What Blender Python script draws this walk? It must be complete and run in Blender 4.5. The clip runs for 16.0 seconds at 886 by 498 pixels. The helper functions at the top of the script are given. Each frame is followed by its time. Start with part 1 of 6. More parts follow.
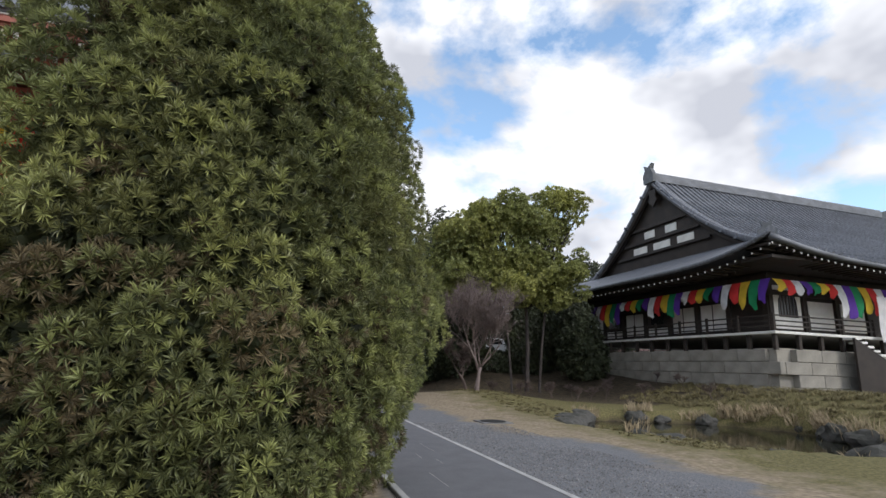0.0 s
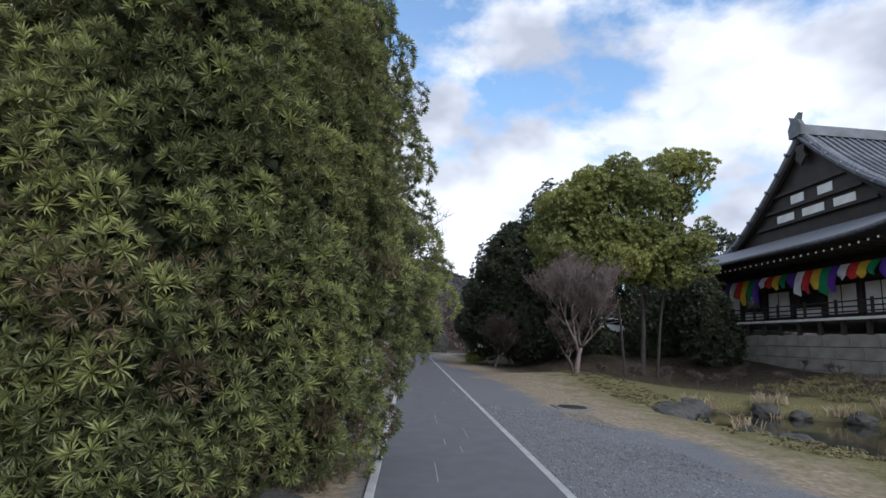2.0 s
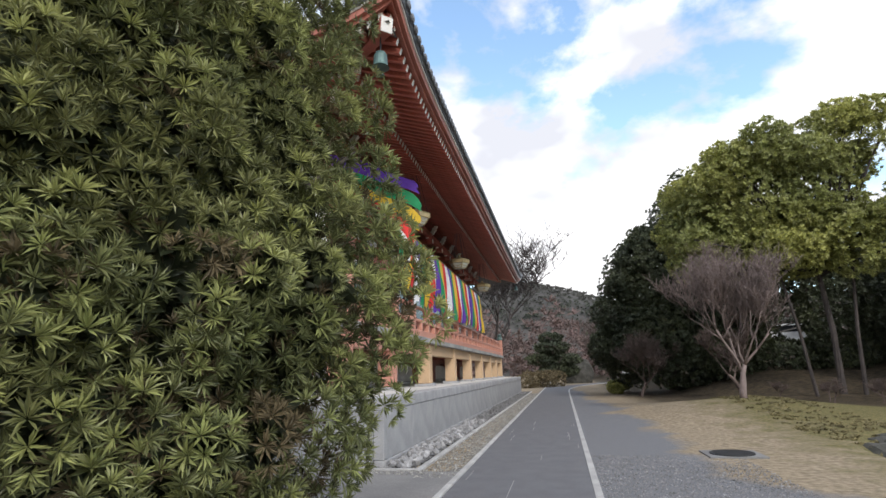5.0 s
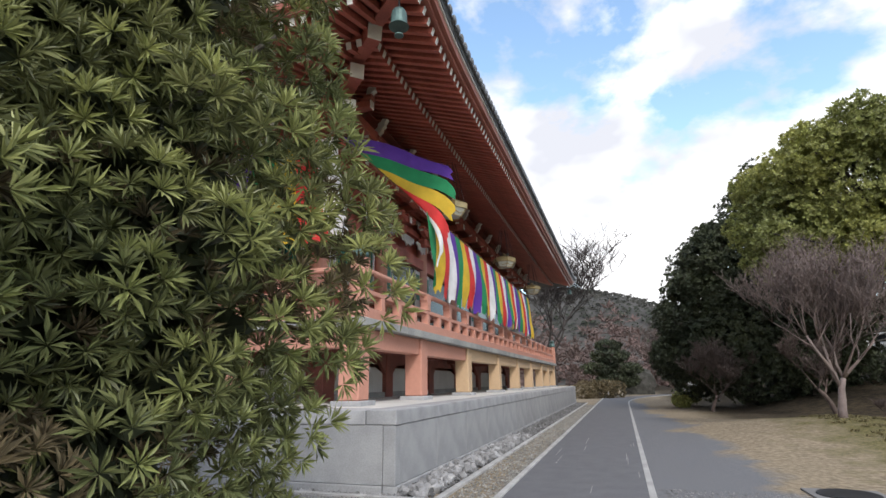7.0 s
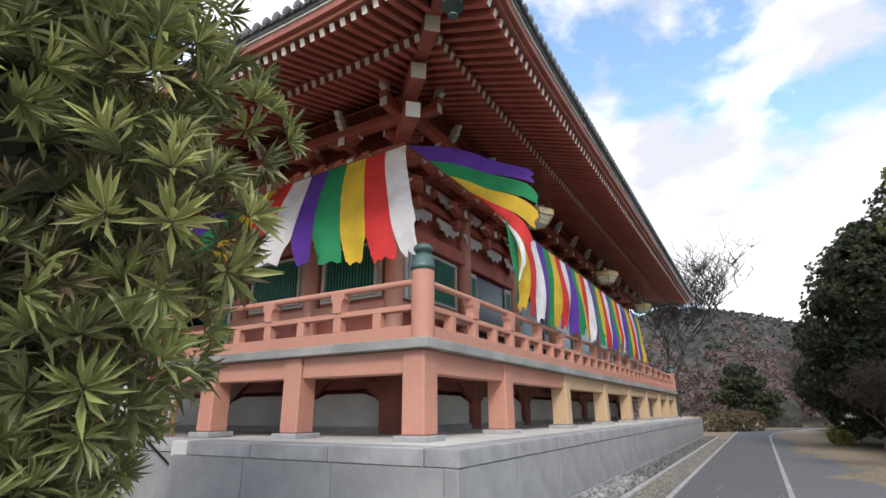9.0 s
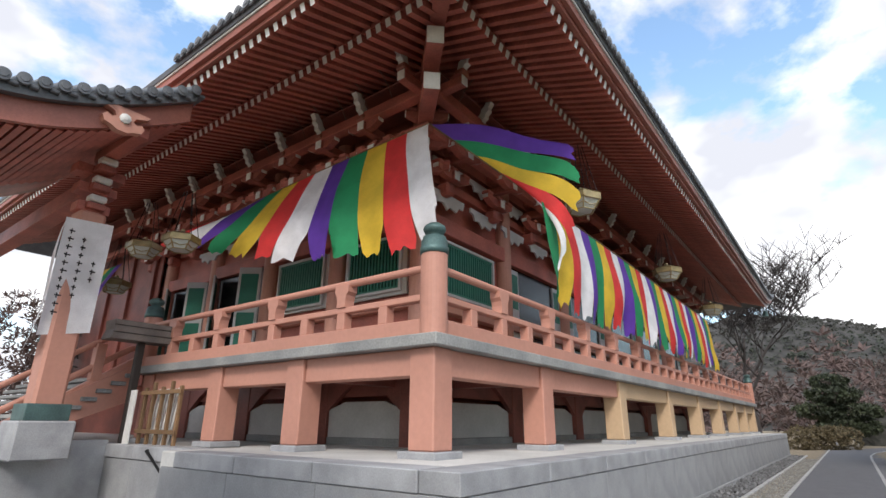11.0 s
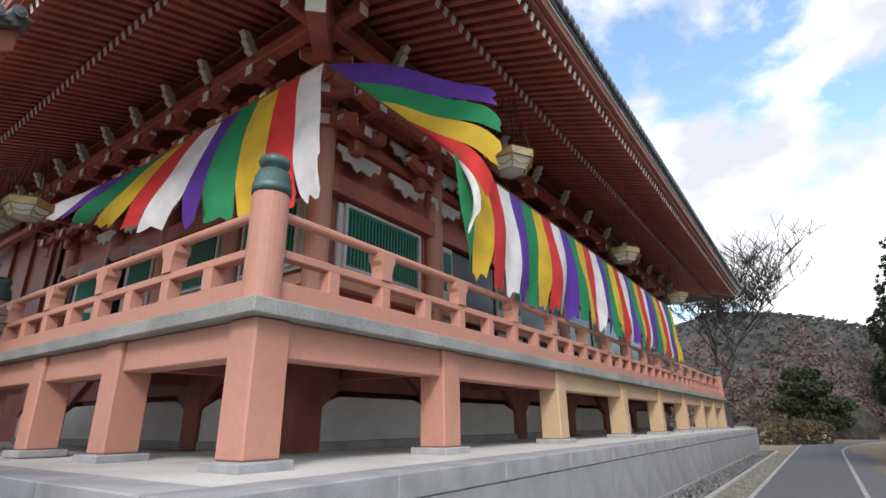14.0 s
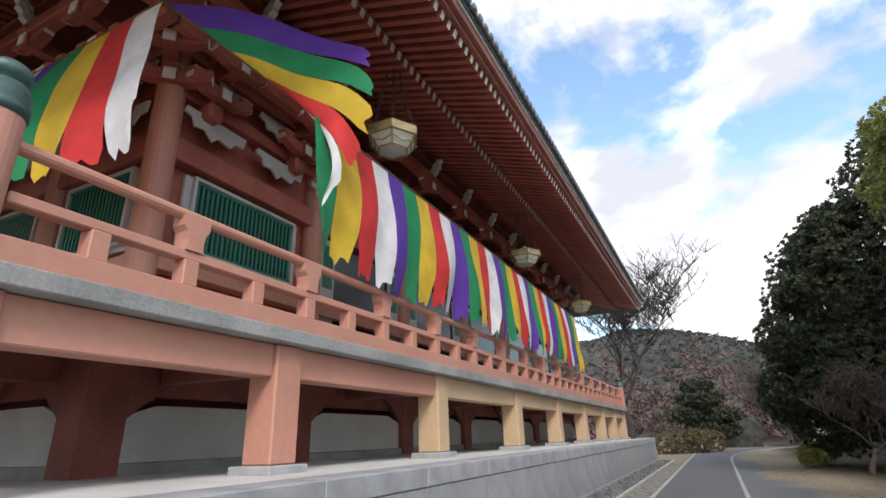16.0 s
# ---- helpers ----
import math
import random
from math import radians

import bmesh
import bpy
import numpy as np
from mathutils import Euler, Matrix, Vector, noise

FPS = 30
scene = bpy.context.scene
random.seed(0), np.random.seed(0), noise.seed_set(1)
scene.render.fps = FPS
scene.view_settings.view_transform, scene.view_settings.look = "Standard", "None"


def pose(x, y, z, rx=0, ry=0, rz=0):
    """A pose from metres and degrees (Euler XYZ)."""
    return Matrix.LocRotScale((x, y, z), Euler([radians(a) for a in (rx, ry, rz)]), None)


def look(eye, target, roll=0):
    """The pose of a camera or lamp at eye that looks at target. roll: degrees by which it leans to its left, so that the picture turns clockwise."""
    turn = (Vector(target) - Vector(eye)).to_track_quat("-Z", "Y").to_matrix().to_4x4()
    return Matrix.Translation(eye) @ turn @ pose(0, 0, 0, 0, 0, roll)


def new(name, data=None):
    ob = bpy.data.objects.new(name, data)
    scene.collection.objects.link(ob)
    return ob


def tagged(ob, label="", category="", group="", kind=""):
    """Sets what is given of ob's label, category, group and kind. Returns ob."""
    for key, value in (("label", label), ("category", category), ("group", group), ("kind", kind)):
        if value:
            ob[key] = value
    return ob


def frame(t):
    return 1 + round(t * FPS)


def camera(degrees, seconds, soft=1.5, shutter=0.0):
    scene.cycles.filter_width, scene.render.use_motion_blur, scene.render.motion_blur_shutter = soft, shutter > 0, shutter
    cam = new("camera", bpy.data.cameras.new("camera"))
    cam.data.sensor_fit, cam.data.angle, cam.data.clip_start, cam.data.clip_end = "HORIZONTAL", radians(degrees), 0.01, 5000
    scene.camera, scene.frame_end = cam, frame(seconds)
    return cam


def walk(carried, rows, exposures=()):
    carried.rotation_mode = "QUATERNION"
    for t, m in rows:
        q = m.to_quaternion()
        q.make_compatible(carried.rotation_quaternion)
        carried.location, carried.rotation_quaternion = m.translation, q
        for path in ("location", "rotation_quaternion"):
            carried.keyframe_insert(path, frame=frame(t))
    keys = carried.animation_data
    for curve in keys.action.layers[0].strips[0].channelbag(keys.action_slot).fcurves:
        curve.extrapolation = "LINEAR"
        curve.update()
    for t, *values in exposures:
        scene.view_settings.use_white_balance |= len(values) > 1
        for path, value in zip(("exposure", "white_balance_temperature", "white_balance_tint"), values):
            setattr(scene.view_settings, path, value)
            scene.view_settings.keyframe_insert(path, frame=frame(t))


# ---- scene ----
cam = camera(81.2, 16.0)
PATH = [
    (0, (0.226, 0.251, 1.553), (0.803, 2.114, 1.997), 1.9),
    (0.5, (0.78, 0.335, 1.516), (1.424, 2.185, 1.919), 2.6),
    (1, (1.305, 0.452, 1.534), (1.915, 2.312, 1.943), 3.8),
    (1.5, (1.77, 0.709, 1.559), (2.327, 2.588, 1.955), 5.2),
    (2, (2.147, 1.089, 1.568), (2.249, 3.056, 1.917), 3.2),
    (2.5, (2.477, 1.494, 1.599), (2.224, 3.453, 1.911), 0.6),
    (3, (2.758, 1.909, 1.63), (2.402, 3.85, 1.953), 1.6),
    (3.5, (3.072, 2.368, 1.635), (2.658, 4.285, 2.026), 1.3),
    (4, (3.287, 2.916, 1.635), (2.927, 4.835, 2.07), -0.1),
    (4.5, (3.474, 3.403, 1.609), (3.105, 5.314, 2.07), -0.7),
    (5, (3.606, 3.973, 1.623), (3.193, 5.873, 2.093), -1.9),
    (7.3, (3.677, 6.051, 1.626), (3.012, 7.867, 2.14), -0.4),
    (7.5, (3.676, 6.224, 1.629), (2.975, 8.022, 2.156), -0.2),
    (8, (3.653, 6.655, 1.636), (2.897, 8.419, 2.199), 0.2),
    (8.5, (3.63, 7.044, 1.641), (2.747, 8.741, 2.226), 0.0),
    (9, (3.658, 7.391, 1.671), (2.698, 9.039, 2.273), -0.4),
    (9.5, (3.606, 7.839, 1.646), (2.619, 9.461, 2.276), -0.7),
    (12, (3.396, 9.752, 1.7), (2.188, 11.217, 2.327), 0.8),
    (12.5, (3.4, 10.156, 1.696), (2.2, 11.623, 2.333), 0.3),
    (13, (3.408, 10.642, 1.679), (2.265, 12.143, 2.343), 0.3),
    (13.5, (3.477, 11.131, 1.662), (2.404, 12.687, 2.315), -0.3),
    (14, (3.484, 11.579, 1.644), (2.401, 13.134, 2.282), -0.5),
    (14.5, (3.395, 12.076, 1.621), (2.352, 13.655, 2.268), -1.3),
    (15, (3.475, 12.441, 1.539), (2.539, 14.072, 2.221), -2.3),
    (15.5, (3.56, 12.793, 1.483), (2.691, 14.457, 2.173), -2.5),
    (16, (3.585, 13.252, 1.543), (2.76, 14.939, 2.232), -1.8),
]
walk(cam, [(t, look(eye, target, roll)) for t, eye, target, roll in PATH],
     [(0.0, 0.25, 6430, 11), (0.7, 0.1, 6050, 11), (1.5, 0.02, 5900, 11), (2.0, 0.15, 5950, 11), (2.5, 0.45, 6250, 11), (3.0, 0.54, 6480, 11), (5.0, 0.66, 6600, 11), (16.0, 0.64, 6560, 11)])

# ---- world, sun, exposure ----
world = bpy.data.worlds.new("sky")
scene.world = world
world.use_nodes = True
wn, wl = world.node_tree.nodes, world.node_tree.links
wn.clear()
w_out, w_bg = wn.new("ShaderNodeOutputWorld"), wn.new("ShaderNodeBackground")
w_sky, w_tc, w_map = wn.new("ShaderNodeTexSky"), wn.new("ShaderNodeTexCoord"), wn.new("ShaderNodeMapping")
w_sky.sky_type, w_sky.sun_disc = "NISHITA", False
w_sky.sun_elevation, w_sky.sun_rotation = radians(38), radians(150)
w_sky.air_density, w_sky.dust_density, w_sky.ozone_density = 1.0, 0.6, 2.0
w_map.inputs["Location"].default_value = (3.1, 1.7, 0.35)
w_map.inputs["Scale"].default_value = (1.0, 1.0, 1.6)
w_noise, w_ramp = wn.new("ShaderNodeTexNoise"), wn.new("ShaderNodeValToRGB")
w_noise.inputs["Scale"].default_value, w_noise.inputs["Detail"].default_value = 3.3, 10.0
w_noise.inputs["Roughness"].default_value, w_noise.inputs["Distortion"].default_value = 0.56, 0.08
w_ramp.color_ramp.elements[0].position, w_ramp.color_ramp.elements[1].position = 0.40, 0.50
w_shade, w_sramp = wn.new("ShaderNodeTexNoise"), wn.new("ShaderNodeValToRGB")
w_shade.inputs["Scale"].default_value, w_shade.inputs["Detail"].default_value = 3.4, 4.0
w_sramp.color_ramp.elements[0].position, w_sramp.color_ramp.elements[0].color = 0.4, (3.6, 3.75, 4.15, 1)
w_sramp.color_ramp.elements[1].position, w_sramp.color_ramp.elements[1].color = 0.56, (6.6, 6.7, 6.9, 1)
w_blue = wn.new("ShaderNodeMix")
w_blue.data_type, w_blue.blend_type = "RGBA", "MULTIPLY"
w_blue.inputs[0].default_value = 1.0
w_blue.inputs[7].default_value = (1.75, 1.75, 1.6, 1)
w_mix = wn.new("ShaderNodeMix")
w_mix.data_type = "RGBA"
wl.new(w_tc.outputs["Generated"], w_map.inputs["Vector"])
wl.new(w_map.outputs[0], w_noise.inputs["Vector"])
wl.new(w_map.outputs[0], w_shade.inputs["Vector"])
wl.new(w_noise.outputs[0], w_ramp.inputs[0])
wl.new(w_shade.outputs[0], w_sramp.inputs[0])
wl.new(w_sky.outputs[0], w_blue.inputs[6])
wl.new(w_ramp.outputs[0], w_mix.inputs[0])
wl.new(w_blue.outputs[2], w_mix.inputs[6])
wl.new(w_sramp.outputs[0], w_mix.inputs[7])
wl.new(w_mix.outputs[2], w_bg.inputs[0])
wl.new(w_bg.outputs[0], w_out.inputs[0])
w_bg.inputs[1].default_value = 0.15

sun = new("sun", bpy.data.lights.new("sun", "SUN"))
sun.data.energy, sun.data.angle, sun.data.color = 1.5, radians(14), (1.0, 0.96, 0.9)
sun.matrix_world = look((0, 0, 0), (-math.sin(radians(150)) * math.cos(radians(38)), -math.cos(radians(150)) * math.cos(radians(38)), -math.sin(radians(38))))

# ---- materials ----


def mat(name, c, rough=0.6, var=0.25, scale=6.0, bump=0.15, metal=0.0, c2=None, mask=0.5, per=0.0, island=0.0, grain=None, spec=0.5, trans=0.0):
    """A painted, stone, wood or leaf surface: two scales of colour variation, fine relief, optional second colour in patches."""
    m = bpy.data.materials.new(name)
    m.use_nodes = True
    nt = m.node_tree
    n, l = nt.nodes, nt.links
    p = n["Principled BSDF"]
    p.inputs["Roughness"].default_value, p.inputs["Metallic"].default_value = rough, metal
    p.inputs["Specular IOR Level"].default_value = spec
    tc = n.new("ShaderNodeTexCoord")
    mp = n.new("ShaderNodeMapping")
    if grain:
        mp.inputs["Scale"].default_value = grain
    l.new(tc.outputs["Object"], mp.inputs[0])
    big, fine = n.new("ShaderNodeTexNoise"), n.new("ShaderNodeTexNoise")
    big.inputs["Scale"].default_value, big.inputs["Detail"].default_value = scale * 0.25, 5
    fine.inputs["Scale"].default_value, fine.inputs["Detail"].default_value = scale * 6, 4
    l.new(mp.outputs[0], big.inputs["Vector"])
    l.new(mp.outputs[0], fine.inputs["Vector"])
    r = n.new("ShaderNodeValToRGB")
    dark = c2 or tuple(v * (1 - var) for v in c)
    lite = c if c2 else tuple(min(1, v * (1 + var * 0.5)) for v in c)
    r.color_ramp.elements[0].position, r.color_ramp.elements[0].color = mask - 0.14, (*dark, 1)
    r.color_ramp.elements[1].position, r.color_ramp.elements[1].color = mask + 0.14, (*lite, 1)
    l.new(big.outputs[0], r.inputs[0])
    mx = n.new("ShaderNodeMix")
    mx.data_type, mx.blend_type = "RGBA", "MULTIPLY"
    mx.inputs[0].default_value = 1.0
    fr = n.new("ShaderNodeMapRange")
    fr.inputs[1].default_value, fr.inputs[2].default_value, fr.inputs[3].default_value, fr.inputs[4].default_value = 0.3, 0.7, 1 - var * 0.6, 1 + var * 0.4
    l.new(fine.outputs[0], fr.inputs[0])
    l.new(r.outputs[0], mx.inputs[6])
    l.new(fr.outputs[0], mx.inputs[7])
    colour = mx.outputs[2]
    for amount, kind in ((per, "o"), (island, "i")):
        if amount:
            src = n.new("ShaderNodeObjectInfo").outputs["Random"] if kind == "o" else n.new("ShaderNodeNewGeometry").outputs["Random Per Island"]
            ir = n.new("ShaderNodeMapRange")
            ir.inputs[3].default_value, ir.inputs[4].default_value = 1 - amount, 1 + amount
            l.new(src, ir.inputs[0])
            m3 = n.new("ShaderNodeMix")
            m3.data_type, m3.blend_type = "RGBA", "MULTIPLY"
            m3.inputs[0].default_value = 1.0
            l.new(colour, m3.inputs[6])
            l.new(ir.outputs[0], m3.inputs[7])
            colour = m3.outputs[2]
    l.new(colour, p.inputs["Base Color"])
    if bump:
        b = n.new("ShaderNodeBump")
        b.inputs["Strength"].default_value, b.inputs["Distance"].default_value = bump, 0.02
        l.new(fine.outputs[0], b.inputs["Height"])
        l.new(b.outputs[0], p.inputs["Normal"])
    if trans:
        tr, ms = n.new("ShaderNodeBsdfTranslucent"), n.new("ShaderNodeMixShader")
        ms.inputs[0].default_value = trans
        l.new(colour, tr.inputs[0])
        l.new(p.outputs[0], ms.inputs[1])
        l.new(tr.outputs[0], ms.inputs[2])
        l.new(ms.outputs[0], n["Material Output"].inputs[0])
    return m


SALMON = mat("salmon_paint", (0.51, 0.245, 0.182), 0.55, 0.09, 2, 0.03)
OCHRE = mat("ochre_paint", (0.53, 0.37, 0.23), 0.55, 0.09, 2, 0.03)
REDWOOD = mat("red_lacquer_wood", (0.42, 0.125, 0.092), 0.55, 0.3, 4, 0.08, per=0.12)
# REDWOOD darkened: shade under the eaves and floor is put into the colour
SHADERED = mat("shaded_red_wood", (0.24, 0.07, 0.052), 0.55, 0.3, 4, 0.08)
TRIM = mat("salmon_trim", (0.36, 0.125, 0.09), 0.5, 0.2, 4, 0.05)
WHITE = mat("white_paint", (0.72, 0.71, 0.68), 0.6, 0.12, 5, 0.05)
PLASTER = mat("white_plaster", (0.55, 0.55, 0.54), 0.85, 0.12, 4, 0.08)
GREEN = mat("green_lattice_paint", (0.012, 0.16, 0.11), 0.5, 0.25, 5, 0.05)
FRAME = mat("grey_window_frame", (0.52, 0.53, 0.54), 0.5, 0.15, 5, 0.03)
# near-black: the unlit inside behind doorways and windows is put into the colour
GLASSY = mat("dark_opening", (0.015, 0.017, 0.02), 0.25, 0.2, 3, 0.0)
SLAB = mat("weathered_concrete", (0.33, 0.33, 0.32), 0.85, 0.3, 5, 0.2, c2=(0.22, 0.225, 0.225))
POD = mat("grey_granite_panel", (0.31, 0.315, 0.325), 0.75, 0.2, 8, 0.12, c2=(0.245, 0.25, 0.262), per=0.06)
COPING = mat("granite_coping", (0.34, 0.345, 0.36), 0.75, 0.2, 9, 0.12, per=0.08)
TERRACE = mat("pale_terrace_paving", (0.62, 0.61, 0.585), 0.85, 0.12, 4, 0.1, c2=(0.52, 0.51, 0.49))
BRONZE = mat("verdigris_bronze", (0.085, 0.15, 0.145), 0.5, 0.35, 8, 0.1, metal=0.35)
GOLD = mat("aged_gilt_metal", (0.42, 0.33, 0.17), 0.45, 0.3, 10, 0.05, metal=0.5)
LAMPGLASS = mat("milky_lantern_panel", (0.62, 0.64, 0.60), 0.4, 0.1, 6, 0.0)
IRON = mat("dark_iron", (0.03, 0.03, 0.032), 0.5, 0.3, 10, 0.05, metal=0.6)
STEEL = mat("brushed_steel", (0.5, 0.51, 0.53), 0.35, 0.1, 10, 0.02, metal=0.9)
TILE = mat("grey_roof_tile", (0.125, 0.135, 0.15), 0.5, 0.3, 8, 0.1, per=0.2)
TILEFAR = mat("blue_grey_roof_tile", (0.165, 0.175, 0.20), 0.55, 0.3, 6, 0.15, grain=(0.6, 6, 1))
ASPHALT = mat("grey_asphalt", (0.115, 0.118, 0.13), 0.9, 0.16, 12, 0.25, c2=(0.10, 0.102, 0.113))
APRON = mat("worn_concrete_apron", (0.19, 0.19, 0.19), 0.9, 0.25, 5, 0.2, c2=(0.145, 0.145, 0.15))
KERB = mat("pale_kerb_stone", (0.36, 0.36, 0.36), 0.85, 0.2, 8, 0.15, per=0.08)
RUBBLE = mat("grey_cobble", (0.20, 0.20, 0.205), 0.85, 0.3, 14, 0.3, per=0.35, island=0.45)
PEBBLE = mat("gravel_pebble", (0.25, 0.245, 0.23), 0.9, 0.3, 18, 0.3, island=0.4)
ROCK = mat("mossy_pond_rock", (0.075, 0.072, 0.066), 0.9, 0.4, 8, 0.6, c2=(0.035, 0.036, 0.03))
LEAF = mat("glossy_evergreen_leaf", (0.2, 0.208, 0.085), 0.42, 0.3, 3, 0.0, c2=(0.14, 0.16, 0.07), island=0.45, trans=0.22, spec=0.4)
LEAFTIP = mat("young_leaf", (0.34, 0.355, 0.135), 0.45, 0.3, 3, 0.0, c2=(0.25, 0.28, 0.11), island=0.3, trans=0.25, spec=0.4)
LEAFDEAD = mat("brown_withered_leaf", (0.17, 0.135, 0.075), 0.7, 0.3, 3, 0.0, island=0.4, trans=0.15)
CAMPHOR = mat("camphor_leaf", (0.345, 0.35, 0.105), 0.5, 0.3, 0.7, 0.0, c2=(0.22, 0.245, 0.085), island=0.45, trans=0.3)
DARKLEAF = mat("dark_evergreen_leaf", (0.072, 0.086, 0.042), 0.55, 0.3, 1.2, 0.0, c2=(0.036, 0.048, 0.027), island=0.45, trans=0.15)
BARK = mat("grey_bark", (0.12, 0.105, 0.09), 0.9, 0.35, 8, 0.5, grain=(1, 1, 0.3))
TWIG = mat("pale_maple_bark", (0.21, 0.165, 0.155), 0.9, 0.3, 8, 0.3)
BROWNTWIG = mat("brown_twig", (0.115, 0.085, 0.075), 0.9, 0.3, 8, 0.3)
DARKTWIG = mat("dark_cherry_bark", (0.055, 0.046, 0.044), 0.9, 0.3, 8, 0.3)
DARKWOOD = mat("black_weathered_wood", (0.030, 0.022, 0.018), 0.7, 0.35, 5, 0.15, per=0.15)
STONEWALL = mat("pale_stone_wall", (0.33, 0.31, 0.27), 0.9, 0.25, 5, 0.25, c2=(0.24, 0.225, 0.20), per=0.07)
REED = mat("dry_reed", (0.27, 0.215, 0.135), 0.9, 0.3, 6, 0.0, island=0.3)
GRASSBLADE = mat("grass_blade", (0.14, 0.12, 0.055), 0.9, 0.3, 4, 0.0, island=0.4)
PLANK = mat("brown_timber", (0.20, 0.115, 0.055), 0.75, 0.3, 6, 0.2, per=0.2)
PALEWOOD = mat("greyed_timber", (0.17, 0.145, 0.13), 0.8, 0.3, 6, 0.2)
INK = mat("black_ink", (0.012, 0.012, 0.014), 0.8, 0.1, 6, 0.0)
VAN = mat("white_car_paint", (0.7, 0.71, 0.73), 0.3, 0.05, 4, 0.0)
RUBBER = mat("black_rubber", (0.02, 0.02, 0.02), 0.8, 0.2, 8, 0.05)
PLUM = mat("pink_blossom", (0.38, 0.12, 0.15), 0.8, 0.3, 4, 0.0, island=0.4)
HILLM = mat("wooded_hill", (0.056, 0.054, 0.05), 1.0, 0.3, 0.12, 0.0, c2=(0.042, 0.05, 0.038), island=0.1)
WOODS = mat("bare_purple_brown_woods", (0.17, 0.112, 0.105), 1.0, 0.3, 0.3, 0.0, c2=(0.12, 0.09, 0.082), island=0.2)
HILLBASE = mat("hill_floor", (0.058, 0.056, 0.053), 1.0, 0.3, 0.12, 0.0)
CLOTH = {k: mat(k + "_cloth", c, 0.8, 0.12, 10, 0.1, trans=0.3) for k, c in {
    "purple": (0.13, 0.045, 0.40), "green": (0.018, 0.29, 0.115), "yellow": (0.80, 0.54, 0.05),
    "red": (0.74, 0.045, 0.045), "white": (0.86, 0.86, 0.89)}.items()}


def ground_material():
    """Gravel beside the path, worn dry turf and green lawn beyond it, damp earth on the banks, leaf litter under the trees."""
    m = bpy.data.materials.new("ground_gravel_and_turf")
    m.use_nodes = True
    nt = m.node_tree
    n, l = nt.nodes, nt.links
    p = n["Principled BSDF"]
    p.inputs["Roughness"].default_value = 0.95
    p.inputs["Specular IOR Level"].default_value = 0.2
    tc, sep = n.new("ShaderNodeTexCoord"), n.new("ShaderNodeSeparateXYZ")
    l.new(tc.outputs["Object"], sep.inputs[0])

    def noise_at(scale, detail=5.0):
        t = n.new("ShaderNodeTexNoise")
        t.inputs["Scale"].default_value, t.inputs["Detail"].default_value = scale, detail
        l.new(tc.outputs["Object"], t.inputs["Vector"])
        return t.outputs[0]

    def calc(op, a, b, clamp=False):
        t = n.new("ShaderNodeMath")
        t.operation, t.use_clamp = op, clamp
        for k, v in enumerate((a, b)):
            if isinstance(v, (int, float)):
                t.inputs[k].default_value = v
            else:
                l.new(v, t.inputs[k])
        return t.outputs[0]

    def ramp(v, a, b, ca, cb):
        r = n.new("ShaderNodeValToRGB")
        r.color_ramp.elements[0].position, r.color_ramp.elements[0].color = a, (*ca, 1)
        r.color_ramp.elements[1].position, r.color_ramp.elements[1].color = b, (*cb, 1)
        l.new(v, r.inputs[0])
        return r.outputs[0]

    def blend(f, a, b):
        t = n.new("ShaderNodeMix")
        t.data_type = "RGBA"
        l.new(f, t.inputs[0])
        l.new(a, t.inputs[6])
        l.new(b, t.inputs[7])
        return t.outputs[2]

    big, mid, fine = noise_at(0.35, 6), noise_at(1.6, 6), noise_at(60, 3)
    gravel = ramp(fine, 0.3, 0.7, (0.085, 0.088, 0.098), (0.21, 0.215, 0.23))
    turf = ramp(noise_at(9, 6), 0.35, 0.65, (0.17, 0.138, 0.098), (0.31, 0.255, 0.182))
    lawn = ramp(noise_at(14, 6), 0.35, 0.68, (0.08, 0.076, 0.032), (0.18, 0.155, 0.07))
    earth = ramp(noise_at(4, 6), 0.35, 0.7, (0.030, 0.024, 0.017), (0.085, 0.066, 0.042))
    # distance from the path's right edge, frayed by noise
    off = calc("SUBTRACT", sep.outputs[0], 3.94)
    fray = calc("MULTIPLY", calc("SUBTRACT", big, 0.5), 6.0)
    ydrift = calc("MULTIPLY", calc("SUBTRACT", sep.outputs[1], 9.0), 0.06)
    turf_f = calc("MULTIPLY", calc("SUBTRACT", calc("ADD", calc("ADD", off, fray), ydrift), 2.3), 1.6, True)
    lawn_f = calc("MULTIPLY", calc("SUBTRACT", calc("ADD", off, calc("MULTIPLY", calc("SUBTRACT", mid, 0.5), 5.0)), 3.5), 0.5, True)
    left_f = calc("MULTIPLY", calc("SUBTRACT", calc("ADD", 1.9, calc("MULTIPLY", calc("SUBTRACT", mid, 0.5), 1.0)), sep.outputs[0]), 3.0, True)
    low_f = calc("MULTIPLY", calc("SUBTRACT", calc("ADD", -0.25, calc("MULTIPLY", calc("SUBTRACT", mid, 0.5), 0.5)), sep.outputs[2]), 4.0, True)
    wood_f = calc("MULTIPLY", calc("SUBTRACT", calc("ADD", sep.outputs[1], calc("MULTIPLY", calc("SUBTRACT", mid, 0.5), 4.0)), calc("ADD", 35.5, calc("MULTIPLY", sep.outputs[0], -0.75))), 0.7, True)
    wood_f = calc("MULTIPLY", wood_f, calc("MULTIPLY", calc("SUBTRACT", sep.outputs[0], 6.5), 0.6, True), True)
    col = blend(turf_f, gravel, turf)
    col = blend(lawn_f, col, lawn)
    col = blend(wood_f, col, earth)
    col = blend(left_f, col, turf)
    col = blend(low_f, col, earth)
    l.new(col, p.inputs["Base Color"])
    b = n.new("ShaderNodeBump")
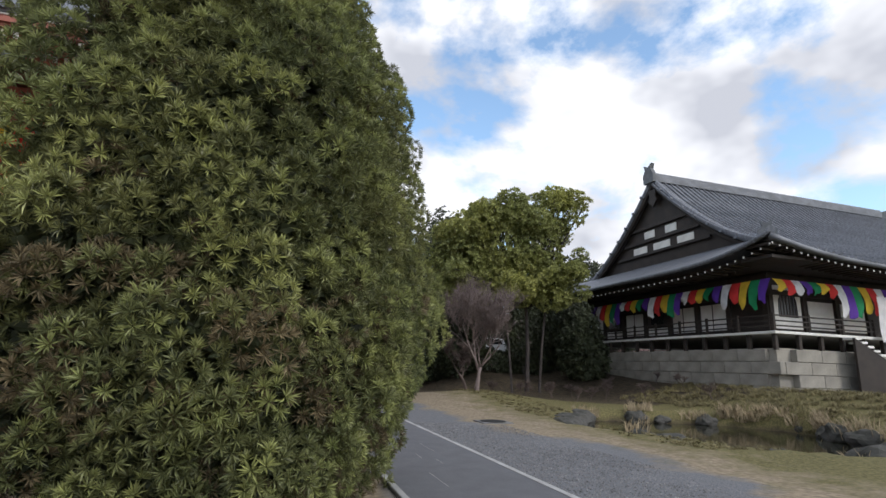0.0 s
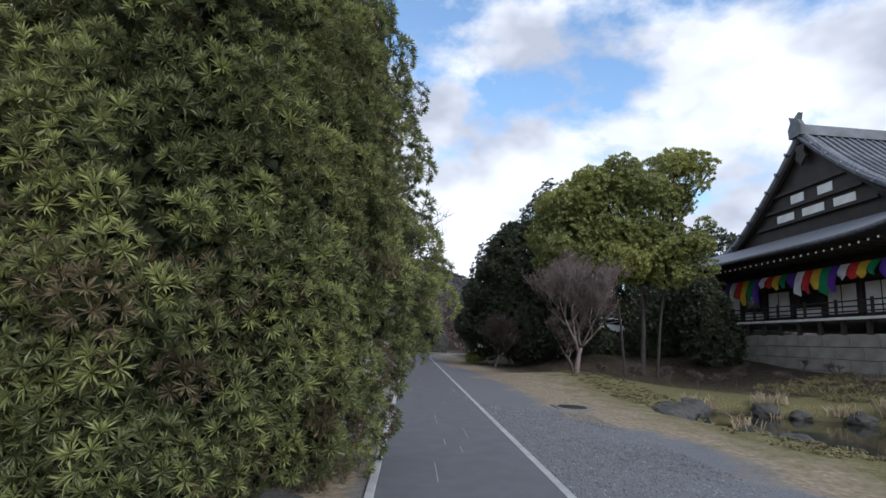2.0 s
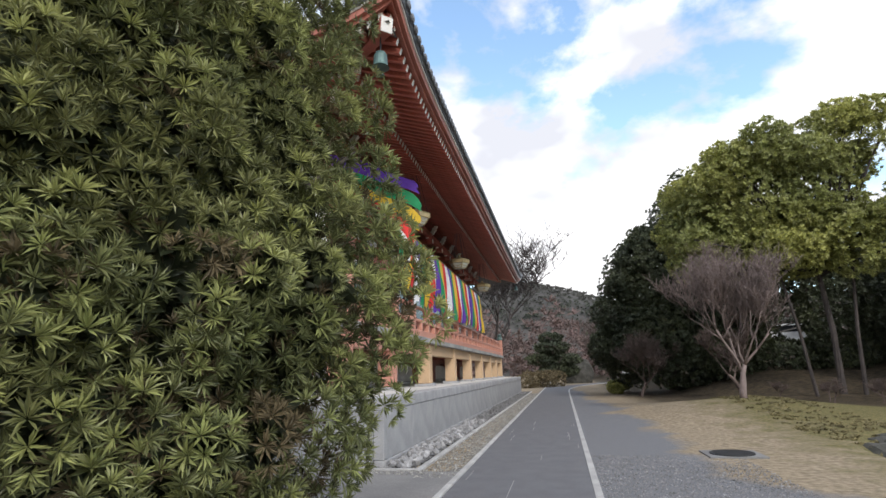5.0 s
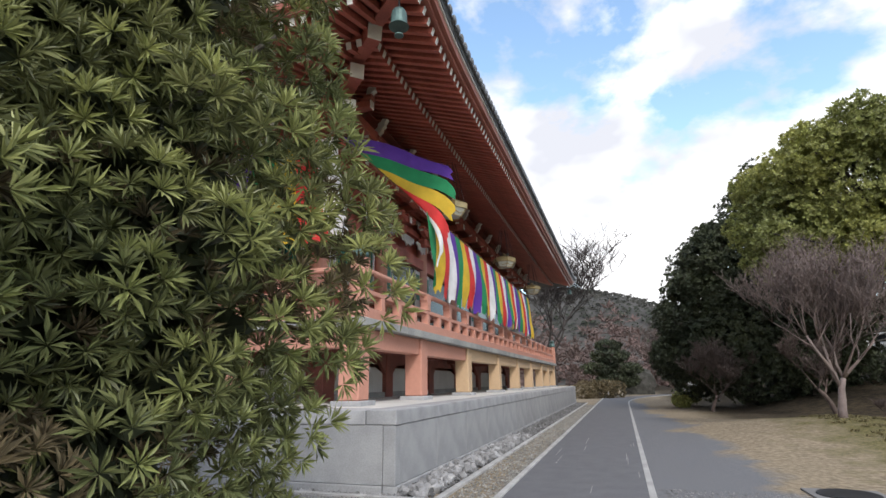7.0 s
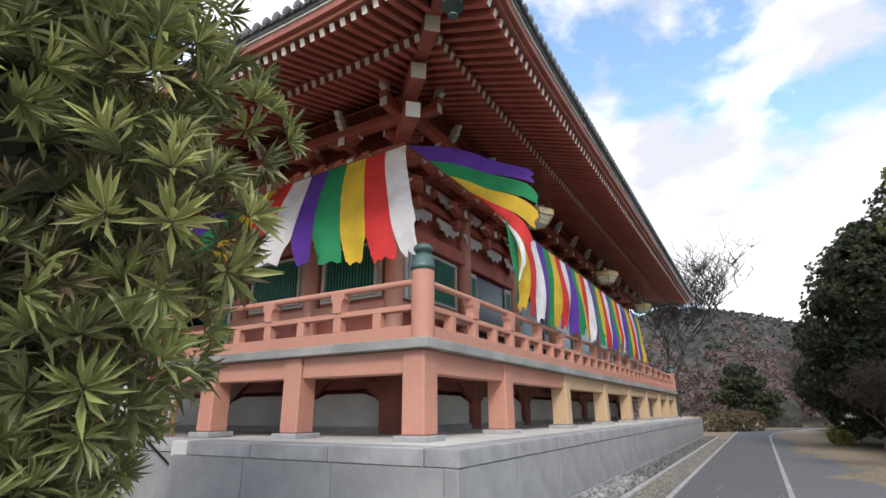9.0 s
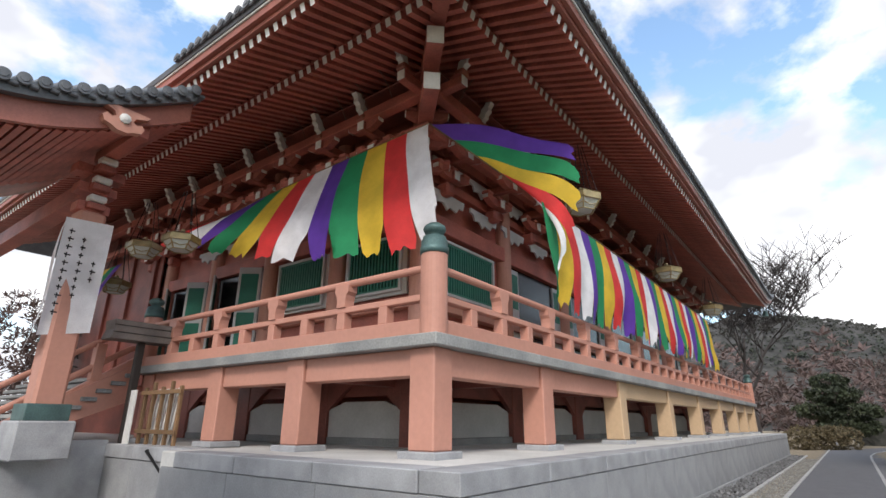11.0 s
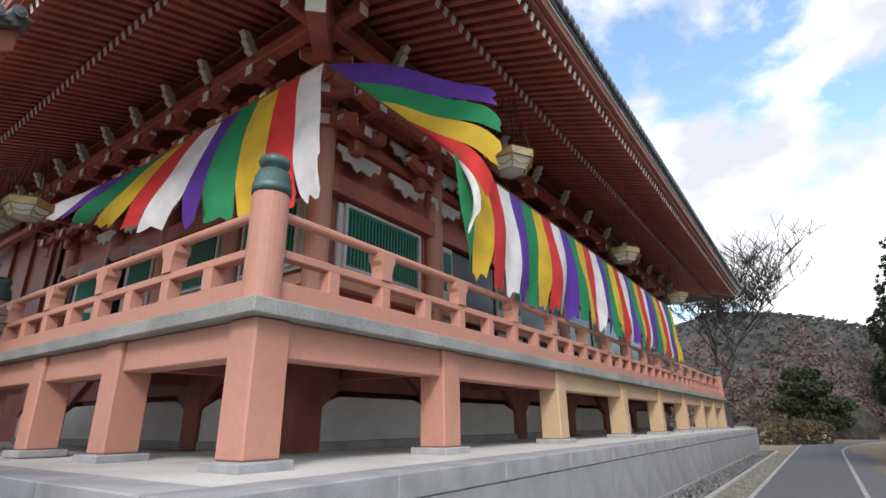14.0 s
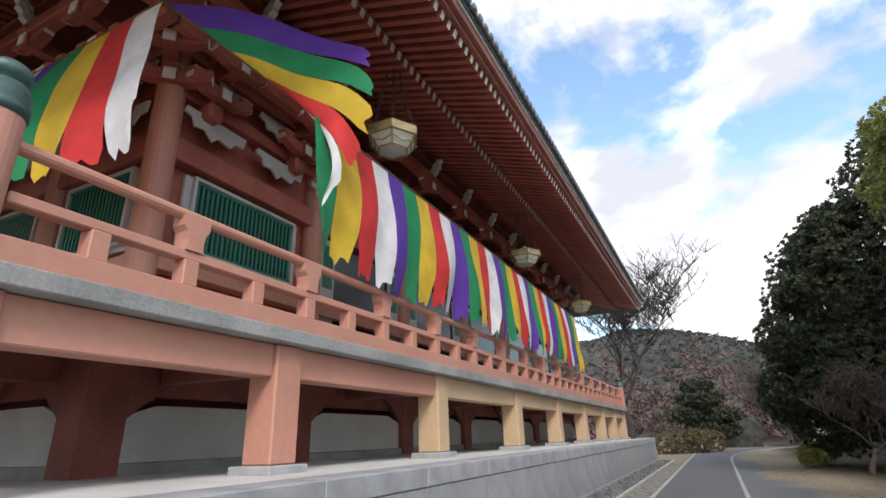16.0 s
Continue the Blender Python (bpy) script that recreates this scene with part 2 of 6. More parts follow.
    b.inputs["Strength"].default_value, b.inputs["Distance"].default_value = 0.5, 0.03
    l.new(calc("ADD", fine, noise_at(18, 4)), b.inputs["Height"])
    l.new(b.outputs[0], p.inputs["Normal"])
    return m


GROUND = ground_material()


def water_material():
    m = bpy.data.materials.new("pond_water")
    m.use_nodes = True
    n, l = m.node_tree.nodes, m.node_tree.links
    p = n["Principled BSDF"]
    p.inputs["Base Color"].default_value = (0.014, 0.015, 0.010, 1)
    p.inputs["Roughness"].default_value = 0.08
    t, b = n.new("ShaderNodeTexNoise"), n.new("ShaderNodeBump")
    t.inputs["Scale"].default_value, b.inputs["Strength"].default_value, b.inputs["Distance"].default_value = 6, 0.12, 0.02
    l.new(t.outputs[0], b.inputs["Height"])
    l.new(b.outputs[0], p.inputs["Normal"])
    return m


WATER = water_material()

# ---- building helpers ----
BOXES = {}


def root(name, at, label, category, group="", kind=""):
    return tagged(place(new(name), at), label, category, group, kind)


def place(ob, at, turn=(0, 0, 0)):
    ob.location, ob.rotation_euler = at, [radians(a) for a in turn]
    return ob


def under(ob, parent):
    """Parents ob where it stands."""
    if parent:
        ob.parent = parent
        ob.matrix_parent_inverse = world_m(parent).inverted()
    return ob


def world_m(ob):
    m = ob.matrix_basis.copy()
    return world_m(ob.parent) @ ob.matrix_parent_inverse @ m if ob.parent else m


def mesh_of(bm, *mats, smooth=False):
    me = bpy.data.meshes.new("mesh")
    bm.to_mesh(me)
    bm.free()
    for m in mats:
        me.materials.append(m)
    if smooth:
        me.shade_smooth()
    return me


def mesh_np(verts, faces, *mats, index=None, smooth=False):
    me = bpy.data.meshes.new("mesh")
    me.from_pydata(np.asarray(verts).tolist(), [], np.asarray(faces).tolist() if isinstance(faces, np.ndarray) else faces)
    for m in mats:
        me.materials.append(m)
    if index is not None:
        me.polygons.foreach_set("material_index", np.asarray(index, dtype=np.int32))
    if smooth:
        me.shade_smooth()
    me.update()
    return me


def part(name, data, material, parent, label="", at=(0, 0, 0), turn=(0, 0, 0)):
    """One mesh object under a thing or a part, from a bmesh or a mesh."""
    me = data if isinstance(data, bpy.types.Mesh) else mesh_of(data, material)
    ob = place(new(name, me), at, turn)
    under(ob, parent)
    if label:
        tagged(ob, label)
    return ob


def add_box(bm, lo, hi, bevel=0.0, tip=None):
    lo, hi = Vector(lo), Vector(hi)
    r = bmesh.ops.create_cube(bm, size=1.0, matrix=Matrix.Translation((lo + hi) / 2) @ Matrix.Diagonal((*(hi - lo), 1)))
    if bevel:
        es = {e for v in r["verts"] for e in v.link_edges}
        bmesh.ops.bevel(bm, geom=list(es), offset=bevel, segments=1, affect="EDGES")
    return bm


def box_mesh(size, material, bevel=0.012):
    key = (tuple(round(s, 3) for s in size), material.name, bevel)
    if key not in BOXES:
        h = Vector(size) / 2
        BOXES[key] = mesh_of(add_box(bmesh.new(), -h, h, min(bevel, min(size) * 0.2)), material)
    return BOXES[key]


def box(name, lo, hi, material, parent, label="", bevel=0.012, turn=(0, 0, 0)):
    lo, hi = Vector(lo), Vector(hi)
    return part(name, box_mesh(hi - lo, material, bevel), material, parent, label, (lo + hi) / 2, turn)


def lathe(profile, steps=20):
    """A turned solid from (radius, height) pairs."""
    bm = bmesh.new()
    rings = []
    for r, z in profile:
        rings.append([bm.verts.new((r * math.cos(a), r * math.sin(a), z)) for a in [2 * math.pi * k / steps for k in range(steps)]])
    for a, b in zip(rings, rings[1:]):
        for k in range(steps):
            bm.faces.new((a[k], a[(k + 1) % steps], b[(k + 1) % steps], b[k]))
    bm.faces.new(reversed(rings[0]))
    bm.faces.new(rings[-1])
    return bm


def tube(points, radius, sides=8, bm=None):
    """A round bar along points; radius a number or one for each point."""
    bm = bm or bmesh.new()
    pts = [Vector(p) for p in points]
    radii = radius if isinstance(radius, (list, tuple)) else [radius] * len(pts)
    rings, made = [], []
    for k, p in enumerate(pts):
        d = (pts[min(k + 1, len(pts) - 1)] - pts[max(k - 1, 0)]).normalized()
        u = d.orthogonal().normalized()
        v = d.cross(u)
        rings.append([bm.verts.new(p + radii[k] * (math.cos(a) * u + math.sin(a) * v)) for a in [2 * math.pi * s / sides for s in range(sides)]])
    for a, b in zip(rings, rings[1:]):
        # keep rings from twisting against each other
        best = min(range(sides), key=lambda s: (a[0].co - b[s].co).length)
        for k in range(sides):
            try:
                made.append(bm.faces.new((a[k], a[(k + 1) % sides], b[(k + 1 + best) % sides], b[(k + best) % sides])))
            except ValueError:
                pass
    made += [bm.faces.new(reversed(rings[0])), bm.faces.new(rings[-1])]
    bmesh.ops.recalc_face_normals(bm, faces=made)
    return bm


def prism(outline, axis, lo, hi):
    """A flat outline of (a, b) pairs drawn out along an axis."""
    bm = bmesh.new()

    def at(a, b, c):
        return (c, a, b) if axis == "x" else (a, c, b) if axis == "y" else (a, b, c)
    one, two = [bm.verts.new(at(a, b, lo)) for a, b in outline], [bm.verts.new(at(a, b, hi)) for a, b in outline]
    bm.faces.new(one)
    bm.faces.new(list(reversed(two)))
    for k in range(len(outline)):
        j = (k + 1) % len(outline)
        bm.faces.new((one[j], one[k], two[k], two[j]))
    bmesh.ops.recalc_face_normals(bm, faces=bm.faces)
    return bm


def strip_surface(left, right, thick=0.0):
    """A cloth strip between two lines of points."""
    vs = [tuple(p) for pair in zip(left, right) for p in pair]
    fs = [(2 * k, 2 * k + 1, 2 * k + 3, 2 * k + 2) for k in range(len(left) - 1)]
    return vs, fs

# ---- ground ----
POND = (14.2, 14.6)


def smooth(a, b, v):
    t = min(1.0, max(0.0, (v - a) / (b - a)))
    return t * t * (3 - 2 * t)


def pond_depth(x, y):
    """Over 0 inside the pond, about one at its middle."""
    dx, dy = (x - POND[0]) / (5.3 + 0.5 * math.sin(y * 0.9)), (y - POND[1]) / (6.4 + 0.6 * math.sin(x * 1.1))
    c, s = math.cos(0.45), math.sin(0.45)
    return 1.0 - math.hypot(dx * c + dy * s, (dy * c - dx * s) * 1.15)


def ground_z(x, y):
    z = -1.25 * smooth(0.0, 0.28, pond_depth(x, y))
    z += 1.0 * smooth(17.5, 24.0, x) * smooth(8, 12, y) * smooth(44, 30, y)
    z += 1.7 * smooth(29, 42, y) * smooth(9.0, 16.0, x) + 1.3 * smooth(44, 54, y) * smooth(12.0, 18.0, x)
    z += 0.5 * math.exp(-((x - 9.8) ** 2 / 8 + (y - 24.6) ** 2 / 18))
    if x > 4.6 and z > -0.5:
        z += 0.05 * noise.noise((x * 0.5, y * 0.5, 0)) * smooth(4.6, 7.5, x)
    return z


def grid_axis(spans):
    out = []
    for a, b, step in spans:
        out += list(np.arange(a, b, step))
    return out + [spans[-1][1]]


gx = grid_axis([(-900, -60, 60), (-60, -4, 8), (-4, 4, 1.0), (4, 26, 0.45), (26, 60, 3), (60, 900, 60)])
gy = grid_axis([(-600, -30, 60), (-30, 4, 4), (4, 46, 0.5), (46, 90, 3), (90, 1500, 90)])
gv = [(x, y, ground_z(x, y)) for y in gy for x in gx]
nx = len(gx)
gf = [(j * nx + i, j * nx + i + 1, (j + 1) * nx + i + 1, (j + 1) * nx + i) for j in range(len(gy) - 1) for i in range(nx - 1)]
ground = tagged(new("ground", mesh_np(gv, gf, GROUND, smooth=True)), "gravel and worn winter turf with damp pond banks", "ground", kind="structure")

water = tagged(new("water", mesh_of(prism([(POND[0] + 7.4 * math.cos(a), POND[1] + 8.4 * math.sin(a)) for a in np.linspace(0, 2 * math.pi, 40)[:-1]], "z", -0.75, -0.45), WATER)),
               "dark still pond water", "pond", kind="structure")

# path: straight strip, then a bend to the right at the far end
path_line = [(2.89, y) for y in range(-30, 47, 4)] + [(2.95, 50), (3.25, 54), (3.9, 58), (5.0, 62), (6.6, 66), (8.6, 70)]


def ribbon(line, a, b, z, thick):
    bm = bmesh.new()
    top = []
    for k, (x, y) in enumerate(line):
        x0, y0 = line[max(k - 1, 0)]
        x1, y1 = line[min(k + 1, len(line) - 1)]
        d = Vector((x1 - x0, y1 - y0)).normalized()
        r = Vector((d.y, -d.x))
        top.append([bm.verts.new((x + r.x * o, y + r.y * o, zz)) for o, zz in ((a, z), (b, z), (b, z - thick), (a, z - thick))])
    for p, q in zip(top, top[1:]):
        for k in range(4):
            bm.faces.new((p[k], p[(k + 1) % 4], q[(k + 1) % 4], q[k]))
    bm.faces.new(top[0])
    bm.faces.new(list(reversed(top[-1])))
    bmesh.ops.recalc_face_normals(bm, faces=bm.faces)
    return bm


road = tagged(new("road", mesh_of(ribbon(path_line, -1.0, 1.0, 0.022, 0.3), ASPHALT)), "grey asphalt footpath between pale kerb strips", "path", kind="structure")
kerb_right = tagged(new("kerb_right", mesh_of(ribbon(path_line, 1.0, 1.1, 0.028, 0.3), KERB)), "flush pale concrete edging strip", "kerb", kind="structure")
kerb_left = tagged(root("kerb_left", (1.84, 0, 0), "row of pale kerb stones along the path", "kerb"), kind="structure")
for k in range(70):
    box("kerb_stone", (1.79, -6 + k * 0.9, -0.2), (1.885, -6 + k * 0.9 + 0.892, 0.05), KERB, kerb_left, bevel=0.008)
apron = tagged(new("pavement", mesh_of(add_box(bmesh.new(), (-40, 9.2, -0.2), (1.788, 13.16, 0.012)), APRON)), "worn grey concrete forecourt before the hall steps", "pavement", kind="structure")
# faint scuffs on the path
rs = random.Random(2)
for k in range(16):
    x, y = 1.95 + 1.85 * rs.random(), 5.0 + 16 * rs.random()
    tagged(new("path_scuff", mesh_of(add_box(bmesh.new(), (x, y, 0.02), (x + 0.008, y + rs.uniform(0.4, 1.4), 0.0235)), KERB)), "thin pale scuff in the asphalt", "marking", "path scuffs", "structure")

# ---- hall ----
PX, PY, PZ, PN, PW = 0.33, 13.43, 1.228, 46.2, -5.55
SX, SY, SZ, SN = -0.84, 14.57, 2.857, 45.62
hall = root("temple_hall", (-4, 18, 0), "vermilion and salmon painted temple hall raised on a granite podium", "temple")
podium = part("podium", add_box(add_box(bmesh.new(), (PW, PY + 0.05, -0.1), (PX - 0.05, PN, 0.96)), (-30, PY + 0.8, 0.9), (PW, PN, 0.97)), POD, hall, "grey granite podium")
box("terrace_top", (PW, PY + 0.04, 0.95), (PX - 0.04, PN, PZ - 0.008), TERRACE, podium, "pale paved podium top", bevel=0.02)
box("terrace_top", (-30, PY + 0.6, -0.1), (PW - 0.004, PN, PZ - 0.03), TERRACE, podium, bevel=0.02)
y = PY
for k in range(17):
    b = min(y + 1.95, PN)
    box("coping_stone", (PX - 0.5, y + 0.004, 1.0), (PX + 0.015, b - 0.004, PZ), COPING, podium)
    box("wall_panel", (PX - 0.2, y + 0.003, 0.14), (PX, b - 0.003, 0.994), POD, podium, bevel=0.006)
    box("base_course", (PX - 0.2, y + 0.003, -0.1), (PX + 0.03, b - 0.003, 0.134), POD, podium, bevel=0.01)
    y = b
    if y >= PN:
        break
x = PX - 0.505
for k in range(3):
    a = max(x - 1.62, PW)
    box("coping_stone", (a + 0.004, PY - 0.015, 1.0), (x - 0.004, PY + 0.5, PZ), COPING, podium)
    x = a
x = PX - 0.205
for k in range(3):
    a = max(x - 1.85, PW)
    box("wall_panel", (a + 0.003, PY, 0.14), (x - 0.003, PY + 0.2, 0.994), POD, podium, bevel=0.006)
    box("base_course", (a + 0.003, PY - 0.03, -0.1), (x - 0.003, PY + 0.2, 0.134), POD, podium, bevel=0.01)
    x = a
box("corner_stone", (PX - 0.2, PY, 0.14), (PX + 0.004, PY + 0.2, 0.994), POD, podium, bevel=0.01)
# recessed part of the podium with a sloping rail, west of the corner block
for k in range(2):
    x = PW - 0.02 - k * 2.0
    box("wall_panel", (x - 1.99, PY + 0.52, 0.0), (x, PY + 0.62, 0.97), POD, podium, bevel=0.006)
    box("coping_stone", (x - 1.99, PY + 0.49, 0.98), (x, PY + 0.95, PZ), COPING, podium)

COLY = [14.93, 18.2, 22.4, 26.9, 31.05, 35.05, 38.95, 42.1, 45.25]
COLX = [-3.98, -6.45, -9.25]
CX, CY = -1.2, 14.93


def veranda_column(x, y, paint):
    box("veranda_column", (x - 0.22, y - 0.22, PZ + 0.085), (x + 0.22, y + 0.22, SZ - 0.17), paint, hall, bevel=0.02)
    box("plinth_stone", (x - 0.32, y - 0.32, PZ - 0.02), (x + 0.32, y + 0.32, PZ + 0.085), COPING, hall, bevel=0.015)


def beam(lo, hi, paint):
    box("veranda_beam", lo, hi, paint, hall, bevel=0.015)


for k, y in enumerate(COLY):
    veranda_column(CX, y, SALMON if k < 2 else OCHRE)
    if k:
        beam((CX - 0.16, COLY[k - 1] + 0.222, SZ - 0.56), (CX + 0.16, y - 0.222, SZ - 0.172), SALMON if k < 3 else OCHRE)
for k, x in enumerate(COLX):
    veranda_column(x, CY, SALMON)
    beam((x + 0.222, CY - 0.16, SZ - 0.56), ((COLX[k - 1] if k else CX) - 0.222, CY + 0.16, SZ - 0.172), SALMON)
slab = part("veranda_slab", add_box(add_box(bmesh.new(), (-9.75, SY, SZ - 0.168), (SX, 17.6, SZ), 0.012), (-3.9, 17.602, SZ - 0.168), (SX, SN, SZ), 0.012), SLAB, hall, "weathered concrete veranda edge")
# cross beams: shade below the slab is put into their darker red
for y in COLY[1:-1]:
    box("cross_beam", (-3.2, y - 0.13, SZ - 0.5), (CX - 0.225, y + 0.13, SZ - 0.17), SHADERED, hall)
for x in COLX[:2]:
    box("cross_beam", (x - 0.13, CY + 0.225, SZ - 0.5), (x + 0.13, 17.2, SZ - 0.17), SHADERED, hall)

# wall under the floor: plaster bays with cut upper corners between red posts
# posts, haunches, lintels and core wall: underfloor shade is in their darker red
UX, UY = -3.35, 17.25


def under_bay(a, b, axis, flat):
    inner = [(a + 0.25, PZ + 0.14), (b - 0.25, PZ + 0.14), (b - 0.25, 1.93), (b - 0.75, 2.09), (a + 0.75, 2.09), (a + 0.25, 1.93)]
    part("plaster_panel", prism(inner, axis, flat - 0.06, flat), PLASTER, hall)
    if axis == "x":
        box("under_post", (flat - 0.3, a - 0.25, PZ - 0.02), (flat + 0.14, a + 0.248, SZ - 0.17), SHADERED, hall)
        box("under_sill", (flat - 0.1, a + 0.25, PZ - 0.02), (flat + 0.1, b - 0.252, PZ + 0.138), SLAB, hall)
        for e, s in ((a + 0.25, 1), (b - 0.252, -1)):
            part("haunch", prism([(e, 1.9), (e, 2.66), (e + s * 1.1, 2.66), (e + s * 0.5, 2.3)], axis, flat + 0.002, flat + 0.12), SHADERED, hall)
        box("under_lintel", (flat - 0.1, a + 0.25, 2.2), (flat + 0.0, b - 0.252, SZ - 0.17), SHADERED, hall)
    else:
        box("under_post", (b - 0.25, flat - 0.14, PZ - 0.02), (b + 0.248, flat + 0.3, SZ - 0.17), SHADERED, hall)
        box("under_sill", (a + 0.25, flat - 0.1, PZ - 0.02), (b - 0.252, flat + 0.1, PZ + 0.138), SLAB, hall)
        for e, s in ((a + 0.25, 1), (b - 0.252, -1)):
            part("haunch", prism([(e, 1.9), (e, 2.66), (e + s * 1.1, 2.66), (e + s * 0.5, 2.3)], axis, flat - 0.12, flat - 0.002), SHADERED, hall)
        box("under_lintel", (a + 0.25, flat, 2.2), (b - 0.252, flat + 0.1, SZ - 0.17), SHADERED, hall)


bays = [17.45, 21.05, 24.9, 28.5, 32.1, 35.7, 39.3, 42.9]
for a, b in zip(bays, bays[1:]):
    under_bay(a, b, "x", UX)
for b, a in zip([-3.45, -6.1, -9.1, -12.1], [-6.1, -9.1, -12.1, -15.1]):
    under_bay(a, b, "y", UY)
box("core_wall", (-24, 18.0, 0.9), (-3.9, 45.0, 2.68), SHADERED, hall)

# balustrade
rail = part("balustrade", add_box(add_box(bmesh.new(), (SX - 0.33, SY + 0.35, SZ), (SX - 0.11, SN - 0.1, SZ + 0.23), 0.01), (-9.6, SY + 0.11, SZ), (SX - 0.35, SY + 0.33, SZ + 0.23), 0.01), SALMON, hall, "salmon painted timber-style balustrade")
RX, RY = SX - 0.22, SY + 0.22
box("mid_rail", (RX - 0.075, RY + 0.2, SZ + 0.5), (RX + 0.075, SN - 0.1, SZ + 0.6), SALMON, rail)
box("mid_rail", (-9.5, RY - 0.075, SZ + 0.5), (RX - 0.2, RY + 0.075, SZ + 0.6), SALMON, rail)
part("handrail", tube([(RX, RY, SZ + 1.0), (RX, SN - 0.1, SZ + 1.0)], 0.062, 12), SALMON, rail)
part("handrail", tube([(RX, RY, SZ + 1.0), (-9.5, RY, SZ + 1.0)], 0.062, 12), SALMON, rail)
strut_bm = prism([(-0.1, 0.0), (0.1, 0.0), (0.1, 0.12), (0.115, 0.2), (0.155, 0.26), (0.155, 0.37), (-0.155, 0.37), (-0.155, 0.26), (-0.115, 0.2), (-0.1, 0.12)], "x", -0.1, 0.1)
strut_me = mesh_of(strut_bm, SALMON)
strut_me_south = strut_me.copy()
strut_me_south.transform(Matrix.Rotation(radians(90), 4, "Z"))


def rail_posts(at, count, step):
    for k in range(1, count):
        x, y = at(k * step)
        box("baluster", (x - 0.09, y - 0.09, SZ + 0.228), (x + 0.09, y + 0.09, SZ + 0.502), SALMON, rail)
        if k % 2 == 0:
            part("strut", strut_me if x > RX - 0.1 else strut_me_south, SALMON, rail, at=(x, y, SZ + 0.598))


rail_posts(lambda d: (RX, RY + d), 33, 0.93)
rail_posts(lambda d: (RX - d, RY), 9, 0.93)
post_me = mesh_of(lathe([(0.2, 0), (0.2, 1.17), (0.19, 1.185)], 24), SALMON, smooth=False)
finial_me = mesh_of(lathe([(0.215, 0), (0.215, 0.1), (0.2, 0.11), (0.2, 0.2), (0.185, 0.215), (0.175, 0.27), (0.115, 0.285), (0.1, 0.31), (0.15, 0.335), (0.175, 0.39), (0.16, 0.44), (0.1, 0.485), (0.02, 0.5)], 24), BRONZE, smooth=True)
for x, y in ((RX, RY), (RX, SN - 0.3), (-9.7, RY), (-17.0, RY)):
    np_ = part("newel_post", post_me, SALMON, hall, at=(x, y, SZ))
    part("bronze_finial", finial_me, BRONZE, np_, "verdigris bronze onion finial", at=(x, y, SZ + 1.185))

# upper walls
WX, WY, WT = -4.0, 18.0, 9.75
walls = part("hall_wall", add_box(add_box(bmesh.new(), (WX - 0.3, WY, SZ - 0.15), (WX - 0.12, 44.0, WT)), (-24, WY + 0.12, SZ - 0.15), (WX - 0.302, WY + 0.3, WT)), REDWOOD, hall, "dark red lacquered timber wall")
post_round = mesh_of(lathe([(0.24, 0), (0.24, WT - SZ)], 20), SALMON, smooth=False)
EPOSTS = [18.0, 21.9, 25.9, 30.1, 34.3, 38.4, 42.4]
SPOSTS = [-6.9, -9.9, -13.0, -16.2]
for y in EPOSTS:
    part("round_post", post_round, REDWOOD, hall, at=(WX, y, SZ))
for x in SPOSTS:
    part("round_post", post_round, REDWOOD, hall, at=(x, WY + 0.05, SZ))
box("sill_beam", (WX - 0.1, WY + 0.2, SZ), (WX + 0.12, 44, SZ + 0.32), SALMON, hall)
box("sill_beam", (-18, WY - 0.1, SZ), (WX - 0.2, WY + 0.12, SZ + 0.32), SALMON, hall)
# added dark sheet and posts stand for the deep shaded entrance bays
box("entrance_screen", (-24, WY - 0.3, SZ), (-16.4, WY - 0.25, WT), SHADERED, hall, "dark red timber sheet added for the deep shade of the entrance bays")
for k in range(3):
    box("screen_post", (-17.0 - 2.0 * k, WY - 0.42, SZ), (-16.75 - 2.0 * k, WY - 0.302, WT), SHADERED, hall)
for z, h in ((4.2, 0.22), (6.18, 0.42), (7.42, 0.24), (8.3, 0.3)):
    box("tie_beam", (WX - 0.11, WY + 0.15, z), (WX + 0.16, 44, z + h), REDWOOD if z > 5 else SALMON, hall)
    box("tie_beam", (-18, WY - 0.13, z), (WX - 0.15, WY + 0.13, z + h), REDWOOD if z > 5 else SALMON, hall)


def lattice_window(name, a, b, z0, z1, axis, flat, out):
    """A white-framed window of upright green bars before dark glass; out: the way it faces."""
    def bx(nm, u0, u1, w0, w1, d0, d1, m, p):
        d0, d1 = sorted((flat + out * d0, flat + out * d1))
        lo, hi = ((d0, u0, w0), (d1, u1, w1)) if axis == "x" else ((u0, d0, w0), (u1, d1, w1))
        return box(nm, lo, hi, m, p, bevel=0.006)
    w = bx(name, a - 0.2, b + 0.2, z0 - 0.15, z1 + 0.06, -0.06, 0.02, PLASTER, hall)
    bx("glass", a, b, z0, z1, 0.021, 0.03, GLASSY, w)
    for u0, u1, w0, w1 in ((a - 0.07, a, z0 - 0.07, z1 + 0.07), (b, b + 0.07, z0 - 0.07, z1 + 0.07), (a, b, z0 - 0.07, z0), (a, b, z1, z1 + 0.07)):
        bx("window_frame", u0, u1, w0, w1, 0.02, 0.11, FRAME, w)
    n = int((b - a) / 0.105)
    for k in range(n):
        u = a + (k + 0.5) * (b - a) / n
        bx("lattice_bar", u - 0.03, u + 0.03, z0, z1, 0.03, 0.075, GREEN, w)
    bx("lattice_rail", a, b, z0, z0 + 0.06, 0.03, 0.085, GREEN, w)
    bx("lattice_rail", a, b, z1 - 0.06, z1, 0.03, 0.085, GREEN, w)


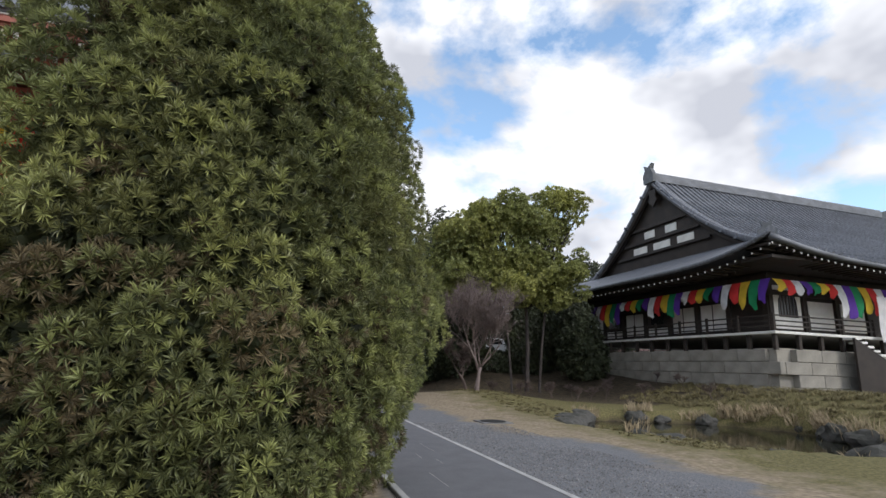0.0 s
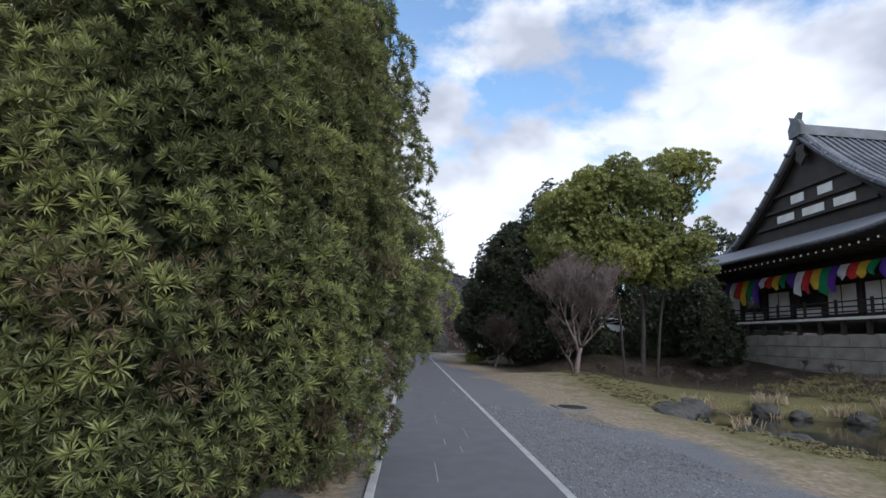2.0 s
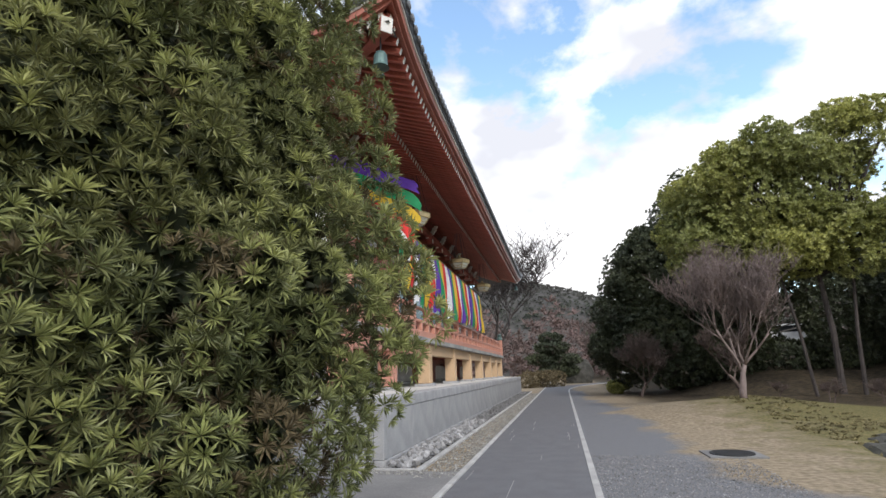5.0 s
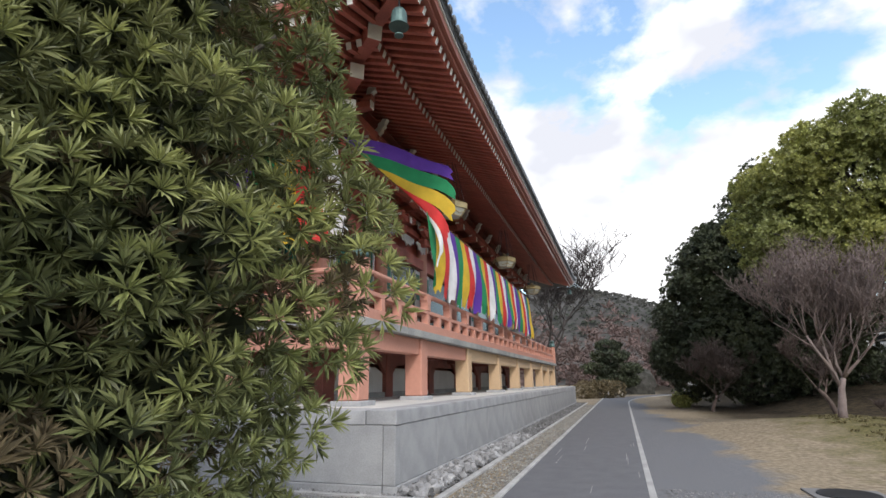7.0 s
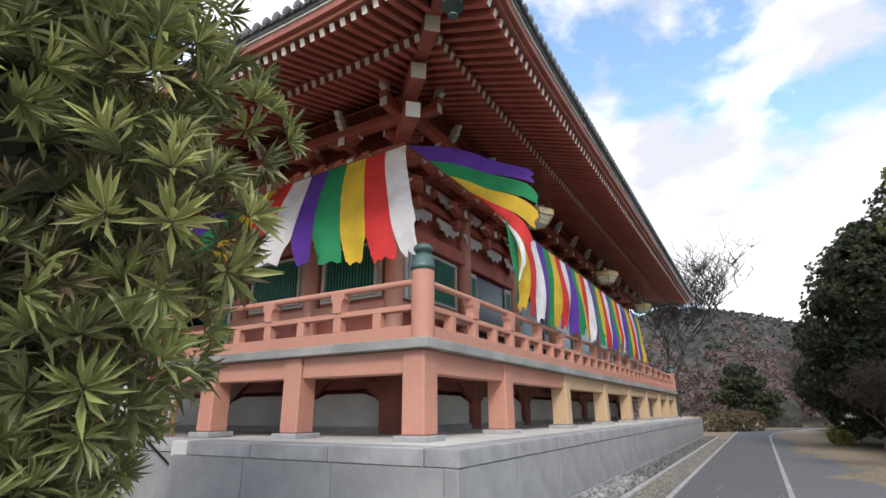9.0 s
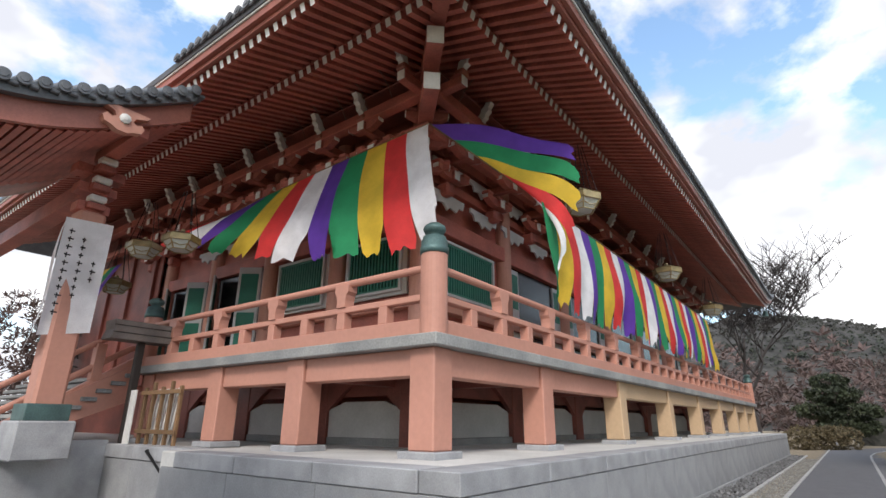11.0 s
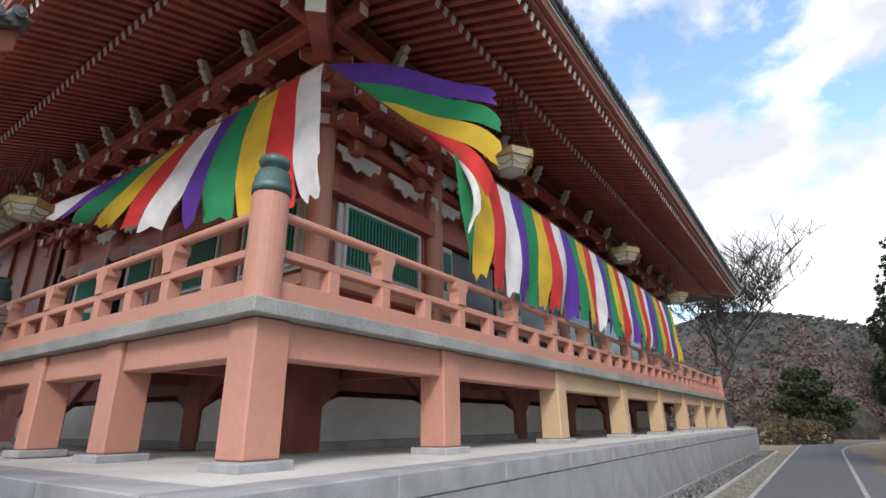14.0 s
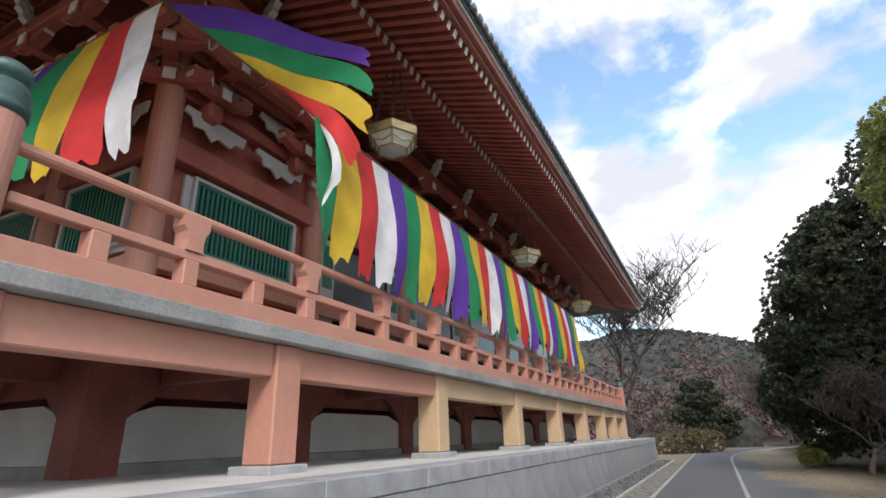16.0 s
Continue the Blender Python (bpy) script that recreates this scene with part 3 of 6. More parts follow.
lattice_window("lattice_window", 18.75, 21.2, 4.72, 6.02, "x", WX - 0.04, 1)
lattice_window("lattice_window", -6.35, -4.6, 4.72, 6.02, "y", WY + 0.03, -1)
lattice_window("lattice_window", -9.3, -7.4, 4.72, 6.02, "y", WY + 0.03, -1)
# doorways are flat near-black sheets with the shade of the room painted on
for k in range(1, 6):
    a, b = EPOSTS[k] + 0.3, EPOSTS[k + 1] - 0.3
    d = box("panel_door", (WX - 0.08, a, SZ + 0.32), (WX - 0.02, b, 6.25), GLASSY, hall, "open doorway as a near-black sheet, its inner shade painted")
    for s in (0, 1):
        y0 = a if s == 0 else b - 0.5
        leaf = box("door_leaf", (WX - 0.02, y0, SZ + 0.33), (WX + 0.05, y0 + 0.5, 6.1), FRAME, d, bevel=0.01)
        box("door_panel", (WX + 0.045, y0 + 0.07, 4.9), (WX + 0.06, y0 + 0.43, 5.95), GREEN, leaf)
for x0 in (-12.7, -15.8):
    d = box("panel_door", (x0, WY + 0.02, SZ + 0.32), (x0 + 2.5, WY + 0.08, 6.25), GLASSY, hall, "open doorway as a near-black sheet, its inner shade painted")
    for s in (0.0, 2.0):
        leaf = part("door_leaf", box_mesh((0.7, 0.07, 2.9), FRAME), FRAME, d, at=(x0 + 0.25 + s, WY - 0.3, SZ + 1.85), turn=(0, 0, 35 if s else -35))
        part("door_panel", box_mesh((0.54, 0.09, 1.0), GREEN), GREEN, leaf, at=(x0 + 0.25 + s, WY - 0.3, SZ + 2.6), turn=(0, 0, 35 if s else -35))
        part("door_panel", box_mesh((0.54, 0.09, 1.2), GREEN), GREEN, leaf, at=(x0 + 0.25 + s, WY - 0.3, SZ + 1.3), turn=(0, 0, 35 if s else -35))

# bracket clusters: stacked arms with white ends, carved cloud noses above, purlins along them
LEVELS = ((0.5, 0.0), (0.92, 0.46), (1.3, 0.92))
arm_x = bmesh.new()
for k, (reach, z) in enumerate(LEVELS):
    add_box(arm_x, (-0.1, -0.11, z + 0.02), (reach, 0.11, z + 0.26), 0.02)
    half = 0.66 - 0.08 * k
    for side in (-1, 1):
        # arms across, drawn up in a curve to their ends
        pts = prism([(0.0, z + 0.04), (side * half * 0.55, z + 0.05), (side * half, z + 0.17), (side * half, z + 0.28), (0.0, z + 0.28)], "x", reach - 0.25, reach - 0.07)
        tmp = mesh_of(pts)
        arm_x.from_mesh(tmp)
        bpy.data.meshes.remove(tmp)
    for s in (-half + 0.12, 0.0, half - 0.12):
        add_box(arm_x, (reach - 0.29, s - 0.14, z + 0.282), (reach - 0.03, s + 0.14, z + 0.40), 0.035)
add_box(arm_x, (-0.05, -0.16, -0.34), (0.34, 0.16, 0.0), 0.06)
ARMS = mesh_of(arm_x, REDWOOD)
END_X, END_Y = box_mesh((0.02, 0.2, 0.22), WHITE, 0.0), box_mesh((0.16, 0.02, 0.1), WHITE, 0.0)
SNOUT = mesh_of(prism([(1.16, 1.38), (1.30, 1.30), (1.34, 1.42), (1.42, 1.46), (1.43, 1.56), (1.52, 1.62), (1.51, 1.72), (1.60, 1.84), (1.44, 1.88), (1.38, 1.78), (1.30, 1.74), (1.28, 1.62), (1.20, 1.56)], "y", -0.075, 0.075), WHITE)
BLOCK = mesh_of(add_box(bmesh.new(), (1.1, -0.13, 1.2), (1.36, 0.13, 1.36), 0.035), TRIM)
FRIEZE = mesh_of(prism([(-0.7, 0.42), (-0.72, 0.3), (-0.55, 0.26), (-0.5, 0.1), (-0.28, 0.14), (-0.1, -0.02), (0.02, 0.1), (0.3, 0.04), (0.42, 0.2), (0.6, 0.2), (0.66, 0.42)], "x", 0.0, 0.05), PLASTER)
BZ = 7.45


def bracket(x, y, yaw):
    b = part("bracket", ARMS, REDWOOD, hall, at=(x, y, BZ), turn=(0, 0, yaw))
    turn = Matrix.Translation((x, y, BZ)) @ Matrix.Rotation(radians(yaw), 4, "Z")
    for k, (reach, z) in enumerate(LEVELS):
        part("painted_end", END_X, WHITE, b, at=turn @ Vector((reach + 0.011, 0, z + 0.14)), turn=(0, 0, yaw))
        for s in (-1, 1):
            part("painted_end", END_Y, WHITE, b, at=turn @ Vector((reach - 0.16, s * (0.671 - 0.08 * k), z + 0.225)), turn=(0, 0, yaw))
    part("nose_block", BLOCK, TRIM, b, at=(x, y, BZ), turn=(0, 0, yaw))
    part("carved_nose", SNOUT, WHITE, b, "white cloud-carved nosing", at=(x, y, BZ), turn=(0, 0, yaw))


for k in range(12):
    bracket(WX + 0.12, 18.65 + 2.25 * k, 0)
for k in range(9):
    bracket(-4.78 - 1.55 * k, WY - 0.12, -90)
for k in range(15):
    for z in (6.82, 7.7):
        part("frieze_panel", FRIEZE, PLASTER, hall, "pale cloud-shaped frieze panel", at=(WX + 0.17, 18.9 + 1.66 * k, z))
for k in range(6):
    for z in (6.82, 7.7):
        part("frieze_panel", FRIEZE, PLASTER, hall, at=(-4.9 - 1.66 * k, WY - 0.17, z), turn=(0, 0, -90))
# the corner cluster: short arms and noses beside the hip
TOP_ARM = mesh_of(add_box(add_box(bmesh.new(), (0.1, -0.11, 0.96), (1.3, 0.11, 1.18), 0.02), (1.02, -0.14, 1.182), (1.28, 0.14, 1.2), 0.0), REDWOOD)
for x, y, yaw in ((WX + 0.7, WY - 1.02, 0), (WX + 1.02, WY - 0.7, -90)):
    b = part("corner_arm", TOP_ARM, REDWOOD, hall, at=(x, y, BZ + 0.3), turn=(0, 0, yaw))
    turn = Matrix.Translation((x, y, BZ + 0.3)) @ Matrix.Rotation(radians(yaw), 4, "Z")
    part("painted_end", END_X, WHITE, b, at=turn @ Vector((1.311, 0, 1.07)), turn=(0, 0, yaw))
    part("nose_block", BLOCK, TRIM, b, at=(x, y, BZ + 0.3), turn=(0, 0, yaw))
    part("carved_nose", SNOUT, WHITE, b, "white cloud-carved nosing", at=(x, y, BZ + 0.3), turn=(0, 0, yaw))
bracket(WX - 0.1, WY + 0.1, -45)
box("purlin", (-2.83, 16.85, 8.62), (-2.57, 46.5, 8.88), REDWOOD, hall)
box("purlin", (-24, 16.57, 8.62), (-2.57, 16.83, 8.88), REDWOOD, hall)
box("inner_purlin", (-3.35, 17.4, 8.1), (-3.13, 44.5, 8.32), REDWOOD, hall)
box("inner_purlin", (-24, 17.13, 8.1), (-3.13, 17.35, 8.32), REDWOOD, hall)
# cove boards use the red that has the eave shade in it
box("cove_board", (-3.85, 18.0, 9.25), (-2.6, 46.5, 9.3), SHADERED, hall)
box("cove_board", (-24, 16.6, 9.25), (-2.6, 17.98, 9.3), SHADERED, hall)

# ---- eaves ----
EX, EY, MIDY, MIDX = 0.5, 13.42, 31.4, -13.0
FZ, BZR, INSET = 8.83, 9.10, 1.4
FP, BP = 19.0, 17.0


def lift(d, half):
    """The rise of the eaves towards a corner, at a distance from the middle."""
    return 0.8 * (abs(d) / half) ** 14


rafter_f = mesh_of(add_box(bmesh.new(), (-1.75, -0.06, -0.16), (0, 0.06, 0)), REDWOOD, WHITE)
rafter_b = mesh_of(add_box(bmesh.new(), (-3.1, -0.065, -0.17), (0, 0.065, 0)), REDWOOD, WHITE)
for me in (rafter_f, rafter_b):
    for f in me.polygons:
        if f.center.x > -0.01:
            f.material_index = 1
eaves = part("eaves", add_box(bmesh.new(), (-3.9, 18.0, 9.78), (-3.7, 46.5, 9.86)), SHADERED, hall, "double tier of red rafters with white painted ends")
STEP = 0.262


def rafters(n, at, half, yaw):
    for k in range(n):
        d, (x, y) = at(k)
        rise = lift(d, half)
        room = half - abs(d)
        o = part("flying_rafter", rafter_f, REDWOOD, eaves, at=(x, y, FZ + rise), turn=(0, FP, yaw))
        o.scale = (min(1.0, (room + 0.12) / 1.7), 1, 1)
        if room > INSET + 0.1:
            dx, dy = math.cos(radians(yaw)) * INSET, math.sin(radians(yaw)) * INSET
            o = part("base_rafter", rafter_b, REDWOOD, eaves, at=(x - dx, y - dy, BZR + rise * 0.6), turn=(0, BP, yaw))
            o.scale = (min(1.0, (room - INSET + 0.15) / 2.96), 1, 1)


rafters(137, lambda k: (EY + 0.2 + k * STEP - MIDY, (EX, EY + 0.2 + k * STEP)), MIDY - EY, 0)
rafters(98, lambda k: (EX - 0.2 - k * STEP - MIDX, (EX - 0.2 - k * STEP, EY)), EX - MIDX, -90)


def eave_strip(profile, material, name, parent, label="", level=FZ):
    """A moulding swept along the eave line, mitred at the corner; profile: (out, up) pairs."""
    line = [(x, None, lift(x - MIDX, EX - MIDX)) for x in np.linspace(-26.0, EX, 90)]
    line += [(None, y, lift(y - MIDY, MIDY - EY)) for y in np.linspace(EY, 2 * MIDY - EY, 110)[1:]]
    vs, fs = [], []
    m = len(profile)
    for x, y, z in line:
        for o, u in profile:
            if y is None:
                vs.append((min(x, EX + o) if x < EX - 0.01 else EX + o, EY - o, level + z + u))
            else:
                vs.append((EX + o, max(y, EY - o), level + z + u))
    for k in range(len(line) - 1):
        for j in range(m):
            fs.append((k * m + j, k * m + (j + 1) % m, (k + 1) * m + (j + 1) % m, (k + 1) * m + j))
    fs += [tuple(range(m)), tuple(range((len(line) - 1) * m, len(line) * m))]
    bm = bmesh.new()
    bm.from_mesh(mesh_np(vs, fs))
    bmesh.ops.recalc_face_normals(bm, faces=bm.faces)
    return part(name, bm, material, parent, label)


ft, bt = math.tan(radians(FP)), math.tan(radians(BP))
eave_strip([(-0.14, 0.055), (0.1, 0.0), (0.1, 0.1), (-0.14, 0.15)], TRIM, "eave_board", eaves, "dull red eave board")
eave_strip([(-0.1, 0.1), (0.2, 0.1), (0.22, 0.24), (-0.1, 0.3)], TRIM, "fascia", eaves)
eave_strip([(0.0, 0.24), (0.25, 0.242), (0.26, 0.275), (0.0, 0.28)], WHITE, "fascia_lip", eaves, "pale fascia lip")
eave_strip([(-1.4, 0.9), (0.28, 0.28), (0.32, 0.38), (-1.4, 1.05)], TILE, "tile_bed", eaves, "grey tile bed")
# soffit boards: shade under the eaves is put into their darker red
eave_strip([(-1.75, 1.75 * ft + 0.004), (-0.1, 0.1 * ft + 0.004), (-0.1, 0.1 * ft + 0.04), (-1.75, 1.75 * ft + 0.05)], SHADERED, "upper_soffit", eaves, "red boards darkened with eave shade over the flying rafters")
eave_strip([(-4.7, (4.7 - INSET) * bt), (-INSET - 0.05, 0.02), (-INSET - 0.05, 0.06), (-4.7, (4.7 - INSET) * bt + 0.1)], SHADERED, "lower_soffit", eaves, "red boards darkened with eave shade over the base rafters", BZR + 0.004)
eave_strip([(-INSET - 0.2, 0.05), (-INSET - 0.03, 0.0), (-INSET - 0.03, 0.13), (-INSET - 0.2, 0.2)], REDWOOD, "tier_board", eaves, "", BZR)
tile_end = bmesh.new()
bmesh.ops.create_cone(tile_end, cap_ends=True, segments=14, radius1=0.085, radius2=0.085, depth=1.1, matrix=Matrix.Translation((-0.52, 0, 0.19)) @ Matrix.Rotation(radians(90 + 19), 4, "Y"))
bmesh.ops.create_cone(tile_end, cap_ends=True, segments=16, radius1=0.105, radius2=0.105, depth=0.05, matrix=Matrix.Translation((0.03, 0, 0.0)) @ Matrix.Rotation(radians(90), 4, "Y"))
bmesh.ops.create_cone(tile_end, cap_ends=True, segments=12, radius1=0.07, radius2=0.06, depth=0.02, matrix=Matrix.Translation((0.06, 0, 0.0)) @ Matrix.Rotation(radians(90), 4, "Y"))
add_box(tile_end, (-0.5, 0.08, -0.1), (0.03, 0.22, -0.03), 0.02)
TILE_END = mesh_of(tile_end, TILE)
# hip roof, concave from the eaves to the ridge
bmr = bmesh.new()
rings = []
for k in range(9):
    t = k / 8
    rise = 9.25 + 10.2 * (0.55 * t + 0.45 * t * t)
    e, w, a, b = EX + (-10.5 - EX) * t, 2 * MIDX - EX + (10.5 - 2.0 + EX) * t, EY + (24 - EY) * t, 2 * MIDY - EY + (38 + EY - 2 * MIDY) * t
    rings.append([bmr.verts.new(p) for p in ((e, a, rise), (e, b, rise), (w, b, rise), (w, a, rise))])
for lo, hi in zip(rings, rings[1:]):
    for k in range(4):
        bmr.faces.new((lo[k], lo[(k + 1) % 4], hi[(k + 1) % 4], hi[k]))
bmr.faces.new(rings[-1])
bmesh.ops.recalc_face_normals(bmr, faces=bmr.faces)
roof = part("hall_roof", bmr, TILE, hall, "grey tiled hip roof")
for k in range(122):
    y = EY + 0.1 + k * 0.292
    part("tile_end", TILE_END, TILE, roof, at=(EX + 0.33, y, FZ + lift(y - MIDY, MIDY - EY) + 0.44))
for k in range(1, 27):
    x = EX + 0.1 - k * 0.292
    part("tile_end", TILE_END, TILE, roof, at=(x, EY - 0.33, FZ + lift(x - MIDX, EX - MIDX) + 0.44), turn=(0, 0, -90))
# thin bird wires hung from the rafters to the purlins
wire = tube([(0.0, 0, 0), (0.14, 0, 0.22), (0.34, 0, 0.42), (0.62, 0, 0.56)], 0.007, 4)
WIRE = mesh_of(wire, PALEWOOD)
for k in range(20):
    part("bird_wire", WIRE, PALEWOOD, eaves, at=(-2.56, 17.6 + 1.12 * k, 8.86))
for k in range(12):
    part("bird_wire", WIRE, PALEWOOD, eaves, at=(-3.75 - 0.78 * k, 16.56, 8.86), turn=(0, 0, -90))
# stepped hip rafter at the corner with white ends
for a, b, z0, z1, w in (((-4.3, 18.3), (-2.13, 16.0), 8.75, 8.3, 0.17), ((-4.1, 18.1), (-1.66, 15.5), 9.3, 8.86, 0.17), ((-3.2, 17.12), (-0.8, 14.68), 9.75, 9.14, 0.16), ((-2.0, 15.92), (0.42, 13.5), 9.75, 9.2, 0.14)):
    d = Vector((b[0] - a[0], b[1] - a[1], z1 - z0))
    m = mesh_of(add_box(bmesh.new(), (0, -w, -0.18), (d.length, w, 0.18), 0.01), REDWOOD)
    yaw, pit = math.degrees(math.atan2(d.y, d.x)), math.degrees(math.asin(-d.z / d.length))
    h = part("hip_rafter", m, REDWOOD, eaves, at=(*a, z0), turn=(0, pit, yaw))
    part("hip_end", mesh_of(add_box(bmesh.new(), (d.length, -w, -0.18), (d.length + 0.025, w, 0.18), 0.005), WHITE), WHITE, h, "white painted hip end", at=(*a, z0), turn=(0, pit, yaw))

# ---- front stair and porch ----
stair = part("front_stair", prism([(14.56, SZ - 0.17), (14.56, SZ - 0.75), (12.35, PZ - 0.05), (12.05, PZ - 0.05), (12.05, PZ + 0.25), (14.4, SZ - 0.02)], "x", -9.75, -9.5), SALMON, hall, "salmon painted stair stringer")
for k in range(9):
    box("stair_tread", (-17.0, 14.56 - 0.26 * (k + 1), SZ - 0.178 * (k + 1) - 0.09), (-9.42, 14.6 - 0.26 * k, SZ - 0.178 * (k + 1)), SLAB, stair)
for z, r in ((0.42, 0.07), (0.95, 0.06)):
    part("stair_rail", tube([(-9.65, 14.7, SZ + z), (-9.65, 14.4, SZ + z - 0.02), (-9.65, 12.1, SZ + z - 1.55)], r, 10), SALMON, stair)
part("stair_kick", prism([(14.5, SZ), (14.5, SZ + 0.2), (12.1, SZ - 1.42), (12.1, SZ - 1.62)], "x", -9.74, -9.56), SALMON, stair)
for y in (13.75, 12.9):
    z = SZ - (14.45 - y) * 0.66
    box("stair_post", (-9.76, y - 0.1, z + 0.1), (-9.54, y + 0.1, z + 0.9), SALMON, stair)

# lower stone steps before the stair, with a cheek wall and steel handrail
steps = part("stone_steps", add_box(bmesh.new(), (-19, 10.0, -0.05), (-9.1, 13.9, 0.16)), COPING, hall, "grey granite entrance steps")
for k in range(1, 7):
    box("step", (-19, 10.0 + 0.32 * k, 0.17 * k - 0.02), (-9.1, 13.9, 0.17 * (k + 1) - 0.01 if k < 6 else PZ), COPING, steps)
part("cheek_wall", prism([(10.6, -0.05), (10.6, 0.3), (11.6, 1.3), (13.94, 1.3), (13.94, -0.05)], "x", -9.09, -8.78), COPING, steps)
hand = part("steel_handrail", tube([(-9.25, 10.3, 0.1), (-9.25, 10.3, 1.0), (-9.25, 12.0, 2.1), (-9.25, 12.2, 1.3)], 0.022, 8), STEEL, steps, "brushed steel handrail")
part("lower_rail", tube([(-9.25, 10.32, 0.6), (-9.25, 12.05, 1.7)], 0.018, 8), STEEL, hand)
part("sloping_rail", tube([(PW - 0.12, PY + 0.36, 0.6), (PW - 1.4, PY + 0.45, 1.15), (PW - 1.45, PY + 0.53, 1.15)], 0.03, 8), IRON, hall, "dark iron rail on the recess wall")

# porch: post with stone base, bracket arms and a curved eave
porch = root("entrance_porch", (-8.35, 12.55, 1.2), "porch roof with curved tiled eave on a salmon post", "porch")
PPX, PPY = -8.35, 12.55
box("porch_post", (PPX - 0.25, PPY - 0.25, 1.9), (PPX + 0.25, PPY + 0.25, 5.7), SALMON, porch, bevel=0.05)
box("post_shoe", (PPX - 0.35, PPY - 0.35, 1.66), (PPX + 0.35, PPY + 0.35, 1.95), BRONZE, porch, "verdigris metal shoe")
box("post_base", (PPX - 0.45, PPY - 0.45, 1.0), (PPX + 0.45, PPY + 0.45, 1.66), COPING, porch, bevel=0.03)
for k, (z, w) in enumerate(((5.7, 0.3), (6.1, 0.36), (6.5, 0.46))):
    box("porch_bracket", (PPX - 0.18, PPY - w, z), (PPX + 0.18, PPY + w, z + 0.2), REDWOOD, porch)
    box("porch_bracket", (PPX - w, PPY - 0.17, z + 0.05), (PPX + w, PPY + 0.17, z + 0.18), REDWOOD, porch)
    box("bracket_block", (PPX + w - 0.2, PPY - 0.16, z + 0.2), (PPX + w + 0.04, PPY + 0.16, z + 0.34), WHITE, porch, bevel=0.03)
pend = [(-0.6, 0.5), (-0.5, 0.4), (-0.26, 0.32), (-0.2, 0.2), (-0.3, 0.14), (-0.42, 0.2), (-0.5, 0.1), (-0.44, -0.04), (-0.28, -0.08), (-0.12, -0.16), (0.12, -0.16), (0.28, -0.08), (0.44, -0.04), (0.5, 0.1), (0.42, 0.2), (0.3, 0.14), (0.2, 0.2), (0.26, 0.32), (0.5, 0.4), (0.6, 0.5)]
pendant = part("carved_pendant", prism([(0.72 * a, 0.72 * b) for a, b in pend], "x", -0.08, 0.08), SALMON, porch, "pale salmon carved gable pendant", at=(-6.28, 12.1, 6.78))
part("pendant_boss", lathe([(0.1, 0), (0.1, 0.03), (0.04, 0.06)], 8), WHITE, pendant, "white painted boss", at=(-6.2, 12.1, 6.92), turn=(0, 90, 0))
box("porch_strut", (PPX - 0.1, PPY - 0.12, 6.86), (-6.5, PPY + 0.12, 7.12), REDWOOD, porch)
box("porch_beam", (-19, PPY - 0.18, 6.1), (PPX + 0.2, PPY + 0.18, 6.5), REDWOOD, porch)


def porch_edge(t):
    """The porch eave along its east verge: from the hall's eave out to the south, dipping as it goes."""
    y = 13.3 - t * 4.2
    return y, 8.08 - 0.72 * math.sin(min(1, t * 1.5) * math.pi * 0.5) - 1.0 * t + 0.5 * max(0, t - 0.7) ** 1.3


for name, prof, m in (("verge_board", ((-0.05, -0.55), (0.06, -0.55), (0.06, -0.12), (-0.05, -0.12)), TRIM), ("verge_tile_bed", ((-1.2, -0.02), (0.22, -0.12), (0.24, 0.08), (-1.2, 0.2)), TILE), ("verge_soffit", ((-9.5, 0.5), (-0.1, -0.4), (-0.1, -0.3), (-9.5, 0.6)), REDWOOD)):
    vs, fs = [], []
    for k in range(19):
        y, z = porch_edge(k / 18)
        vs += [(-6.4 + o, y, z + u) for o, u in prof]
    for k in range(18):
        for j in range(4):
            fs.append((k * 4 + j, k * 4 + (j + 1) % 4, (k + 1) * 4 + (j + 1) % 4, (k + 1) * 4 + j))
    fs += [(0, 1, 2, 3), (72, 73, 74, 75)]
    bmv = bmesh.new()
    bmv.from_mesh(mesh_np(vs, fs))
    bmesh.ops.recalc_face_normals(bmv, faces=bmv.faces)
    part(name, bmv, m, porch)
prafter = mesh_of(add_box(bmesh.new(), (-5.0, -0.05, -0.12), (0, 0.05, 0)), REDWOOD)
for k in range(26):
    y, z = porch_edge((k + 0.5) / 26)
    part("porch_rafter", prafter, REDWOOD, porch, at=(-6.5, y, z - 0.44), turn=(0, 4, 0))
for k in range(16):
    y, z = porch_edge((k + 0.4) / 16)
    part("verge_tile_end", TILE_END, TILE, porch, at=(-6.12, y, z + 0.12))

# cloth hung on the porch post, with brush writing
cloth = root("post_banner", (PPX, PPY - 0.4, 1.4), "long white cloth with black brush writing tied round the porch post", "banner")


def hanging_sheet(cx, cy, w, z0, z1, n=10, sway=0.1, ax=(1, 0), ph=0.0):
    left, right = [], []
    for k in range(n + 1):
        t = k / n
        s = sway * t * t + 0.03 * math.sin(t * 7 + ph)
        z = z1 + (z0 - z1) * t
        left.append((cx - ax[0] * w / 2 + s * ax[1], cy - ax[1] * w / 2 - s * ax[0], z))
        right.append((cx + ax[0] * w / 2 + s * ax[1], cy + ax[1] * w / 2 - s * ax[0], z + 0.12 * t))
    return strip_surface(left, right)


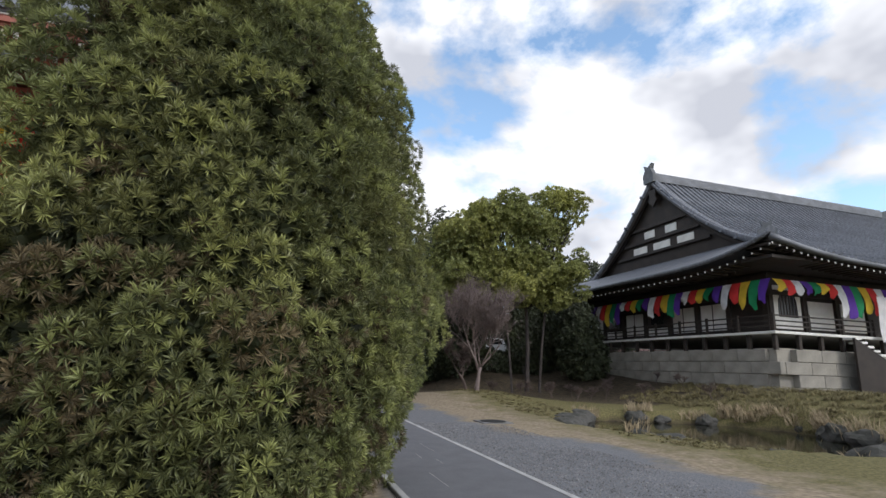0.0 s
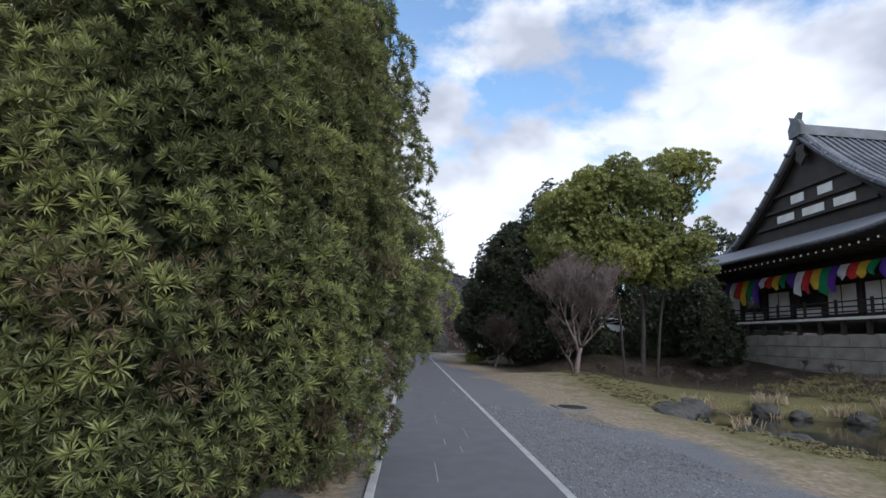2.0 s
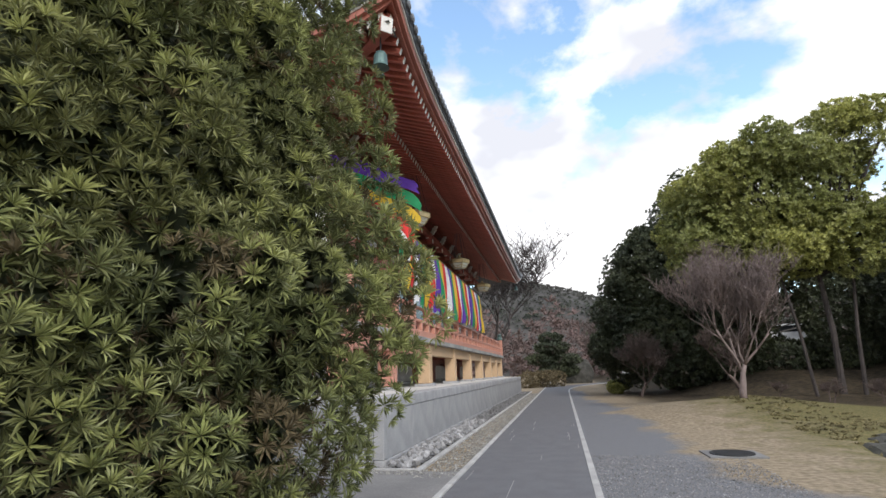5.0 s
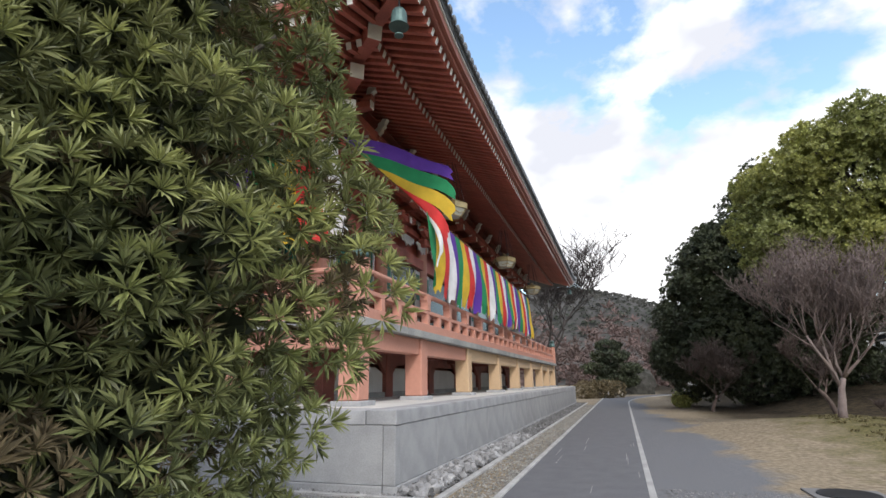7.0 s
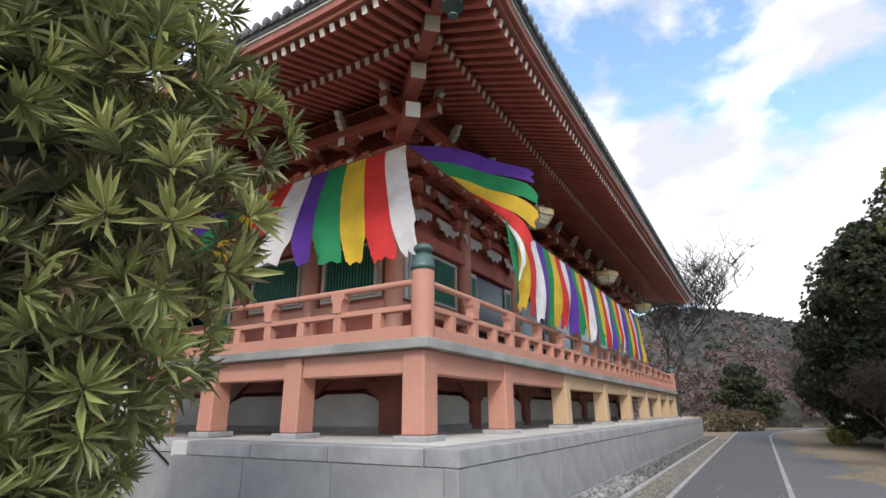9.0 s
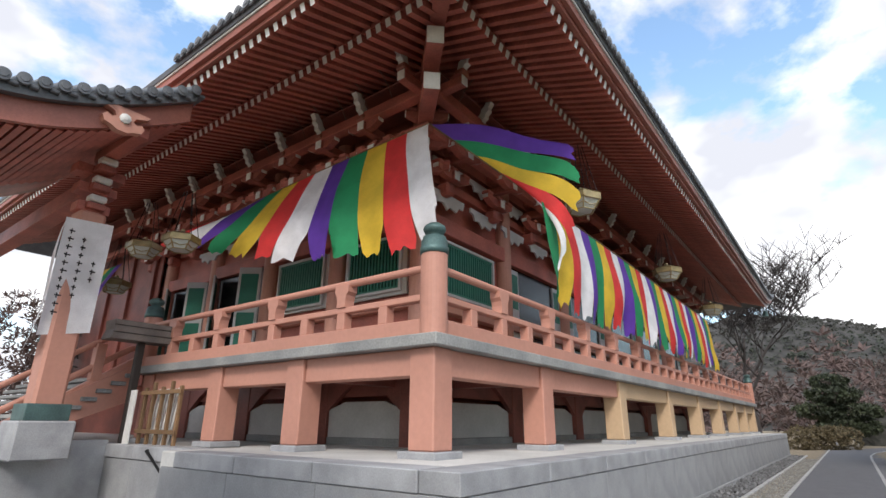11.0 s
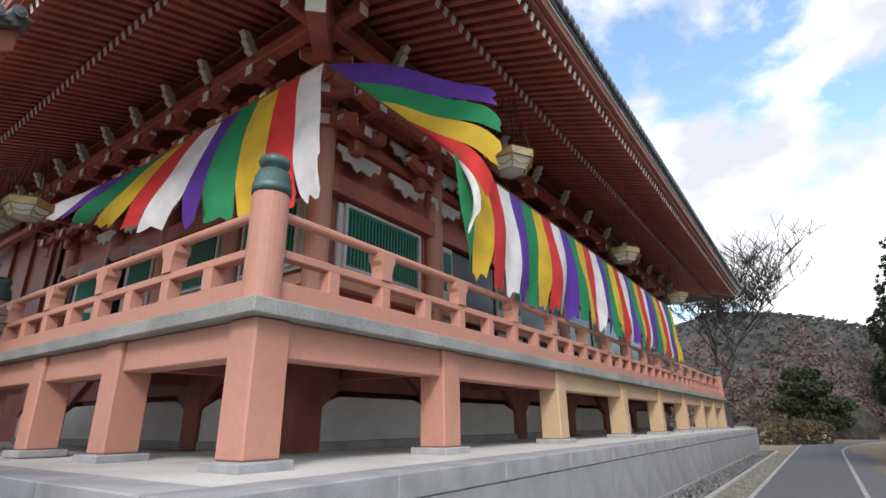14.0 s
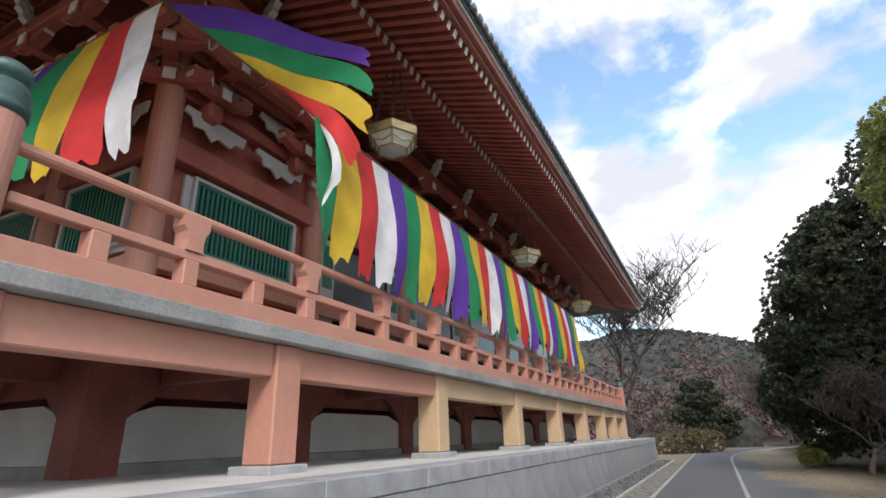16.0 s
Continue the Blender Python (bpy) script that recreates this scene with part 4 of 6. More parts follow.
vs, fs = hanging_sheet(PPX + 0.34, PPY - 0.05, 0.8, 3.15, 5.45, sway=-0.12, ax=(0.25, 0.97))
part("sheet", mesh_np(vs, fs, CLOTH["white"], smooth=True), CLOTH["white"], cloth)
vs, fs = hanging_sheet(PPX - 0.1, PPY - 0.36, 0.8, 2.9, 5.4, sway=0.1, ax=(0.97, -0.2))
part("sheet", mesh_np(vs, fs, CLOTH["white"], smooth=True), CLOTH["white"], cloth)
rnd = random.Random(5)
for col in range(3):
    for k in range(11 - 3 * col):
        z = 5.2 - k * 0.16 - col * 0.12
        y = PPY - 0.32 + col * 0.24
        box("brush_stroke", (PPX + 0.37 + 0.08 * ((5.45 - z) / 2.3) ** 2, y - 0.05, z - 0.055), (PPX + 0.385 + 0.08 * ((5.45 - z) / 2.3) ** 2, y + 0.01 + 0.05 * rnd.random(), z - 0.03), INK, cloth, bevel=0.0)
        box("brush_stroke", (PPX + 0.37 + 0.08 * ((5.45 - z) / 2.3) ** 2, y - 0.025, z - 0.1), (PPX + 0.385 + 0.08 * ((5.45 - z) / 2.3) ** 2, y - 0.005, z), INK, cloth, bevel=0.0)

# roofed lamp post, timber rack and boards under the stair
LX, LY = -8.75, 14.2
lamp = root("roofed_lamp_post", (LX, LY, PZ - 0.03), "dark timber post carrying a small greyed roof box", "lamp")
box("post", (LX - 0.07, LY - 0.07, PZ - 0.04), (LX + 0.07, LY + 0.07, 3.3), DARKWOOD, lamp)
part("roof_box", prism([(-0.72, 0.0), (0.72, 0.0), (0.66, 0.2), (0.68, 0.4), (-0.68, 0.4), (-0.66, 0.2)], "x", -0.25, 0.25), PALEWOOD, lamp, at=(LX, LY, 3.3))
for z in (0.13, 0.28):
    box("roof_board", (LX + 0.25, LY - 0.69, 3.3 + z), (LX + 0.262, LY + 0.69, 3.315 + z), DARKWOOD, lamp, bevel=0.0)
rack = root("timber_rack", (-7.7, 14.2, PZ - 0.03), "brown timber rack of slats standing on the podium", "rack")
for k in range(5):
    box("upright", (-8.3 + 0.36 * k, 14.25, PZ - 0.032), (-8.23 + 0.36 * k, 14.32, PZ + 1.1 + 0.1 * (k % 2)), PLANK, rack)
for z in (0.2, 0.95):
    box("rail", (-8.35, 14.22, PZ + z), (-6.75, 14.25, PZ + z + 0.08), PLANK, rack)
for k in range(9):
    part("leaning_slat", box_mesh((0.05, 0.03, 1.1), WHITE), WHITE, rack, at=(-8.05 + 0.11 * k, 14.4, PZ + 0.53), turn=(0, 14, 0))
box("white_board", (-8.55, 14.1, PZ - 0.032), (-8.32, 14.14, PZ + 1.05), WHITE, rack)

# ---- lanterns under the eaves ----
cage = lathe([(0.05, 0.0), (0.26, 0.03), (0.4, 0.26), (0.44, 0.27)], 6)
LANT_PANES = mesh_of(cage, LAMPGLASS)
band = lathe([(0.43, 0.26), (0.455, 0.26), (0.455, 0.44), (0.47, 0.45), (0.4, 0.5), (0.2, 0.58), (0.06, 0.64), (0.05, 0.72)], 6)
LANT_TOP = mesh_of(band, GOLD)
ribs = bmesh.new()
for k in range(6):
    a = k * math.pi / 3
    tube([(0.27 * math.cos(a), 0.27 * math.sin(a), 0.015), (0.41 * math.cos(a), 0.41 * math.sin(a), 0.26), (0.46 * math.cos(a), 0.46 * math.sin(a), 0.3)], 0.017, 5, ribs)
    b = a + math.pi / 3
    tube([(0.27 * math.cos(a), 0.27 * math.sin(a), 0.015), (0.27 * math.cos(b), 0.27 * math.sin(b), 0.015)], 0.017, 5, ribs)
    tube([(0.36 * math.cos(a), 0.36 * math.sin(a), 0.16), (0.34 * (math.cos(a) + math.cos(b)) / 2, 0.34 * (math.sin(a) + math.sin(b)) / 2, 0.1), (0.36 * math.cos(b), 0.36 * math.sin(b), 0.16)], 0.014, 5, ribs)
LANT_RIBS = mesh_of(ribs, GOLD)
LANT_RODS = []
for k in range(6):
    a, rod = k * math.pi / 3 + 0.1, bmesh.new()
    tube([(0.38 * math.cos(a), 0.38 * math.sin(a), 0.46), (0.12 * math.cos(a), 0.12 * math.sin(a), 2.0)], 0.009, 5, rod)
    LANT_RODS.append(mesh_of(rod, IRON))


def lantern(x, y, z, size=1.0):
    t = root("hanging_lantern", (0, 0, 0), "gilt six-sided hanging lantern with milky panes", "lantern", "lanterns under the eaves")
    part("pane_bowl", LANT_PANES, LAMPGLASS, t, "milky panes")
    part("gilt_band", LANT_TOP, GOLD, t)
    part("gilt_ribs", LANT_RIBS, GOLD, t)
    for rod in LANT_RODS:
        part("hanger_rod", rod, IRON, t)
    t.location, t.scale = (x, y, z), (size, size, size * 0.8)


for y in (20.41, 28.27, 35.93):
    lantern(-0.89, y, 6.58, 1.12)
for x, y, z in ((-8.6, 14.6, 5.5), (-10.6, 14.6, 5.72), (-13.6, 15.2, 5.3)):
    lantern(x, y, z, 0.95)

# wind bell at the corner
bell = root("wind_bell", (0.2, 13.72, 8.2), "weathered bronze wind bell hung from the eave corner", "bell")
part("bell_body", lathe([(0.2, 0.0), (0.17, 0.05), (0.15, 0.3), (0.12, 0.37), (0.03, 0.42)], 16), BRONZE, bell, at=(0.2, 13.72, 8.3))
part("bell_hook", tube([(0.2, 13.72, 8.7), (0.2, 13.72, 9.35)], 0.02, 6), IRON, bell)
part("clapper", lathe([(0.09, 0), (0.09, 0.02)], 12), BRONZE, bell, at=(0.2, 13.72, 8.1))
bell2 = root("wind_bell", (0.2, 49.0, 8.2), "weathered bronze wind bell hung from the eave corner", "bell")
part("bell_body", lathe([(0.2, 0.0), (0.17, 0.05), (0.15, 0.3), (0.12, 0.37), (0.03, 0.42)], 16), BRONZE, bell2, at=(0.2, 49.0, 8.5))
part("bell_hook", tube([(0.2, 49.0, 8.9), (0.2, 49.0, 9.4)], 0.02, 6), IRON, bell2)

# ---- five-coloured curtains ----
COLOURS = ("purple", "green", "yellow", "red", "white")


def curtain_stripe(parent, colour, top_a, top_b, bottom_a, bottom_b, out, rr):
    """One hanging stripe; it bellies outwards and its foot ends in a slanting, torn-looking hem."""
    ta, tb, ba, bb, out = (Vector(v) for v in (top_a, top_b, bottom_a, bottom_b, out))
    n, m, grid_v = 10, 4, []
    ph = rr.uniform(0, 6)
    for k in range(n + 1):
        t = k / n
        for j in range(m + 1):
            s = j / m
            p = (ta.lerp(tb, s)).lerp(ba.lerp(bb, s), t)
            p += out * (0.20 * math.sin(t * math.pi * 0.8) + 0.05 * t * math.sin(s * 5 + ph) + 0.035 * t * math.sin(t * 9 + ph + s * 3))
            grid_v.append(tuple(p))
    for j, lift in enumerate((rr.uniform(0, 0.2), 0.0, rr.uniform(-0.12, 0.05), rr.uniform(0, 0.1), rr.uniform(0.0, 0.25))):
        for k, share in ((n, 1.0), (n - 1, 0.4)):
            p = grid_v[k * (m + 1) + j]
            grid_v[k * (m + 1) + j] = (p[0], p[1], p[2] + lift * share)
    f = [(k * (m + 1) + j, k * (m + 1) + j + 1, (k + 1) * (m + 1) + j + 1, (k + 1) * (m + 1) + j) for k in range(n) for j in range(m)]
    part("stripe", mesh_np(grid_v, f, CLOTH[colour], smooth=True), CLOTH[colour], parent, colour + " cloth stripe")


rr = random.Random(11)


def sheet_stripe(parent, colour, k, point, rr, slit=0.72):
    """Stripe k of a sheet sewn from stripes: the edges are shared down to the slit, the foot hangs loose and frayed."""
    n, m, vs = 16, 6, []
    twist, short = rr.uniform(-0.10, 0.10), [rr.uniform(0.0, 0.07) for _ in range(m + 1)]
    short[0] += rr.uniform(0.0, 0.05)
    short[rr.choice((0, m))] += rr.uniform(0.05, 0.2)
    for i in range(n + 1):
        t = i / n
        loose = max(0.0, (t - slit) / (1 - slit))
        for j in range(m + 1):
            u = j / m
            v = k + 0.5 + (u - 0.5) * (1 - 0.22 * loose) + twist * loose
            vs.append(tuple(point(v, t * (1 - short[j] * loose)) + Vector((0, 0, 0.0))))
    fs = [(i * (m + 1) + j, i * (m + 1) + j + 1, (i + 1) * (m + 1) + j + 1, (i + 1) * (m + 1) + j) for i in range(n) for j in range(m)]
    part("stripe", mesh_np(vs, fs, CLOTH[colour], smooth=True), CLOTH[colour], parent, colour + " cloth stripe")


east_curtain = root("five_coloured_curtain", (-0.9, 27, 5.0), "five-coloured cloth curtain strung along the eaves", "banner", "festival curtains")
CORNER = Vector((-2.97, 16.96, 8.1))
ROPE_E = [CORNER, Vector((-0.95, 18.75, 6.14)), Vector((-0.9, 24.0, 6.1)), Vector((-0.9, 28.5, 6.08)), Vector((-0.88, 34.2, 6.06))]


def along(line, y):
    """The rope's point at a given y."""
    for p, q in zip(line, line[1:]):
        if y <= q.y:
            return p.lerp(q, (y - p.y) / (q.y - p.y))
    return line[-1]


def east_point(v, t):
    """The east curtain: v counts stripes from its south end, t runs down from the rope."""
    y = 18.3 + 0.5 * v
    p = along(ROPE_E, y) if y > 18.75 else Vector((-0.95, y, 6.14))
    foot = 3.85 + 0.16 * noise.noise((v * 0.35, 1.3, 0)) + 0.1 * noise.noise((v * 1.1, 5.0, 0))
    belly = 0.16 * math.sin(t * math.pi * 0.75) + 0.22 * t * noise.noise((v * 0.6, t * 1.6, 2.0)) + 0.05 * t * math.sin(v * 3.1 + t * 2)
    slip = (-0.05 + 0.38 * noise.noise((v * 0.25, 8.0, 0))) * t * t
    return Vector((p.x + belly, y + slip, p.z + (foot - p.z) * t))


for k in range(32):
    sheet_stripe(east_curtain, COLOURS[(k + 1) % 5], k, east_point, rr)
part("rope", tube([tuple(p) for p in ROPE_E], 0.02, 5), PLANK, east_curtain)

# the first stripes by the corner are blown out level
blown = root("blown_curtain_end", (-0.9, 16, 5.0), "curtain end of five stripes lifted outwards by the wind", "banner", "festival curtains")
STARTS = [along(ROPE_E, v) for v in (16.98, 17.32, 17.66, 18.0, 18.35, 18.72)]
REACH = [Vector(v) for v in ((-0.35, 18.95, 7.62), (-0.33, 18.92, 7.02), (-0.33, 18.9, 6.42), (-0.36, 18.85, 5.8), (-0.42, 18.55, 5.1), (-0.55, 18.1, 4.35))]


def blown_point(v, t):
    i = min(4, max(0, int(v)))
    f = v - i
    a, b = STARTS[i].lerp(STARTS[i + 1], f), REACH[i].lerp(REACH[i + 1], f)
    sag = math.sin(t * math.pi)
    fold = 0.10 * t * math.sin(t * 7.0 + v * 0.9) + 0.12 * t * noise.noise((v * 0.8, t * 2.2, 4.0))
    return a.lerp(b, t) + Vector((0.10 * sag + fold, -0.6 * fold, 0.10 * sag * (1 - v / 5) + 0.07 * t * math.sin(t * 8.0 + v * 1.3)))


for k, hue in enumerate(COLOURS):
    sheet_stripe(blown, hue, k, blown_point, rr, 0.55)

south_curtain = root("five_coloured_curtain", (-5, 14.7, 5.0), "five-coloured cloth curtain strung across the hall front", "banner", "festival curtains")
SOUTH_SEQ = ("white", "red", "yellow", "green", "purple")
ROPE_S = [CORNER, Vector((-6.0, 16.9, 7.98)), Vector((-8.6, 16.7, 7.7)), Vector((-11.2, 16.4, 7.2))]


def south_point(v, t):
    """The front curtain: v counts stripes west of the corner; the wind lifts its western end."""
    d = 0.62 * v
    x = CORNER.x - d
    p = ROPE_S[-1]
    for a, b in zip(ROPE_S, ROPE_S[1:]):
        if x >= b.x:
            p = a.lerp(b, max(0.0, (x - a.x) / (b.x - a.x)))
            break
    foot = float(np.interp(d, [0, 1.2, 2.4, 3.4, 4.6, 6.0, 7.5], [4.95, 4.85, 5.0, 5.15, 5.5, 6.0, 6.35])) + 0.12 * noise.noise((v * 0.9, 3.0, 0))
    drift = float(np.interp(d, [0, 1.2, 2.5, 4.0, 6.0, 7.5], [0.95, 0.75, 0.25, -0.3, -0.85, -1.2]))
    out = float(np.interp(d, [0, 2, 4, 7.5], [0.25, 0.5, 0.85, 1.3]))
    belly = 0.16 * math.sin(t * math.pi * 0.8) + 0.26 * t * noise.noise((v * 0.7, t * 1.8, 6.0)) + 0.05 * t * math.sin(v * 3.3 + 2.5 * t)
    return Vector((p.x + drift * t ** 1.4, p.y - out * t - belly, p.z + (foot - p.z) * t))


for k in range(12):
    sheet_stripe(south_curtain, SOUTH_SEQ[k % 5], k, south_point, rr)
part("rope", tube([tuple(p) for p in ROPE_S], 0.02, 5), PLANK, south_curtain)
west_curtain = root("five_coloured_curtain", (-14, 14.7, 4.0), "far curtain of coloured stripes seen past the porch post", "banner", "festival curtains")
for k in range(8):
    curtain_stripe(west_curtain, COLOURS[k % 5], (-12.3 - 0.4 * k, 14.8, 5.9), (-12.7 - 0.4 * k, 14.8, 5.9), (-12.6 - 0.4 * k, 14.4, 4.0), (-13.0 - 0.4 * k, 14.4, 4.0), (0, -1, 0), rr)

# ---- foliage helpers ----


def leaf_cloud(at, axis, size, per, spread, shape=0.28, seed=0, droop=0.0):
    """Rosettes of pointed leaves: for each point an axis, its leaves fan out round it. Returns vertices and faces."""
    g = np.random.default_rng(seed)
    at, axis = np.asarray(at, float), np.asarray(axis, float)
    axis /= np.linalg.norm(axis, axis=1, keepdims=True) + 1e-9
    n = len(at)
    ref = g.normal(size=(n, 3))
    u = np.cross(axis, ref)
    u /= np.linalg.norm(u, axis=1, keepdims=True) + 1e-9
    v = np.cross(axis, u)
    size = np.broadcast_to(size, (n,))
    ang = (np.arange(per)[None] * 2.399 + g.uniform(0, 6.28, (n, 1))) + g.normal(0, 0.2, (n, per))
    open_ = spread * np.sqrt((np.arange(per)[None] + 0.7) / per) + g.normal(0, 0.12, (n, per))
    d = np.cos(open_)[..., None] * axis[:, None] + np.sin(open_)[..., None] * (np.cos(ang)[..., None] * u[:, None] + np.sin(ang)[..., None] * v[:, None])
    d[..., 2] -= droop
    d /= np.linalg.norm(d, axis=2, keepdims=True)
    side = np.cross(d, axis[:, None] + 0.3 * ref[:, None])
    side /= np.linalg.norm(side, axis=2, keepdims=True) + 1e-9
    up = np.cross(side, d)
    ln = (size[:, None] * g.uniform(0.75, 1.15, (n, per)))[..., None]
    base = at[:, None] + d * ln * 0.08
    mid = base + d * ln * 0.5 + up * ln * 0.05
    tip = base + d * ln - up * ln * 0.08
    w = side * ln * shape * 0.5
    vs = np.stack([base, mid - w, mid + w, tip], 2).reshape(-1, 3)
    k = np.arange(n * per)[:, None] * 4
    fs = np.concatenate([k + np.array([[0, 1, 3]]), k + np.array([[0, 3, 2]])], 1).reshape(-1, 3)
    return vs, fs


def limb_tree(seed, height, spread, levels, trunk_r, fork=(3, 4), up=0.35, first=0.3, twig=0.012, lean=(0, 0), shrink=0.72, limb=1.0):
    """Tapered trunk and limbs; returns one mesh's vertices and faces and the twig ends."""
    g = random.Random(seed)
    trunk_bm, bm = bmesh.new(), bmesh.new()
    ends = []

    def grow(p, d, length, r, level):
        pts, radii = [p.copy()], [r]
        n = 4 if level < 2 else 3
        for k in range(n):
            d = (d + Vector((g.gauss(0, 0.13), g.gauss(0, 0.13), g.gauss(0.03 if level else 0.0, 0.08)))).normalized()
            p = p + d * length / n
            pts.append(p.copy())
            radii.append(max(twig * 0.5, r * (1 - 0.45 * (k + 1) / n)))
        tube(pts, radii, 9 if level == 0 else 5 if level < 3 else 3, bm if level else trunk_bm)
        if level >= levels:
            ends.append((p.copy(), d.copy()))
            return
        for b in range(g.randint(*fork)):
            a = g.uniform(0, 6.283)
            side = Vector((math.cos(a), math.sin(a), up + g.uniform(-0.25, 0.3)))
            nd = (d * g.uniform(0.35, 0.8) + side * spread).normalized()
            k = g.randint(max(1, n - 2), n) if level else n - (b % 2)
            grow(pts[k], nd, (length if level else length * limb) * g.uniform(shrink - 0.1, shrink + 0.1), max(twig, radii[k] * g.uniform(0.55, 0.75)), level + 1)

    grow(Vector((0, 0, -0.1)), Vector((*lean, 1)).normalized(), height * first, trunk_r, 0)
    return mesh_of(trunk_bm, BARK, smooth=True), mesh_of(bm, BARK, smooth=True), ends


def bare_tree(x, y, seed, height, spread, levels, r, material, label, name="bare_tree", **kw):
    t = root(name, (x, y, ground_z(x, y)), label, "tree")
    stem, crown, ends = limb_tree(seed, height, spread, levels, r, **kw)
    for name_, me in (("trunk", stem), ("crown", crown)):
        me.materials[0] = material
        part(name_, me, material, t, at=(x, y, ground_z(x, y)))
    return t, ends


def crown_clumps(blobs, count, seed, inner=0.55):
    """Points and outward axes spread over the outsides of several overlapping rough ellipsoids."""
    g = np.random.default_rng(seed)
    at, ax = [], []
    vols = np.array([b[3] * b[4] + b[4] * b[5] + b[3] * b[5] for b in blobs])
    for b, share in zip(blobs, vols / vols.sum()):
        n = int(count * share)
        d = g.normal(size=(n, 3))
        d /= np.linalg.norm(d, axis=1, keepdims=True)
        rough = np.array([1 + 0.16 * noise.noise(Vector(v) * 2.3 + Vector(b[:3])) + 0.13 * noise.noise(Vector(v) * 5.5) for v in d])
        rad = rough * (inner + (1 - inner) * g.random(n) ** 0.35)
        at.append(np.array(b[:3]) + d * rad[:, None] * np.array(b[3:6]))
        ax.append(d / np.array(b[3:6]) + np.array([0, 0, 0.25 / max(b[3:6])]))
    return np.concatenate(at), np.concatenate(ax)


def leafy_tree(x, y, blobs, count, material, label, seed, size, trunk=(0.3, 3.0), per=7, spread=1.3, name="evergreen_tree", shape=0.45, bark=BARK):
    z = ground_z(x, y)
    t = root(name, (x, y, z), label, "tree")
    bm = bmesh.new()
    g = random.Random(seed)
    stem = Vector((x, y, z + trunk[1]))
    tube([(x, y, z - 0.2), (x + 0.1, y, z + trunk[1] * 0.5), tuple(stem)], [trunk[0], trunk[0] * 0.8, trunk[0] * 0.65], 9, bm)
    for b in blobs:
        c = Vector(b[:3])
        tube([tuple(stem), tuple(stem.lerp(c, 0.5) + Vector((g.uniform(-0.3, 0.3), g.uniform(-0.3, 0.3), 0.2))), tuple(c)], [trunk[0] * 0.5, trunk[0] * 0.35, trunk[0] * 0.15], 6, bm)
    part("trunk", bm, bark, t)
    at, ax = crown_clumps(blobs, count, seed)
    vs, fs = leaf_cloud(at, ax, size, per, spread, shape, seed)
    part("crown", mesh_np(vs, fs, material), material, t)
    return t


# ---- the clipped evergreen beside the path ----
BC = Vector((-0.4, 7.2))
ANGLES = [-180, -135, -91, -75, -62, -46, -27, -8, 5, 18, 28, 42, 72, 110, 180]
RADII = [3.0, 3.0, 2.87, 2.97, 2.77, 2.42, 2.3, 2.35, 2.7, 3.0, 2.74, 2.14, 1.9, 2.4, 3.0]
HEIGHTS = [0.0, 0.6, 1.2, 2.1, 3.0, 4.0, 5.2, 6.2, 7.0, 7.4]
SHARES = [0.72, 0.85, 0.94, 1.0, 0.97, 0.88, 0.77, 0.6, 0.38, 0.1]


def bush_surface(a, z):
    r = np.interp(a, ANGLES, RADII) * np.interp(z, HEIGHTS, SHARES)
    p = Vector((math.cos(radians(a)) * 2.2, math.sin(radians(a)) * 2.2, z * 0.9))
    return r - 0.06 + 0.26 * noise.noise(p * 1.2) + 0.3 * noise.noise(p * 2.3)


bush = root("large_evergreen_bush", (BC.x, BC.y, 0), "huge dense evergreen bush with narrow whorled leaves beside the path", "bush")
g = np.random.default_rng(3)
at, ax, lvl, sz, tone = [], [], [], [], []
for depth, gap, whorls, tries in ((0.0, 0.31, 13, 9000), (0.26, 0.3, 8, 6000), (0.5, 0.27, 7, 5000)):
    taken = np.zeros((0, 3))
    for k in range(tries):
        # a clump: a dome of rosettes at a bough's end, pointing out and up, well apart from its neighbours
        a, z = g.uniform(-150, 95), g.uniform(0.1, 7.2)
        rad = bush_surface(a, z) - depth - 0.1
        if rad < 0.35:
            continue
        d = Vector((math.cos(radians(a)), math.sin(radians(a)), 0))
        c = Vector((BC.x + d.x * rad, BC.y + d.y * rad, z))
        if len(taken) and np.min(np.sum((taken - np.array(c)) ** 2, 1)) < gap * gap:
            continue
        taken = np.vstack([taken, np.array(c)])
        out = Vector((d.x + g.normal(0, 0.2), d.y + g.normal(0, 0.2), 0.45 + g.normal(0, 0.2))).normalized()
        u = out.orthogonal().normalized()
        v = out.cross(u)
        size, t = g.uniform(0.15, 0.22), g.random()
        for j in range(whorls):
            f, e = j * 2.4, 1.45 * math.sqrt((j + 0.2) / whorls)
            w = out * math.cos(e) + (u * math.cos(f) + v * math.sin(f)) * math.sin(e)
            at.append(tuple(c + w * size * g.uniform(0.8, 1.12)))
            ax.append(tuple(w + Vector((0, 0, 0.35))))
            lvl.append(depth)
            tone.append(t if e < 1.0 else t * 0.5)
            sz.append(g.uniform(0.075, 0.11))
at, ax, lvl, sz, tone = np.array(at), np.array(ax), np.array(lvl), np.array(sz), np.array(tone)
brown = ((at[:, 2] < 2.4) & (tone < 0.12)) | ((lvl > 0.2) & (tone > 0.86))
young = ~brown & (lvl < 0.1) & (tone > 0.3) & (g.random(len(at)) < 0.6)
for sel, m, lab, sd in ((~brown & ~young, LEAF, "dark green mature leaves", 1), (young, LEAFTIP, "yellow-green young shoots", 2), (brown, LEAFDEAD, "browned inner leaves", 3)):
    vs, fs = leaf_cloud(at[sel], ax[sel], sz[sel], 20, 1.25, 0.165, sd)
    part("leaves", mesh_np(vs, fs, m), m, bush, lab)
rr = random.Random(8)
